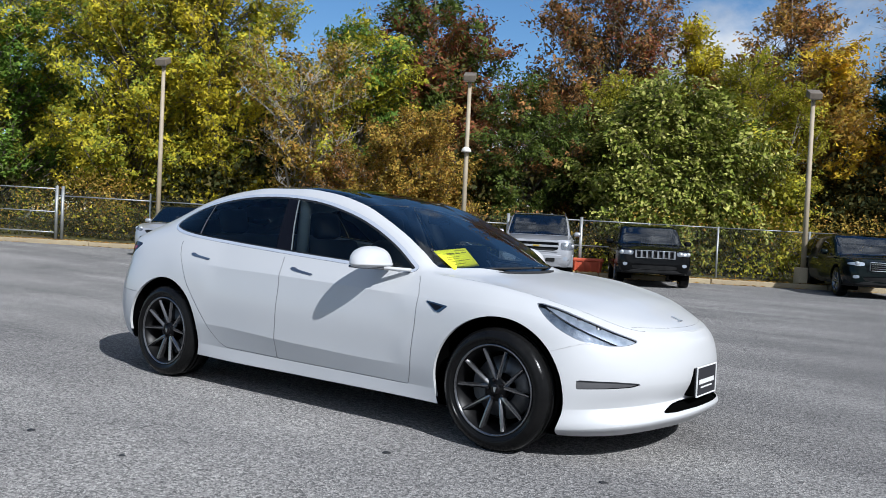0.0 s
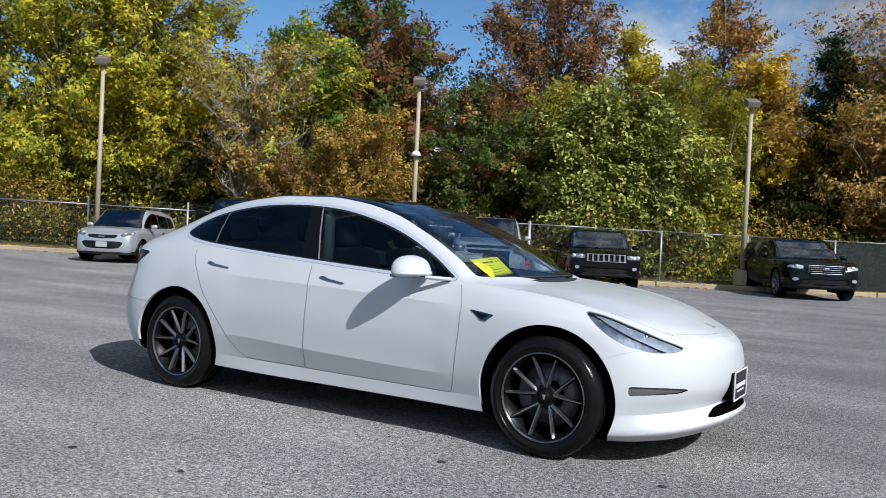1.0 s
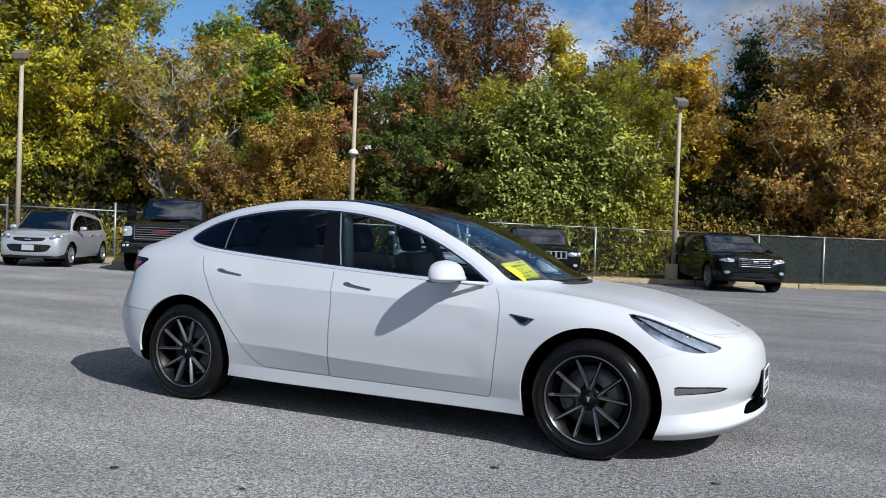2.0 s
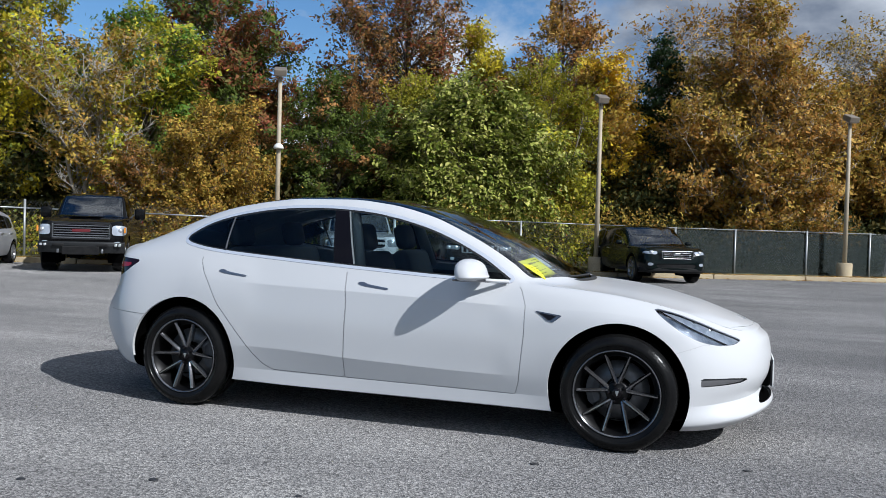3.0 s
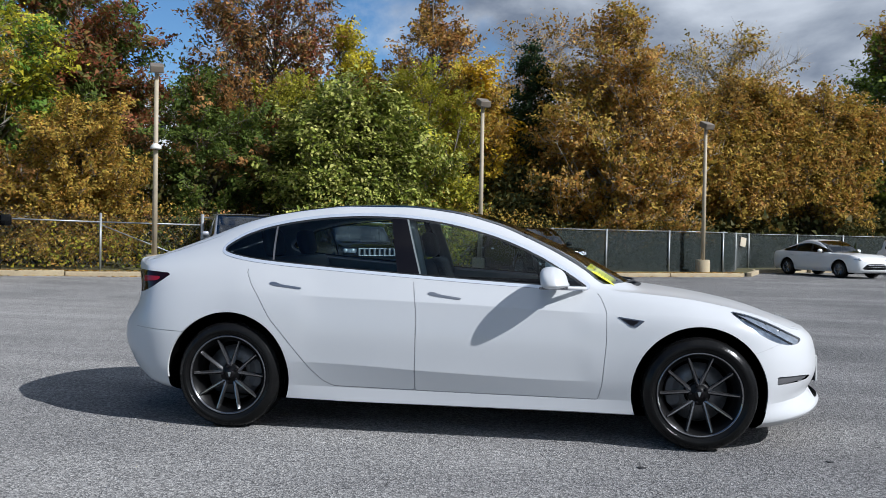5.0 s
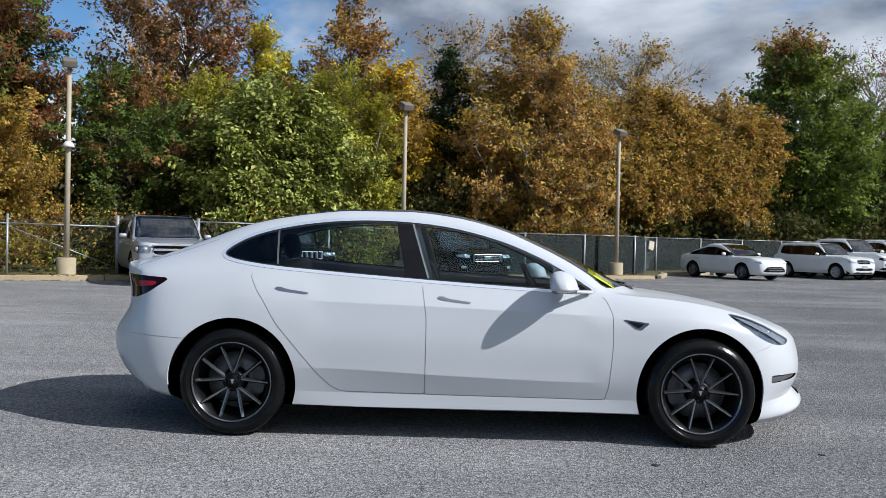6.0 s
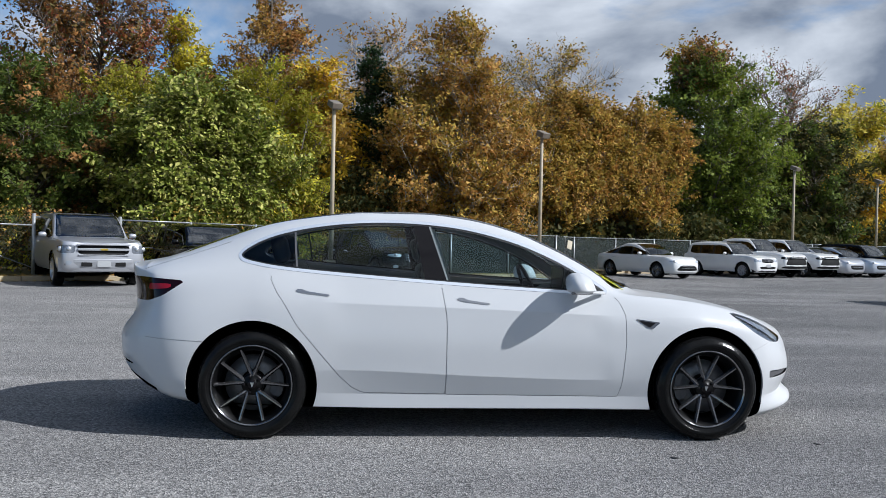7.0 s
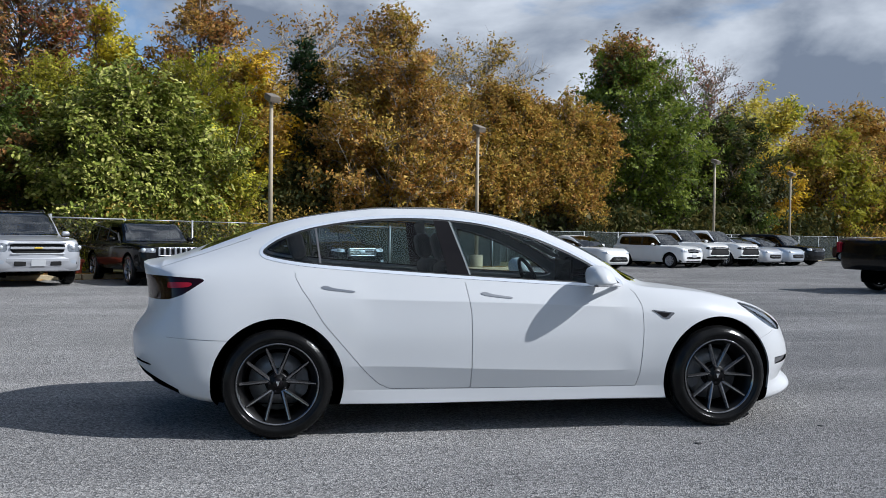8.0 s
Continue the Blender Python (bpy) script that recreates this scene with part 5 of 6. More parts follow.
def tree(seed, x, y, top, wide, low, form, leaf, count, size, label, second=None, share=0.33, bark=BARK, stems=1, limbs=130, twig=0.75, bare=0.0,
         category="tree", name="tree", droop=0.0, lift=0.35, broad=False, flat=0.5, core=0.15):
    """A tree at (x, y): trunk, limbs that reach the outline of its crown, twigs along the limbs, and leaves along the twigs.
    top, wide: the height and width of the crown, which begins low above the ground. bare: the share of limbs with no leaves.
    twig: their length; lift, droop: how far they turn up or hang; second, share: a second kind of leaf on that share of the limbs."""
    rng = np.random.default_rng(seed)
    z0 = float(ground_z(x, y)) + 0.1
    ob = thing(name, label, category, at=Matrix.Translation((x, y, z0)))
    h, R = top - z0, wide / 2
    prof = np.array(FORMS[form], float)
    # tips of the limbs, through the crown, most of them near its outline, which swells and dips
    rel = rng.uniform(0, 1, limbs * 4)
    rel = rel[rng.uniform(0, 1, len(rel)) < np.interp(rel, prof[:, 0], prof[:, 1]) ** 1.2 + 0.08][:limbs]
    limbs = len(rel)
    ang = np.arange(limbs) * 2.39996 + rng.uniform(-0.6, 0.6, limbs)
    swell = np.array([1 + 0.34 * noise.noise((1.3 * math.cos(a) + seed, 1.3 * math.sin(a), 3.2 * r)) for a, r in zip(ang, rel)])
    rad = R * np.interp(rel, prof[:, 0], prof[:, 1]) * np.sqrt(rng.uniform(core, 1.0, limbs)) * swell
    tips = np.stack([rad * np.cos(ang), rad * np.sin(ang), low + (h - low) * rel * (0.97 + 0.06 * (swell - 1))], 1)
    tips[:, 2] = np.minimum(tips[:, 2], h - 0.05)
    tr = max(0.05, h * 0.013)
    stem_paths, stem_tubes = [], []
    ts = np.linspace(0, 1, 8)
    for _ in range(stems):
        lean = rng.normal(size=2) * (0.04 if stems == 1 else 0.09) * h
        foot = rng.normal(size=2) * (0 if stems == 1 else 0.28)
        path = np.stack([foot[0] + lean[0] * ts**1.3, foot[1] + lean[1] * ts**1.3, ts * h * (0.93 if stems == 1 else rng.uniform(0.7, 0.92)) - 0.25 * (1 - ts)], 1)
        path[1:-1, :2] += 0.06 * rng.normal(size=(6, 2))
        stem_tubes.append(tube(path, np.linspace(tr, tr * 0.14, 8) * (1 if stems == 1 else 0.62 if stems < 8 else 0.8), 7))
        stem_paths.append(path)
    link_mesh("trunk", *joined(stem_tubes), bark, ob)
    wood, twigs_a, twigs_b, twig_of = [], [], [], []
    leafy = rng.uniform(size=limbs) >= bare
    for i, tip in enumerate(tips):
        path = stem_paths[i % stems]
        reach = math.hypot(tip[0] - np.interp(tip[2], path[:, 2], path[:, 0]), tip[1] - np.interp(tip[2], path[:, 2], path[:, 1]))
        zi = min(max(low * 0.5 + 0.1, tip[2] - (0.45 + 0.5 * rng.uniform()) * reach - 0.25), path[-1, 2])
        start = np.array([np.interp(zi, path[:, 2], path[:, 0]), np.interp(zi, path[:, 2], path[:, 1]), zi])
        way = tip - start
        span = np.linalg.norm(way) + 1e-6
        bow = np.array((0, 0, 0.10 * span)) + rng.normal(size=3) * 0.05 * span
        us = np.array((0, .3, .62, .85, 1.0))
        curve = start + us[:, None] * way + (4 * us * (1 - us))[:, None] * bow
        curve = behind_fence(curve, x, y, 0.3)
        r0 = tr * 0.34 * (1 - 0.6 * zi / h) * min(1.0, 0.4 + span / 3)
        wood.append(tube(curve, r0 * np.array((1, .75, .48, .28, .12)), 5, False))
        n_tw = 7 + int(3 * span) + (5 if not leafy[i] else 0)
        uu = rng.uniform(0.30, 1.0, n_tw) ** 0.8
        root = np.stack([np.interp(uu, us, curve[:, k]) for k in range(3)], 1)
        d = 0.55 * way / span + rng.normal(size=(n_tw, 3)) * 0.75 + np.array((0, 0, lift if leafy[i] else 0.6))
        d /= np.linalg.norm(d, axis=1, keepdims=True)
        end = root + d * (twig * rng.uniform(0.45, 1.15, (n_tw, 1)))
        end[:, 2] -= droop * twig
        twigs_a.append(root)
        twigs_b.append(end)
        twig_of.append(np.full(n_tw, i))
    link_mesh("branchwork", *joined(wood), bark, ob)
    A, B, which = np.concatenate(twigs_a), np.concatenate(twigs_b), np.concatenate(twig_of)
    B[:, 2] = np.maximum(B[:, 2], 0.2)
    A, B = behind_fence(A, x, y, 0.2), behind_fence(B, x, y, 0.15)
    # twigs: thin three-sided spikes
    n = len(A)
    d = B - A
    side = np.cross(d, (0.3, 0.2, 1.0))
    side /= np.linalg.norm(side, axis=1, keepdims=True) + 1e-9
    other = np.cross(d, side)
    other /= np.linalg.norm(other, axis=1, keepdims=True) + 1e-9
    w = 0.009 + 0.0006 * h
    tv = np.stack([A + side * w, A - side * 0.5 * w + other * 0.87 * w, A - side * 0.5 * w - other * 0.87 * w, B], 1).reshape(-1, 3)
    k = np.arange(n)[:, None] * 4
    quick_mesh("twigwork", tv, np.concatenate([k + np.array([[0, 1, 3]]), k + np.array([[1, 2, 3]]), k + np.array([[2, 0, 3]])]), bark, ob)
    # leaves along the twigs
    ok = leafy[which]
    mass = ok * np.linalg.norm(d, axis=1) * rng.uniform(0.6, 1.4, n)
    pick = np.repeat(np.arange(n), rng.multinomial(count, mass / mass.sum()))
    u = rng.uniform(0.08, 1.08, (len(pick), 1)) ** 0.85
    c = A[pick] + u * (B[pick] - A[pick]) + rng.normal(size=(len(pick), 3)) * (0.085 * twig + 0.5 * size) * np.array((1, 1, 0.7))
    c[:, 2] = np.clip(c[:, 2] - 0.08 * droop * u[:, 0], 0.12, None)
    c = behind_fence(c, x, y, 0.12)
    face = rng.normal(size=(n, 3)) * 0.85 + np.array((0, 0, flat + 0.30))
    mids_ = 0.5 * (A + B) - np.array((0, 0, low + 0.4 * (h - low)))
    face += 0.55 * mids_ / (np.linalg.norm(mids_, axis=1, keepdims=True) + 1e-6)
    face /= np.linalg.norm(face, axis=1, keepdims=True)
    other_kind = (rng.uniform(size=limbs) < (share if second else -1))[which[pick]]
    for sel, mat, nm in ((~other_kind, leaf, "crown"), (other_kind, second, "crown_patch")):
        if sel.any():
            lv, lt = leaves_at(c[sel], np.array((0, 0, low + 0.4 * (h - low))), size, rng, flat, broad=broad, spray=face[pick][sel])
            quick_mesh(nm, lv, lt, LEAF[mat], ob)
    return ob


tree(1, -29.5, 11.5, 12.0, 8.6, 0.8, "dome", "green_gold", 63000, 0.095, "broad green tree turning yellow behind the fence", "fresh_green", 0.6, limbs=190)
tree(2, -23.8, 13.8, 12.4, 8.0, 0.8, "dome", "green_gold", 68500, 0.091, "tall yellow autumn tree with open branches behind the fence", "yellow", 0.38, limbs=200)
tree(22, -19.9, 14.6, 11.4, 5.8, 0.9, "vase", "yellow", 35500, 0.089, "yellow autumn tree with dark branches behind the fence", "green_gold", 0.45, limbs=110, bare=0.08, twig=0.9)
tree(3, -16.5, 15.2, 7.2, 5.0, 1.8, "vase", "russet_olive", 11000, 0.084, "thin many-stemmed tree with few rust leaves", "green_gold", 0.3, PALE_BARK, 8, 90, 0.7, bare=0.22, lift=0.55)
tree(4, -17.0, 18.4, 8.6, 5.0, 1.2, "dome", "green_gold", 27500, 0.095, "yellow-green tree behind the fence", "fresh_green", 0.4, limbs=110)
tree(5, -16.4, 22.0, 10.9, 6.4, 1.6, "dome", "maroon", 66000, 0.106, "large dense maroon and dark green tree", "deep_green", 0.45, limbs=210, twig=0.8)
tree(6, -12.9, 16.8, 4.8, 4.8, 0.3, "bank", "russet_olive", 42000, 0.064, "brown autumn shrub behind the fence", "orange", 0.18, limbs=90, name="shrub", category="shrub", stems=3, twig=0.6)
tree(61, -14.6, 16.2, 3.7, 4.0, 0.3, "bank", "russet_olive", 22000, 0.063, "rusty autumn shrub behind the fence", "rust", 0.35, limbs=80, name="shrub", category="shrub", stems=4, twig=0.6, bark=PALE_BARK)
tree(7, -10.6, 19.6, 6.2, 4.4, 0.4, "dome", "deep_green", 40000, 0.079, "dark green tree with some red leaves", "rust", 0.3, limbs=120, twig=0.6)
tree(8, -10.8, 25.8, 12.1, 6.6, 2.6, "dome", "rust", 35500, 0.100, "tall sparse red-brown tree", "maroon", 0.4, limbs=190, bare=0.12, twig=0.85, core=0.05)
tree(9, -5.8, 20.2, 6.2, 6.6, 0.8, "dome", "green", 60000, 0.088, "bright green tree with broad leaves in layered sprays at the fence", None, limbs=170, twig=0.75, stems=3, droop=0.25, lift=0.0, broad=True, flat=0.9)
tree(10, -8.1, 22.2, 6.9, 5.4, 0.4, "bank", "olive", 40000, 0.068, "feathery olive shrub behind the green tree", "deep_green", 0.25, limbs=100, name="shrub", category="shrub", stems=5, lift=0.8)
tree(11, -3.9, 22.4, 7.0, 4.6, 0.4, "bank", "olive", 40000, 0.068, "feathery olive shrub beside the lamp post", "green_gold", 0.2, limbs=100, name="shrub", category="shrub", stems=5, lift=0.8)
tree(12, -7.7, 27.8, 9.9, 3.4, 2.6, "oval", "yellow", 14000, 0.104, "slim yellow autumn tree", "rust", 0.15, limbs=60)
tree(13, -4.6, 28.4, 11.4, 6.4, 1.6, "cone", "brown_olive", 43000, 0.095, "tall brown autumn tree", "rust", 0.45, limbs=170, bare=0.10, lift=0.6)
tree(14, -2.5, 26.2, 8.1, 4.0, 0.8, "oval", "orange", 27500, 0.095, "orange-yellow autumn tree behind the lamp post", "gold", 0.35, limbs=100)
tree(15, -0.6, 27.3, 8.9, 3.8, 0.5, "spire", "conifer", 40000, 0.084, "dark conifer between autumn trees", None, limbs=150, twig=0.6, droop=0.2, lift=0.0)
tree(16, -0.1, 29.9, 10.2, 4.6, 2.6, "vase", "brown_olive", 5000, 0.091, "half-bare tree behind the conifer", None, 0, PALE_BARK, 3, 90, 0.9, bare=0.5, lift=0.7)
tree(17, 2.5, 26.6, 10.3, 8.4, 1.2, "cone", "brown_olive", 92000, 0.086, "broad brown and olive autumn tree behind the fence", "russet_olive", 0.4, PALE_BARK, 2, 260, 0.8, lift=0.6)
tree(18, 8.0, 31.0, 8.1, 8.0, 2.0, "oval", "russet_olive", 66000, 0.090, "broad brown autumn tree behind the fence", "brown_olive", 0.4, BARK, 3, 200, 0.8, lift=0.7)
tree(181, 11.7, 33.5, 8.0, 7.4, 2.0, "bank", "russet_olive", 64000, 0.090, "brown autumn tree behind the parked cars", "brown_olive", 0.3, BARK, 3, 190, 0.8, lift=0.7)
tree(19, 8.0, 36.6, 11.3, 7.4, 2.4, "vase", "russet_olive", 9000, 0.099, "half-bare tree with curved twigs", None, 0, PALE_BARK, 4, 120, 1.1, bare=0.5, lift=0.6)
tree(20, 18.9, 41.0, 12.4, 10.4, 0.4, "oval", "mid_green", 57000, 0.133, "large green tree with a russet top", "deep_green", 0.25, limbs=220, twig=1.0)
tree(201, 18.4, 41.6, 13.0, 4.2, 10.2, "dome", "rust", 7000, 0.129, "tall slim tree with a russet top", "orange", 0.3, limbs=50, twig=0.9)
tree(21, 24.6, 46.4, 13.4, 8.6, 3.0, "vase", "maroon", 10000, 0.081, "bare dark tree behind the green one", None, 0, BARK, 3, 120, 1.2, bare=0.6, lift=0.6)
tree(23, 35.5, 55.5, 13.6, 9.0, 3.0, "dome", "pale_gold", 18000, 0.182, "pale yellow tree in the distance", "green_gold", 0.4, limbs=110, twig=1.2)
tree(24, 46, 60, 13.4, 13.0, 1.0, "oval", "orange", 23000, 0.228, "orange autumn tree in the distance", "brown_olive", 0.5, limbs=130, twig=1.5)
tree(25, 58, 68, 15.4, 17.0, 1.0, "dome", "brown_olive", 23000, 0.275, "olive autumn tree in the distance", "olive", 0.5, limbs=130, twig=1.6)
tree(26, 31, 47.5, 6.8, 6.4, 0.4, "oval", "gold", 16000, 0.137, "low orange tree behind the lamp posts", "orange", 0.4, limbs=90, twig=0.9)
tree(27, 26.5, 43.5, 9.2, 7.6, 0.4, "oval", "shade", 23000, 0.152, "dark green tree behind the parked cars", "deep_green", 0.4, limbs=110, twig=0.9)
tree(28, 38, 50, 9.0, 10.4, 0.4, "dome", "olive", 20500, 0.182, "olive trees at the end of the fence", "russet_olive", 0.6, limbs=110, twig=1.2)
tree(29, 46, 54, 9.4, 12.0, 0.4, "dome", "brown_olive", 20500, 0.198, "brown and olive trees at the end of the fence", "russet_olive", 0.5, limbs=110, twig=1.3)
tree(30, -36, 9, 11.0, 9.0, 0.6, "dome", "green_gold", 8000, 0.228, "green tree at the end of the fence", "deep_green", 0.4, limbs=80, twig=1.0)
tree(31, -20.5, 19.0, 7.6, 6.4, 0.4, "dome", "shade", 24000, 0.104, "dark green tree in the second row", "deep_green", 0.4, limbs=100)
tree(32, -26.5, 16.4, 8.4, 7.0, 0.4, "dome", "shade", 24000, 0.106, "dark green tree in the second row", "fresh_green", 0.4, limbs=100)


def woods(name, label, u0, u1, v0, v1, h0, h1, count, size, mat, seed):
    """Undergrowth that nobody could count: leaf clumps on thin stems over a strip of the plan."""
    rng = np.random.default_rng(seed)
    n = max(20, int((u1 - u0) * 1.3))
    cu, cv = rng.uniform(u0, u1, n), rng.uniform(v0, v1, n)
    ch = rng.uniform(h0, h1, n)
    which = rng.integers(0, n, count)
    t = rng.uniform(0, 1, count)
    u = cu[which] + rng.normal(size=count) * 0.75
    v = cv[which] + rng.normal(size=count) * 0.5
    v = np.maximum(v + (bend(u) if v1 < 7.6 else 0), 0.62 + bend(u))
    z = ch[which] * np.sqrt(t) + rng.normal(size=count) * 0.15
    x = -1.77 + u * 0.880 - v * 0.475
    y = 19.70 + u * 0.475 + v * 0.880
    z = np.maximum(z, 0.1) + ground_z(x, y) + 0.1
    lv, lt = leaves_at(np.stack([x, y, z], 1), np.array((0.0, 40.0, 0.0)), size * 1.15, rng, 0.4, broad=False)
    ob = quick_mesh(name, lv, lt, LEAF[mat], None)
    tagged(ob, label, "undergrowth", kind="stuff")
    return ob


# undergrowth and ivy take the dark leaf colour that carries painted shade
woods("undergrowth", "tangled undergrowth between the trees, shade put into its leaf colour", -46, 28, 3.2, 7.5, 1.5, 4.2, 78000, 0.10, "shade", 101)
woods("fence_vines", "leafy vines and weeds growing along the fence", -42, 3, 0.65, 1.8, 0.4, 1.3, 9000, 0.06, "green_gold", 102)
woods("ivy", "ivy along the fence, shade put into its leaf colour", -42, 9.5, 0.65, 2.4, 0.5, 1.7, 34000, 0.052, "shade", 106)
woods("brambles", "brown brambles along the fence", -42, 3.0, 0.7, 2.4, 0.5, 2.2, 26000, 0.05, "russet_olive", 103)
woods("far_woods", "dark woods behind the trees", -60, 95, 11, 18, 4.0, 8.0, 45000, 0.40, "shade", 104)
# strip of dark leaves added where the crowns above throw shade
woods("shaded_undergrowth", "weeds behind the screened fence, coloured dark to stand for the shade there", 9, 32, 1.6, 4.2, 0.6, 2.3, 30000, 0.085, "shade", 107)
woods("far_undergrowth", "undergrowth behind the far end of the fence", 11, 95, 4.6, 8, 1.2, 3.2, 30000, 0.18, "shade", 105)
# fallen leaves along the kerb
rng = np.random.default_rng(55)
n_fall = 5000
fu, fv = rng.uniform(-42, 9.5, n_fall), -0.62 + np.abs(rng.normal(size=n_fall)) * 0.45
fx, fy = -1.77 + fu * 0.880 - fv * 0.475, 19.70 + fu * 0.475 + fv * 0.880
fz = ground_z(fx, fy) + np.where(fv > -0.36, 0.125, np.where(fv > -0.54, 0.145, 0.012))
lv, lt = leaves_at(np.stack([fx, fy, fz], 1), np.array((0.0, 0.0, -900.0)), 0.055, rng, 3.0)
fallen = quick_mesh("fallen_leaves", lv, lt, LEAF["brown_olive"], None)
tagged(fallen, "dry brown leaves fallen along the kerb", "leaves", kind="stuff")


# ==== parked vehicles ====
SILVER = material("silver_paint", (0.47, 0.48, 0.51), 0.32, 0.5, base2=(0.51, 0.52, 0.55), scale=2, coat=0.7)
BLACK_PAINT = material("black_paint", (0.003, 0.0032, 0.0035), 0.2, base2=(0.004, 0.0042, 0.0045), scale=2, coat=0.25, spec=0.12)
DARK_TEAL = material("dark_green_black_paint", (0.003, 0.006, 0.006), 0.2, base2=(0.004, 0.008, 0.008), scale=2, coat=0.25, spec=0.12)
PLAIN_WHITE = material("white_paint", (0.74, 0.74, 0.73), 0.3, base2=(0.77, 0.77, 0.76), scale=2, coat=0.7)
PALE_BLUE = material("pale_blue_silver_paint", (0.40, 0.44, 0.50), 0.3, 0.4, base2=(0.44, 0.48, 0.54), scale=2, coat=0.7)
MAROON = material("maroon_paint", (0.05, 0.012, 0.012), 0.3, coat=0.7)
SILVER_LAMP = material("clear_lamp_reflector", (0.62, 0.64, 0.66), 0.22, 0.6)
PARKED_LAMP = material("smoked_parked_lamp", (0.10, 0.11, 0.13), 0.2, 0.4, base2=(0.24, 0.26, 0.29), scale=14, coat=0.6)
PRIVACY = glass("privacy_glass", (0.10, 0.11, 0.11), 0.02, 1.8)
CAR_SCREEN = glass("parked_windscreen", (0.40, 0.46, 0.48), 0.02, 2.7)
BUMPER_GREY = material("grey_steel_bumper", (0.010, 0.011, 0.012), 0.5, 0.2, base2=(0.016, 0.017, 0.018), scale=4)
PLATE = material("grey_plate", (0.40, 0.41, 0.42), 0.5)
BRIGHT_CHROME = material("bright_chrome", (0.56, 0.57, 0.60), 0.28, 0.85)
BADGE_RED = material("red_badge", (0.13, 0.015, 0.02), 0.4)
GOLD = material("gold_badge", (0.60, 0.42, 0.06), 0.35, 0.6)
PLASTIC = material("black_plastic", (0.004, 0.004, 0.0045), 0.6, base2=(0.012, 0.012, 0.012), scale=6, spec=0.25)


def joined_frame(x, half_w, z0, z1):
    """A rectangular surround of four bars across a nose."""
    bm = boxed((x - .04, -half_w, z1 - .025), (x + .02, half_w, z1 + .02), .008)
    box(bm, (x - .04, -half_w, z0 - .02), (x + .02, half_w, z0 + .02), .008)
    for s in (-1, 1):
        box(bm, (x - .06, s * half_w - .025, z0 + .02), (x + .012, s * half_w + .025, z1 - .025), .008)
    return bm


def vehicle(name, label, category, place, turn, paint, L, W, H, wb, front, clear, belt, bonnet_z, nose_z, wx, rfx, rrx, rbx, wheel_r,
            glass_from, pillars, rim=SILVER_RIM, box_like=0.0, lamp=None, grille=None, bars=None, bar_mat=GRILLE_CHROME, intake=None, plate_z=None, cladding=0.0,
            rails=False, bed=None, group="parked vehicles", badge=None, badge_mat=GOLD, fogs=None, lamp_mat=None, ground=None, detail_rows=110, scale=0.94, lip=None, scoop=False, amber=False, narrow=1.0, fall=0.0, tyre_w=.24, slots=()):
    """A parked car. place: the plan position of its front axle's middle; turn: degrees from -y towards +x that its nose points.
    wx, rfx: where the windscreen begins and ends; rrx, rbx: where roof and rear glass end; all lengths from the middle of the wheelbase."""
    nose = Vector((math.sin(radians(turn)), -math.cos(radians(turn)), 0))
    mid = Vector((place[0], place[1], 0)) - nose * (wb / 2 * scale)
    z0 = float(ground_z(mid.x, mid.y)) if ground is None else ground
    ob = thing(name, label, category, group, Matrix.Translation((mid.x, mid.y, z0)) @ Matrix.Rotation(math.atan2(nose.y, nose.x), 4, "Z") @ Matrix.Scale(scale, 4))
    xf, xr, h = wb / 2 + front, wb / 2 + front - L, W / 2
    q = box_like
    xs = [xr, xr + .02, xr + .12, xr + .42, -wb / 2, -wb / 4, 0, wb / 4, wb / 2, xf - .40, xf - .15 + .05 * q, xf - .04 + .02 * q, xf]
    ys = [0, .55 * h, (.88 + .06 * q) * h, .98 * h, h, h, h, h, .995 * h, (.955 + .02 * q) * h, (.82 + .10 * q) * h, .48 * h, 0]
    edge_z = [belt, belt, belt, belt, belt, belt, belt - .01, belt - .03, bonnet_z, bonnet_z - .03, (bonnet_z + 2 * nose_z) / 3, nose_z, nose_z]
    if bed:
        edge_z[:5] = [bed] * 5
        edge_z[5] = (bed + belt) / 2
    spec = ((0, .09, .10, .08), (.13, .035, .02, .02), (.32, .006, .0, .0), (.52, 0, 0, 0), (.70, .006, .015, .01), (.87, .025, .04, .02), (1, .075, .11, .05))
    levels = []
    for share, dy, dxf, dxr in spec:
        row = []
        for k, (x, y, ze) in enumerate(zip(xs, ys, edge_z)):
            near_front, near_rear = max(0, (k - 8) / 4), max(0, (3 - k) / 3)
            row.append((x - dxf * near_front + dxr * near_rear, max(0, y - dy * (1 if y > 0.1 else 0)), clear + share * (ze - clear)))
        levels.append(row)
    ex_r, ex_f = levels[-1][0][0], levels[-1][-1][0]
    top = [(ex_r, edge_z[0])]
    if bed:
        top += [(rbx - .06, bed + .02), (rbx, belt + .02)]
    top += [(rbx + .02, belt + .05)] if not bed and rbx > ex_r + .1 else []
    top += [(rrx - .08, H - .10 - fall), (rrx + .1, H - .035 - fall), ((rrx + rfx) / 2, H - fall * .35), (rfx, H - .045), ((rfx + wx) / 2, (H + bonnet_z) / 2 + .05), (wx, bonnet_z + .045),
            (wx + .06, bonnet_z + .04), ((wx + ex_f) / 2 + .1, bonnet_z + .02), (ex_f - .15, (bonnet_z + 2 * nose_z) / 3 + .03), (ex_f, nose_z)]
    top.sort()
    rail = [(ex_r, h * .7, edge_z[0])]
    if bed:
        rail += [(rbx - .06, h * .8, bed + .01), (rbx + .03, h * .80, belt + .03)]
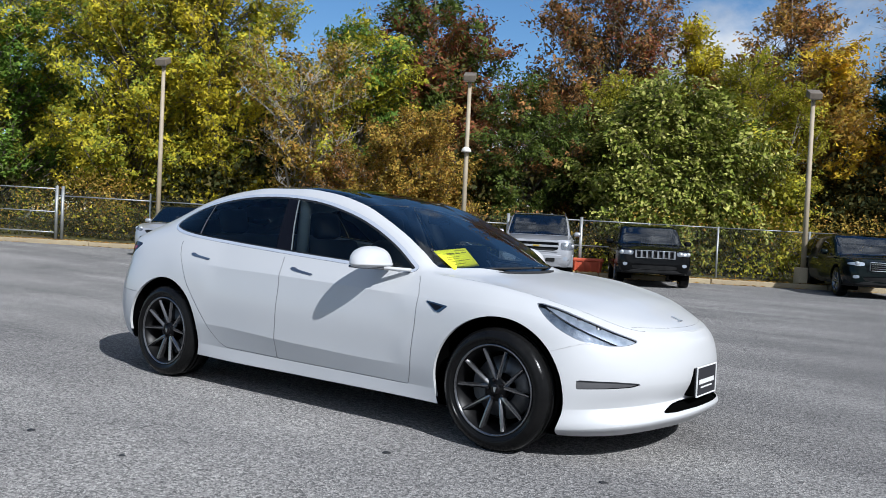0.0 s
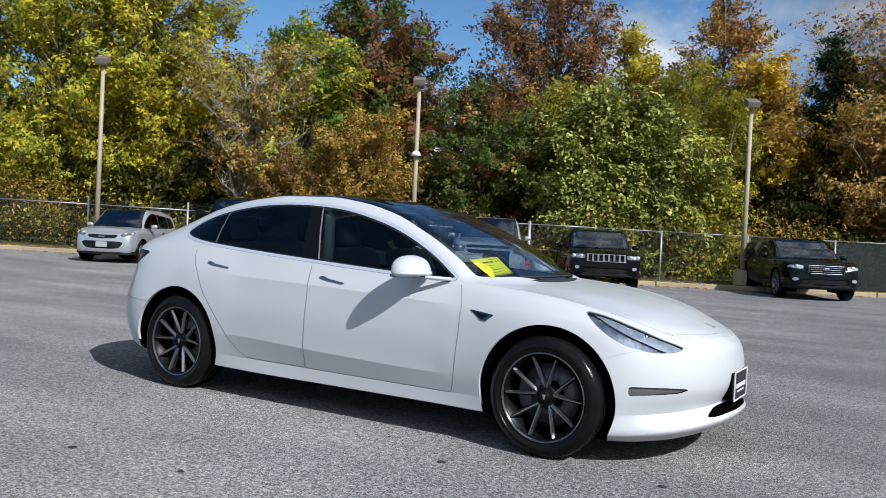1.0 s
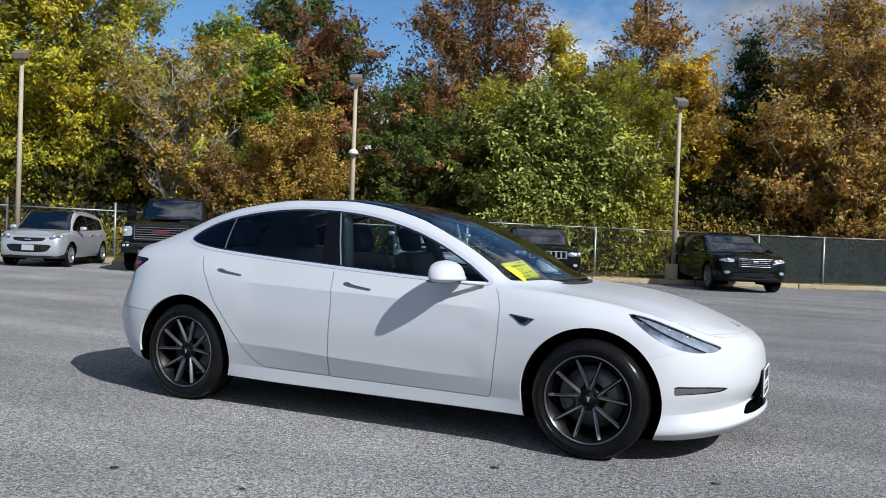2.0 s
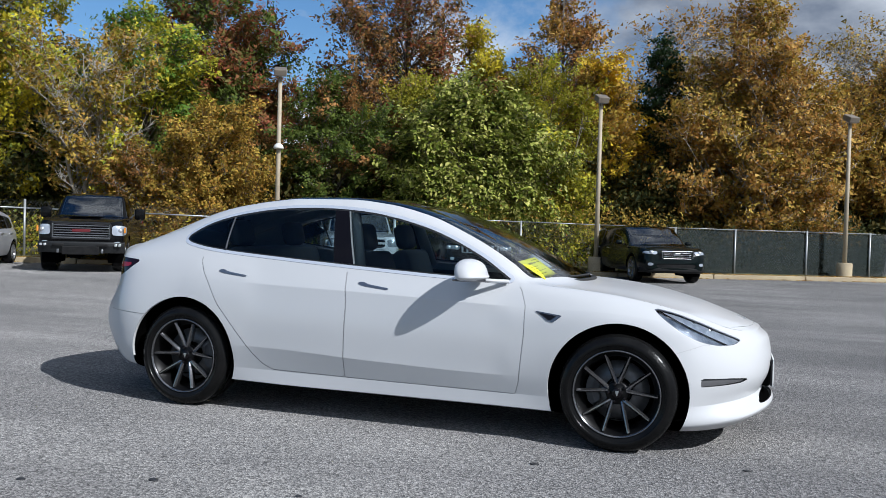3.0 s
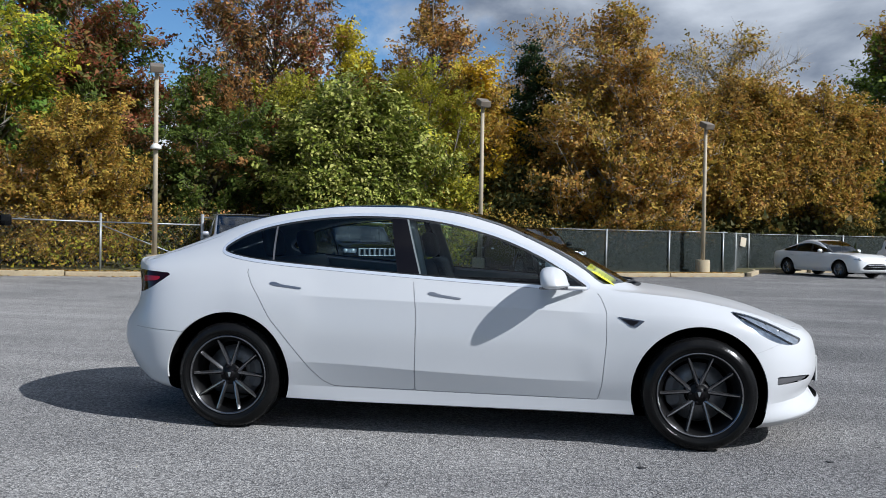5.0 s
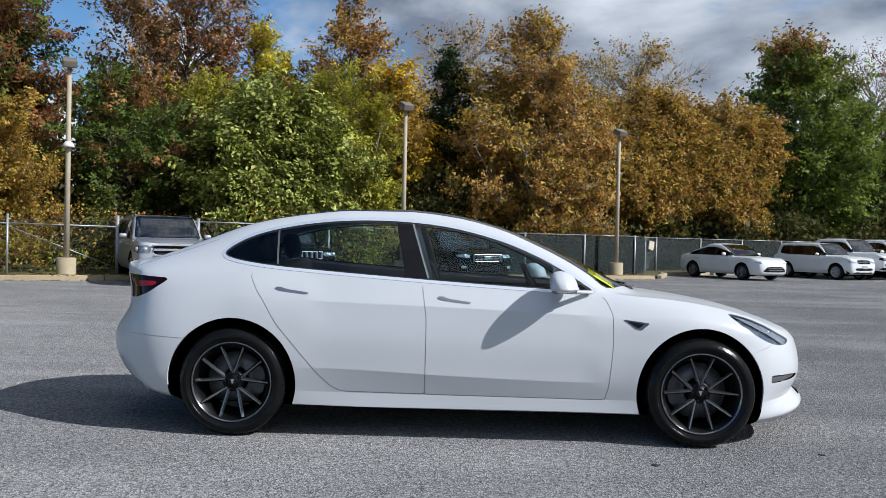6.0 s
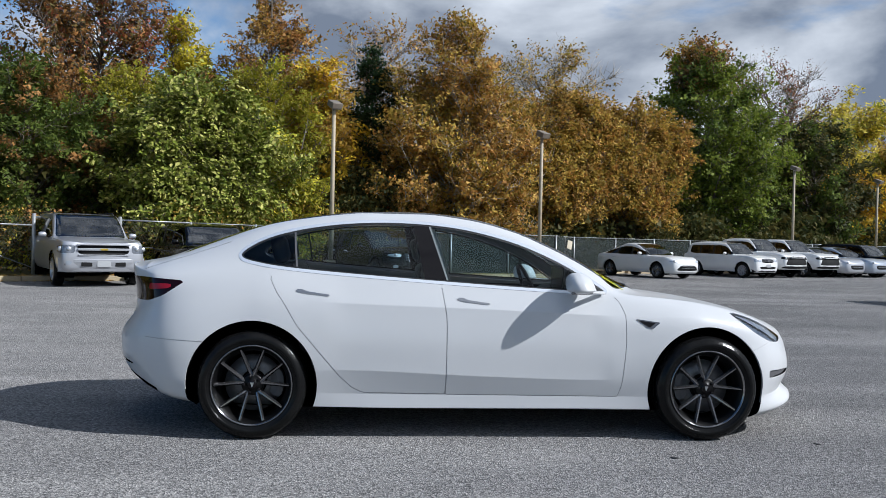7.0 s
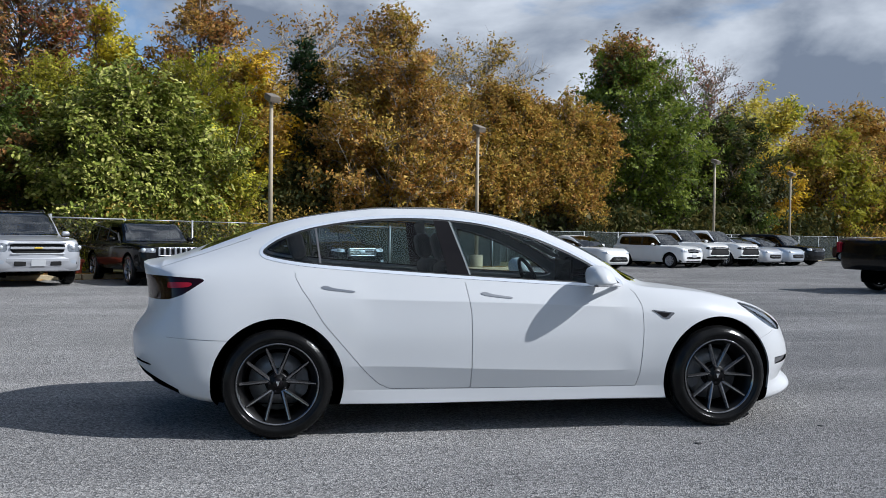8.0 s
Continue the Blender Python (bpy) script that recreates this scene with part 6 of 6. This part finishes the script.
    rail += [(rrx - .10, h * .78, H - .17 - fall), (rrx + .12, h * .76, H - .085 - fall), ((rrx + rfx) / 2, h * .76, H - .055 - fall * .35), (rfx, h * .76, H - .09),
             ((rfx + wx) / 2 - .05, h * .81, (H + bonnet_z) / 2), (wx - .12, h * .87, bonnet_z + .02), (wx + .2, h * .8, bonnet_z + .015), (ex_f - .2, h * .6, nose_z + .05), (ex_f, h * .2, nose_z)]
    rail.sort()
    rail = [(x, y * narrow if z > belt else y, z) for x, y, z in rail]
    whole = bodywork(levels, top, rail, detail_rows, 4)
    shell_ = whole
    arch = wheel_r + 0.065
    for cx in (wb / 2, -wb / 2):
        V = shell_[0]
        _, shell_ = split(shell_, np.maximum(np.hypot(V[:, 0] - cx, V[:, 2] - wheel_r) - arch, h * 0.55 - V[:, 1]))

    def front_cut(p, poly, back=0.6, lift=0.0):
        V = p[0]
        return split(p, np.maximum(outline_distance(V[:, [1, 2]], poly), (xf - back) - V[:, 0]))

    panes = []
    top_z = H - .155
    gx0, gx1 = glass_from
    poly = rounded([(gx0, belt + .03), (gx1, belt + .0), (gx1 - .06, belt + .10), (rfx + .10, top_z - .06), (rfx - .25, top_z), (rrx + .15, top_z - .01 - fall * 1.1), (gx0 + .10, top_z - .06 - fall * 1.3 if rbx > rrx - .5 else belt + .10)], cut=0.15)
    win, shell_ = split(shell_, on_side(shell_, outline_distance(xz(shell_), poly), 5.9, 8.25))
    for px in pillars:
        pillar_, win = split(win, np.abs(xz(win)[:, 0] - px - 0.12 * (xz(win)[:, 1] - belt)) - 0.045)
        panes.append(("pillar", pillar_, SEAL))
    cuts = sorted(pillars) + [99]
    rest_ = win
    for k, px in enumerate(cuts):
        pane, rest_ = split(rest_, xz(rest_)[:, 0] - px - 0.12 * (xz(rest_)[:, 1] - belt))
        panes.append(("window", pane, PRIVACY))
    V = shell_[0]
    screen_f = np.maximum(np.maximum(V[:, 0] - (wx - .02 - .16 * (V[:, 1] / h) ** 2), rfx - V[:, 0]), (8.12 - V[:, 3]) * .1)
    screen_, shell_ = split(shell_, screen_f)
    fronts = []
    for poly, mat, nm, lift, tag in ((lamp, lamp_mat or LAMP_IN, "headlight", 0.004, "headlight"), (grille, PLASTIC, "grille", -0.02, "dark grille"),
                                     (intake, PLASTIC, "bumper_intake", -0.02, "dark bumper opening"), (fogs, LAMP_IN, "fog_lamp", 0.002, "fog lamp")):
        if poly:
            piece_, shell_ = front_cut(shell_, rounded(poly, cut=0.14))
            fronts.append((nm, piece_, mat, lift, tag))
    if cladding:
        low_, shell_ = split(shell_, shell_[0][:, 2] - cladding)
        shell("cladding", both(low_, mirrored(low_)), PLASTIC, ob, "black lower cladding")
    shell("body", both(shell_, mirrored(shell_)), paint, ob)
    shell("windscreen", both(screen_, mirrored(screen_)), CAR_SCREEN, ob)
    for nm, piece_, mat, lift, tag in fronts:
        if nm in ("headlight", "fog_lamp"):
            for q_ in (piece_, mirrored(piece_)):
                unit = shell(nm, q_, PARKED_LAMP if mat is SILVER_LAMP else mat, ob, tag, lift)
                if nm == "headlight" and len(q_[1]):
                    c = q_[0][:, :3].mean(0)
                    v_, f_ = lathe([(0.0, 0.03), (.035, .03), (.06, 0.0), (.062, -.04)], 14)
                    ext = (q_[0][:, 1].max() - q_[0][:, 1].min()) / 4
                    for o in ((-1, 1) if mat is SILVER_LAMP else (0,)):
                        bulb = link_mesh("reflector", v_, f_, SILVER_LAMP, unit, "bright round reflector")
                        near = q_[0][np.argmin(np.hypot(q_[0][:, 1] - c[1] - o * ext, q_[0][:, 2] - c[2]))]
                        bulb.matrix_local = pose(near[0] - .012, c[1] + o * ext, c[2], 0, 0, -90)
                    if amber:
                        part("amber_lens", boxed((near[0] - .06, c[1] + (.09 if c[1] > 0 else -.13), c[2] - .06), (near[0] + .015, c[1] + (.13 if c[1] > 0 else -.09), c[2] + .08), .01), AMBER, unit)
        else:
            shell(nm, both(piece_, mirrored(piece_)), mat, ob, tag, lift)
    for nm, piece_, mat in panes:
        shell(nm, piece_, mat, ob)
        shell(nm, mirrored(piece_), mat, ob)
    pan_ = floor_pan(whole)
    link_mesh("underbody", *joined([pan_, flip_y(pan_)]), UNDER, ob, smooth=False)
    for cx in (wb / 2, -wb / 2):
        for side in (-1, 1):
            well = wheel_well(cx, wheel_r, arch + .01, h * .55, h * .93, 14)
            link_mesh("wheel_well", *(well if side > 0 else flip_y(well)), UNDER, ob, smooth=False)
            wheel(ob, cx, side * (h - .015 - tyre_w / 2), wheel_r, tyre_w, wheel_r * .68, 10, rim, side, False)
    # dark cabin: seats and dashboard
    seat_z = belt - .30
    for y in (-.38, .38):
        part("seat_back", boxed((-.12, y - .24, seat_z - .2), (.02, y + .24, seat_z + .52), .05), CABIN, ob)
    part("dashboard", boxed((wx - .55, -h * .8, belt - .25), (wx - .12, h * .8, belt - .02), .04), CABIN, ob)
    part("cabin_floor", boxed((xr + .3, -h * .8, clear + .1), (wx - .1, h * .8, clear + .16)), CABIN, ob)
    for side in (-1, 1):
        # towing mirrors on the lifted truck are tall and boxy
        if scoop:
            bm = boxed((-.06, -.13, -.12), (.07, .13, .17), .04, Matrix.Translation((wx - .52, side * (h + .15), belt + .10)))
        else:
            bm = boxed((-.05, -.10, -.065), (.07, .10, .065), .055, Matrix.Translation((wx - .52, side * (h + .08), belt + .07)))
        hm = part("mirror", bm, paint, ob, "door mirror", True)
        part("mirror_arm", boxed((wx - .55, side * (h - .10) - .05, belt - .01), (wx - .48, side * (h - .10) + .12 * 0.5, belt + .04), .01), SEAL, hm)
        for hx in pillars[-1:] + pillars[-2:-1]:
            part("door_handle", boxed((hx - .12 + .06 - .10, side * h - .02, belt - .13), (hx + .10 - .10, side * h + .02, belt - .10), .008), CHROME if paint is not BLACK_PAINT else paint, ob)
    for (y0, z0_, y1, z1) in bars or ():
        bm = boxed((xf - .06, y0, z0_), (xf + .012, y1, z1), .006)
        part("grille_bar", bm, bar_mat, ob)
    if lip:
        # bumper that stands proud of the nose
        z1, z0_, out = lip
        vs_, fs_ = [], []
        ang_ = np.linspace(-1, 1, 25)
        for i, a in enumerate(ang_):
            y = a * h * .97
            x = xf - .04 - (.10 - .05 * q) * abs(a) ** 2 - .30 * (1 - .5 * q) * abs(a) ** 6 + out
            vs_ += [(x - .10, y, z1), (x - .02, y, z1 - .01), (x, y, z1 - .04), (x, y, z1 - .10), (x - .05, y, z0_ + .02), (x - .12, y, z0_)]
            if i:
                fs_ += [(6 * i - 6 + j, 6 * i + j, 6 * i + j + 1, 6 * i - 5 + j) for j in range(5)]
        link_mesh("bumper_lip", vs_, fs_, PLASTIC if z1 - z0_ < .22 else BUMPER_GREY if scoop else paint, ob, smooth=False)
        for y0, z0_s, y1, z1_s in slots:
            a = .5 * (y0 + y1) / (h * .97)
            x = xf - .04 - (.10 - .05 * q) * abs(a) ** 2 - .30 * (1 - .5 * q) * abs(a) ** 6 + out
            part("bumper_slot", boxed((x - .10, y0, z0_s), (x + .004, y1, z1_s), .012), PLASTIC, ob, "dark bumper opening")
    if scoop:
        # steel bumper with a winch plate, light pods and shackles
        part("winch_plate", boxed((xf + .04, -.42, z0_ - .04), (xf + .10, .42, z0_ + .17), .02), PLASTIC, ob, "black winch plate")
        for side in (-1, 1):
            part("shackle", boxed((xf + .09, side * .5 - .025, z0_ + .0), (xf + .15, side * .5 + .025, z0_ + .10), .015), GRILLE_CHROME, ob)
            part("bumper_slot", boxed((xf + .05, side * .50 - .13, z1 - .12), (xf + .10, side * .50 + .13, z1 - .05), .015), PLASTIC, ob, "black bumper slot")
            for k in range(2):
                part("light_pod", boxed((xf + .0, side * (.80 + .09 * k) - .03, z1 - .11), (xf + .075, side * (.80 + .09 * k) + .03, z1 - .05), .012), SILVER_LAMP, ob, "small square light pod")
        part("grille_frame", joined_frame(xf, .66, .83, 1.215), BUMPER_GREY, ob, "grey grille surround")
        part("bonnet_scoop", boxed((xf - 1.25, -.36, bonnet_z + .02), (xf - .55, .36, bonnet_z + .05), .02), paint, ob)
    for side in (-1, 1) if bed else ():
        part("tail_light", boxed((xr - .012, side * h * .90 - .055, belt - .34), (xr + .16, side * h * .90 + .055, belt - .06), .02), RED, ob, "red tail light")
    if badge:
        y0, z0_, y1, z1 = badge
        part("badge", boxed((xf - .02, y0, z0_), (xf + .022, y1, z1), .008), badge_mat, ob, "plain badge shape")
    if plate_z:
        part("number_plate", boxed((xf - .03, -.155, plate_z - .075), (xf + .02, .155, plate_z + .075), .006), PLATE, ob, "blank grey number plate")
    if rails:
        for side in (-1, 1):
            y = side * h * .72
            tube_mesh("roof_rail", [(rrx + .1, y, H - .06), (rrx + .2, y, H + .01), (rfx - .35, y, H + .01), (rfx - .2, y, H - .06)], .018, SEAL, ob, 6)
    return ob


# silver full-size SUV
vehicle("suv", "silver full-size SUV parked nose-out by the fence", "car", (-7.0, 14.3), 28, SILVER, 5.6, 2.01, 1.81, 3.3, 1.0, .36, 1.16, 1.14, 1.04,
        1.26, .36, -2.45, -2.75, .40, (-2.35, 1.0), [-1.55, -.55], box_like=.9,
        lamp=[(.64, 1.01), (.97, 1.0), (.98, .81), (.64, .81)], lamp_mat=SILVER_LAMP, grille=[(-.6, 1.01), (.60, 1.01), (.56, .77), (-.6, .77)],
        bars=[(-.58, .875, .58, .93), (-.60, 1.0, .60, 1.03), (-.57, .755, .57, .78)], badge=(-.085, .880, .085, .925), bar_mat=SILVER, slots=[(-.50, .50, -.26, .60), (.26, .50, .50, .60), (-.86, .52, -.72, .60), (.72, .52, .86, .60)],
        plate_z=.56, fogs=[(.70, .63), (.84, .63), (.84, .54), (.70, .54)], rails=True, lip=(.70, .36, .055))
# black mid-size SUV with a slotted grille
vehicle("suv", "black mid-size SUV with a chrome slotted grille parked nose-out", "car", (-4.13, 14.85), 28, BLACK_PAINT, 4.82, 1.94, 1.65, 2.915, .90, .36, 1.08, 1.06, .95,
        1.02, .30, -2.05, -2.30, .385, (-2.0, .85), [-1.35, -.45], box_like=.8,
        lamp=[(.54, .95), (.88, .94), (.92, .85), (.54, .83)], lamp_mat=SILVER_LAMP, grille=[(-.5, .955), (.50, .955), (.48, .775), (-.5, .775)],
        bars=[(-.505 + .1379 * k, .78, -.460 + .1379 * k, .95) for k in range(8)] + [(-.505, .948, .505, .962), (-.505, .762, .505, .776)], bar_mat=BRIGHT_CHROME, lip=(.50, .36, .03),
        intake=[(-.5, .60), (.6, .60), (.55, .48), (-.5, .48)], fogs=[(.68, .64), (.80, .64), (.80, .56), (.68, .56)], scale=.91, rim=RIM)
# black crossover
vehicle("suv", "black rounded crossover SUV with a wide chrome grille", "car", (.33, 17.72), 27, DARK_TEAL, 4.99, 1.96, 1.64, 2.9, .95, .30, 1.04, 1.00, .86,
        1.20, .15, -1.95, -2.50, .375, (-2.15, .95), [-1.3, -.42], box_like=.15,
        lamp=[(.52, .90), (.86, .89), (.90, .83), (.56, .80)], lamp_mat=LAMP_IN, grille=[(-.5, .90), (.45, .90), (.40, .70), (-.5, .70)],
        bars=[(-.40, z, .40, z + .009) for z in (.75, .80, .85)] + [(-.45, .895, .45, .91), (-.40, .695, .40, .708), (-.45, .71, -.435, .90), (.435, .71, .45, .90), (-.07, .79, .07, .85)], lip=(.46, .30, .03), fall=.07,
        intake=[(-.5, .56), (.6, .56), (.55, .44), (-.5, .44)], fogs=[(.66, .58), (.80, .58), (.80, .50), (.66, .50)], rim=RIM)
# dark lifted pickup
vehicle("pickup_truck", "dark lifted pickup truck with a chrome-barred grille", "truck", (-12.13, 10.28), 34, BLACK_PAINT, 6.0, 2.05, 2.02, 3.9, .98, .52, 1.35, 1.34, 1.20,
        1.22, .55, -.95, -1.10, .43, (-.95, 1.05), [-.05], box_like=1.0, bed=1.36,
        lamp=[(.70, 1.17), (1.0, 1.16), (1.0, .92), (.70, .92)], lamp_mat=LAMP_IN, grille=[(-.7, 1.22), (.66, 1.22), (.62, .84), (-.7, .84)],
        bars=[(-.62, z, .62, z + .020) for z in (.90, .96, 1.02, 1.08, 1.14)] + [(-.66, 1.185, .66, 1.22), (-.66, .84, .66, .868), (-.66, .868, -.63, 1.185), (.63, .868, .66, 1.185)], bar_mat=GRILLE_CHROME, lip=(.76, .48, .12), scoop=True, amber=True, tyre_w=.36, scale=.91, narrow=.93, badge=(-.21, .995, .21, 1.065), badge_mat=BADGE_RED,
        intake=[(-.6, .72), (.7, .72), (.7, .62), (-.6, .62)], rim=RIM, fogs=[(.74, .77), (.90, .77), (.90, .72), (.74, .72)])
# small silver hatchback
vehicle("hatchback", "silver compact electric hatchback parked by the fence", "car", (-14.78, 8.85), 29, SILVER, 3.98, 1.765, 1.60, 2.6, .78, .24, .98, .96, .80,
        1.22, .38, -1.55, -1.80, .32, (-1.5, 1.0), [-.95, -.18], box_like=.25,
        lamp=[(.48, .80), (.80, .90), (.82, .82), (.54, .73)], lamp_mat=SILVER_LAMP, grille=[(-.5, .77), (.46, .80), (.36, .69), (-.5, .68)],
        intake=[(-.5, .61), (.62, .61), (.46, .40), (-.5, .40)], plate_z=.52, badge=(-.08, .72, .08, .755), badge_mat=CHROME, scale=.87, lip=(.34, .24, .02), narrow=.92, fall=.11)
# white sedan and white compact SUV
vehicle("sedan", "white compact saloon with dark wheels parked nose-out", "car", (10.97, 25.5), 28, PLAIN_WHITE, 4.63, 1.78, 1.45, 2.7, .95, .22, .94, .90, .74,
        1.0, .02, -.78, -1.95, .32, (-1.75, .85), [-.95, -.12], rim=RIM,
        lamp=[(.45, .72), (.78, .76), (.82, .70), (.5, .66)], grille=[(-.5, .56), (.42, .56), (.66, .34), (-.5, .34)], bars=[(-.4, z, .4, z + .012) for z in (.42, .50)], scale=.92)
vehicle("suv", "white boxy compact SUV parked nose-out", "car", (15.35, 27.75), 28, PLAIN_WHITE, 4.54, 1.84, 1.69, 2.755, .82, .28, 1.08, 1.06, .92,
        .95, .25, -1.85, -2.1, .36, (-1.85, .8), [-1.2, -.4], box_like=.8,
        lamp=[(.50, .92), (.84, .92), (.86, .78), (.52, .78)], grille=[(-.5, .93), (.45, .93), (.42, .74), (-.5, .74)],
        bars=[(-.42, .81, .42, .85), (-.42, .88, .42, .91), (-.09, .78, .09, .92)], intake=[(-.5, .56), (.6, .56), (.55, .44), (-.5, .44)], plate_z=.6, scale=.86, lip=(.42, .28, .02))
for p in ((17.0, 28.75), (19.15, 29.9)):
    vehicle("pickup_truck", "white mid-size pickup truck with a black grille", "truck", p, 28, PLAIN_WHITE, 5.4, 1.89, 1.82, 3.26, .92, .40, 1.18, 1.16, 1.0,
            1.1, .4, -1.05, -1.2, .39, (-.95, .95), [-.1], box_like=.8, bed=1.18, rim=RIM,
            lamp=[(.58, .98), (.88, .99), (.90, .87), (.6, .86)], lamp_mat=PLASTIC, grille=[(-.6, 1.0), (.60, 1.0), (.80, .62), (.60, .60), (-.6, .60)],
            bars=[(-.5, .93, .5, .96), (-.35, .55, .35, .58)], bar_mat=PLAIN_WHITE, intake=[(-.6, .56), (.86, .56), (.86, .44), (-.6, .44)], scale=.91)
for p, mat, lab in (((20.8, 30.65), SILVER, "silver saloon with a low bonnet parked nose-out"), ((22.6, 31.6), PALE_BLUE, "pale blue saloon parked nose-out")):
    vehicle("sedan", lab, "car", p, 28, mat, 4.8, 1.84, 1.45, 2.8, .95, .22, .95, .91, .75, 1.0, .02, -.8, -2.0, .33, (-1.75, .85), [-.95, -.12],
            lamp=[(.48, .74), (.80, .78), (.84, .70), (.5, .66)], grille=[(-.5, .60), (.55, .60), (.5, .40), (-.5, .40)], bars=[(-.45, .5, .45, .515)])
vehicle("suv", "black crossover SUV at the end of the row", "car", (24.3, 32.5), 28, BLACK_PAINT, 4.8, 1.9, 1.66, 2.85, .92, .28, 1.03, 1.01, .88, 1.05, .2, -1.9, -2.3, .36, (-2.0, .85), [-1.25, -.4],
        box_like=.5, lamp=[(.55, .90), (.84, .90), (.86, .80), (.6, .78)], grille=[(-.5, .90), (.45, .90), (.42, .70), (-.5, .70)], bars=[(-.42, z, .42, z + .02) for z in (.74, .80, .86)])
vehicle("hatchback", "small maroon car far along the fence", "car", (34.0, 38.5), 28, MAROON, 4.2, 1.76, 1.5, 2.6, .8, .24, .95, .92, .76, 1.1, .1, -1.5, -1.8, .32, (-1.5, .95), [-.9, -.15],
        lamp=[(.5, .78), (.78, .82), (.8, .74), (.55, .70)])
# black pickup seen from behind, driving lane side
vehicle("pickup_truck", "black pickup truck with red tail lights standing on the lot", "truck", (16.95, 12.6), 96, BLACK_PAINT, 5.9, 2.03, 1.98, 3.65, .98, .58, 1.36, 1.34, 1.18,
        1.2, .5, -.9, -1.05, .42, (-.9, 1.0), [-.05], box_like=1.0, bed=1.34, rim=RIM)

# red-brown tub between the SUVs and a pale board on the fence
TUB = material("red_brown_plastic", (0.46, 0.075, 0.035), 0.5, base2=(0.54, 0.10, 0.045), scale=5, bump=0.2, bump_scale=30)
tub = thing("tub", "red-brown plastic tub standing by the fence", "tub", at=Matrix.Translation((-6.9, 17.0, float(ground_z(-6.9, 17.0)))) @ Matrix.Rotation(POST_TURN, 4, "Z"))
bm = boxed((-.42, -.28, 0), (.42, .28, .46), .04)
for v in bm.verts:
    if v.co.z < .2:
        v.co.x, v.co.y = v.co.x * .9, v.co.y * .9
part("tub_body", bm, TUB, tub, smooth=True)
part("rim_band", boxed((-.45, -.31, .42), (.45, .31, .50), .02), TUB, tub)
for k in range(4):
    part("rib", boxed((-.36 + .22 * k, -.305, .06), (-.31 + .22 * k, -.25, .42), .01), TUB, tub)
BOARD = material("pale_board", (0.55, 0.48, 0.36), 0.8, base2=(0.62, 0.55, 0.42), scale=4)
p = fence_xy(12.75, FENCE_V + bend(12.75) - .12)
board = part("notice_board", boxed((-.16, -.012, 0), (.16, .012, .36), .006), BOARD, None, "small pale board fixed to the fence")
board.matrix_world = Matrix.Translation((p.x, p.y, 1.0)) @ Matrix.Rotation(POST_TURN + .2, 4, "Z") @ Matrix.Rotation(radians(12), 4, "Y")
tagged(board, category="board")

# white building far behind the trees
WALL = material("white_render", (0.70, 0.71, 0.72), 0.8, base2=(0.62, 0.63, 0.65), scale=0.5)
PANE = material("dark_pane", (0.03, 0.04, 0.05), 0.15)
house = thing("office_building", "white flat-roofed building far behind the trees", "building", at=Matrix.Translation((-43.5, 66.5, 0)) @ Matrix.Rotation(radians(28), 4, "Z"))
wall_part = part("wall", boxed((-9, -5, 0), (9, 5, 12.0), .05), WALL, house)
part("roof", boxed((-9.3, -5.3, 12.004), (9.3, 5.3, 12.5), .05), WALL, house)
for row in range(4):
    for k in range(8):
        w = part("window", boxed((-8.3 + 2.1 * k, -5.06, 1.2 + 2.8 * row), (-6.9 + 2.1 * k, -4.98, 2.8 + 2.8 * row), .02), PANE, house)
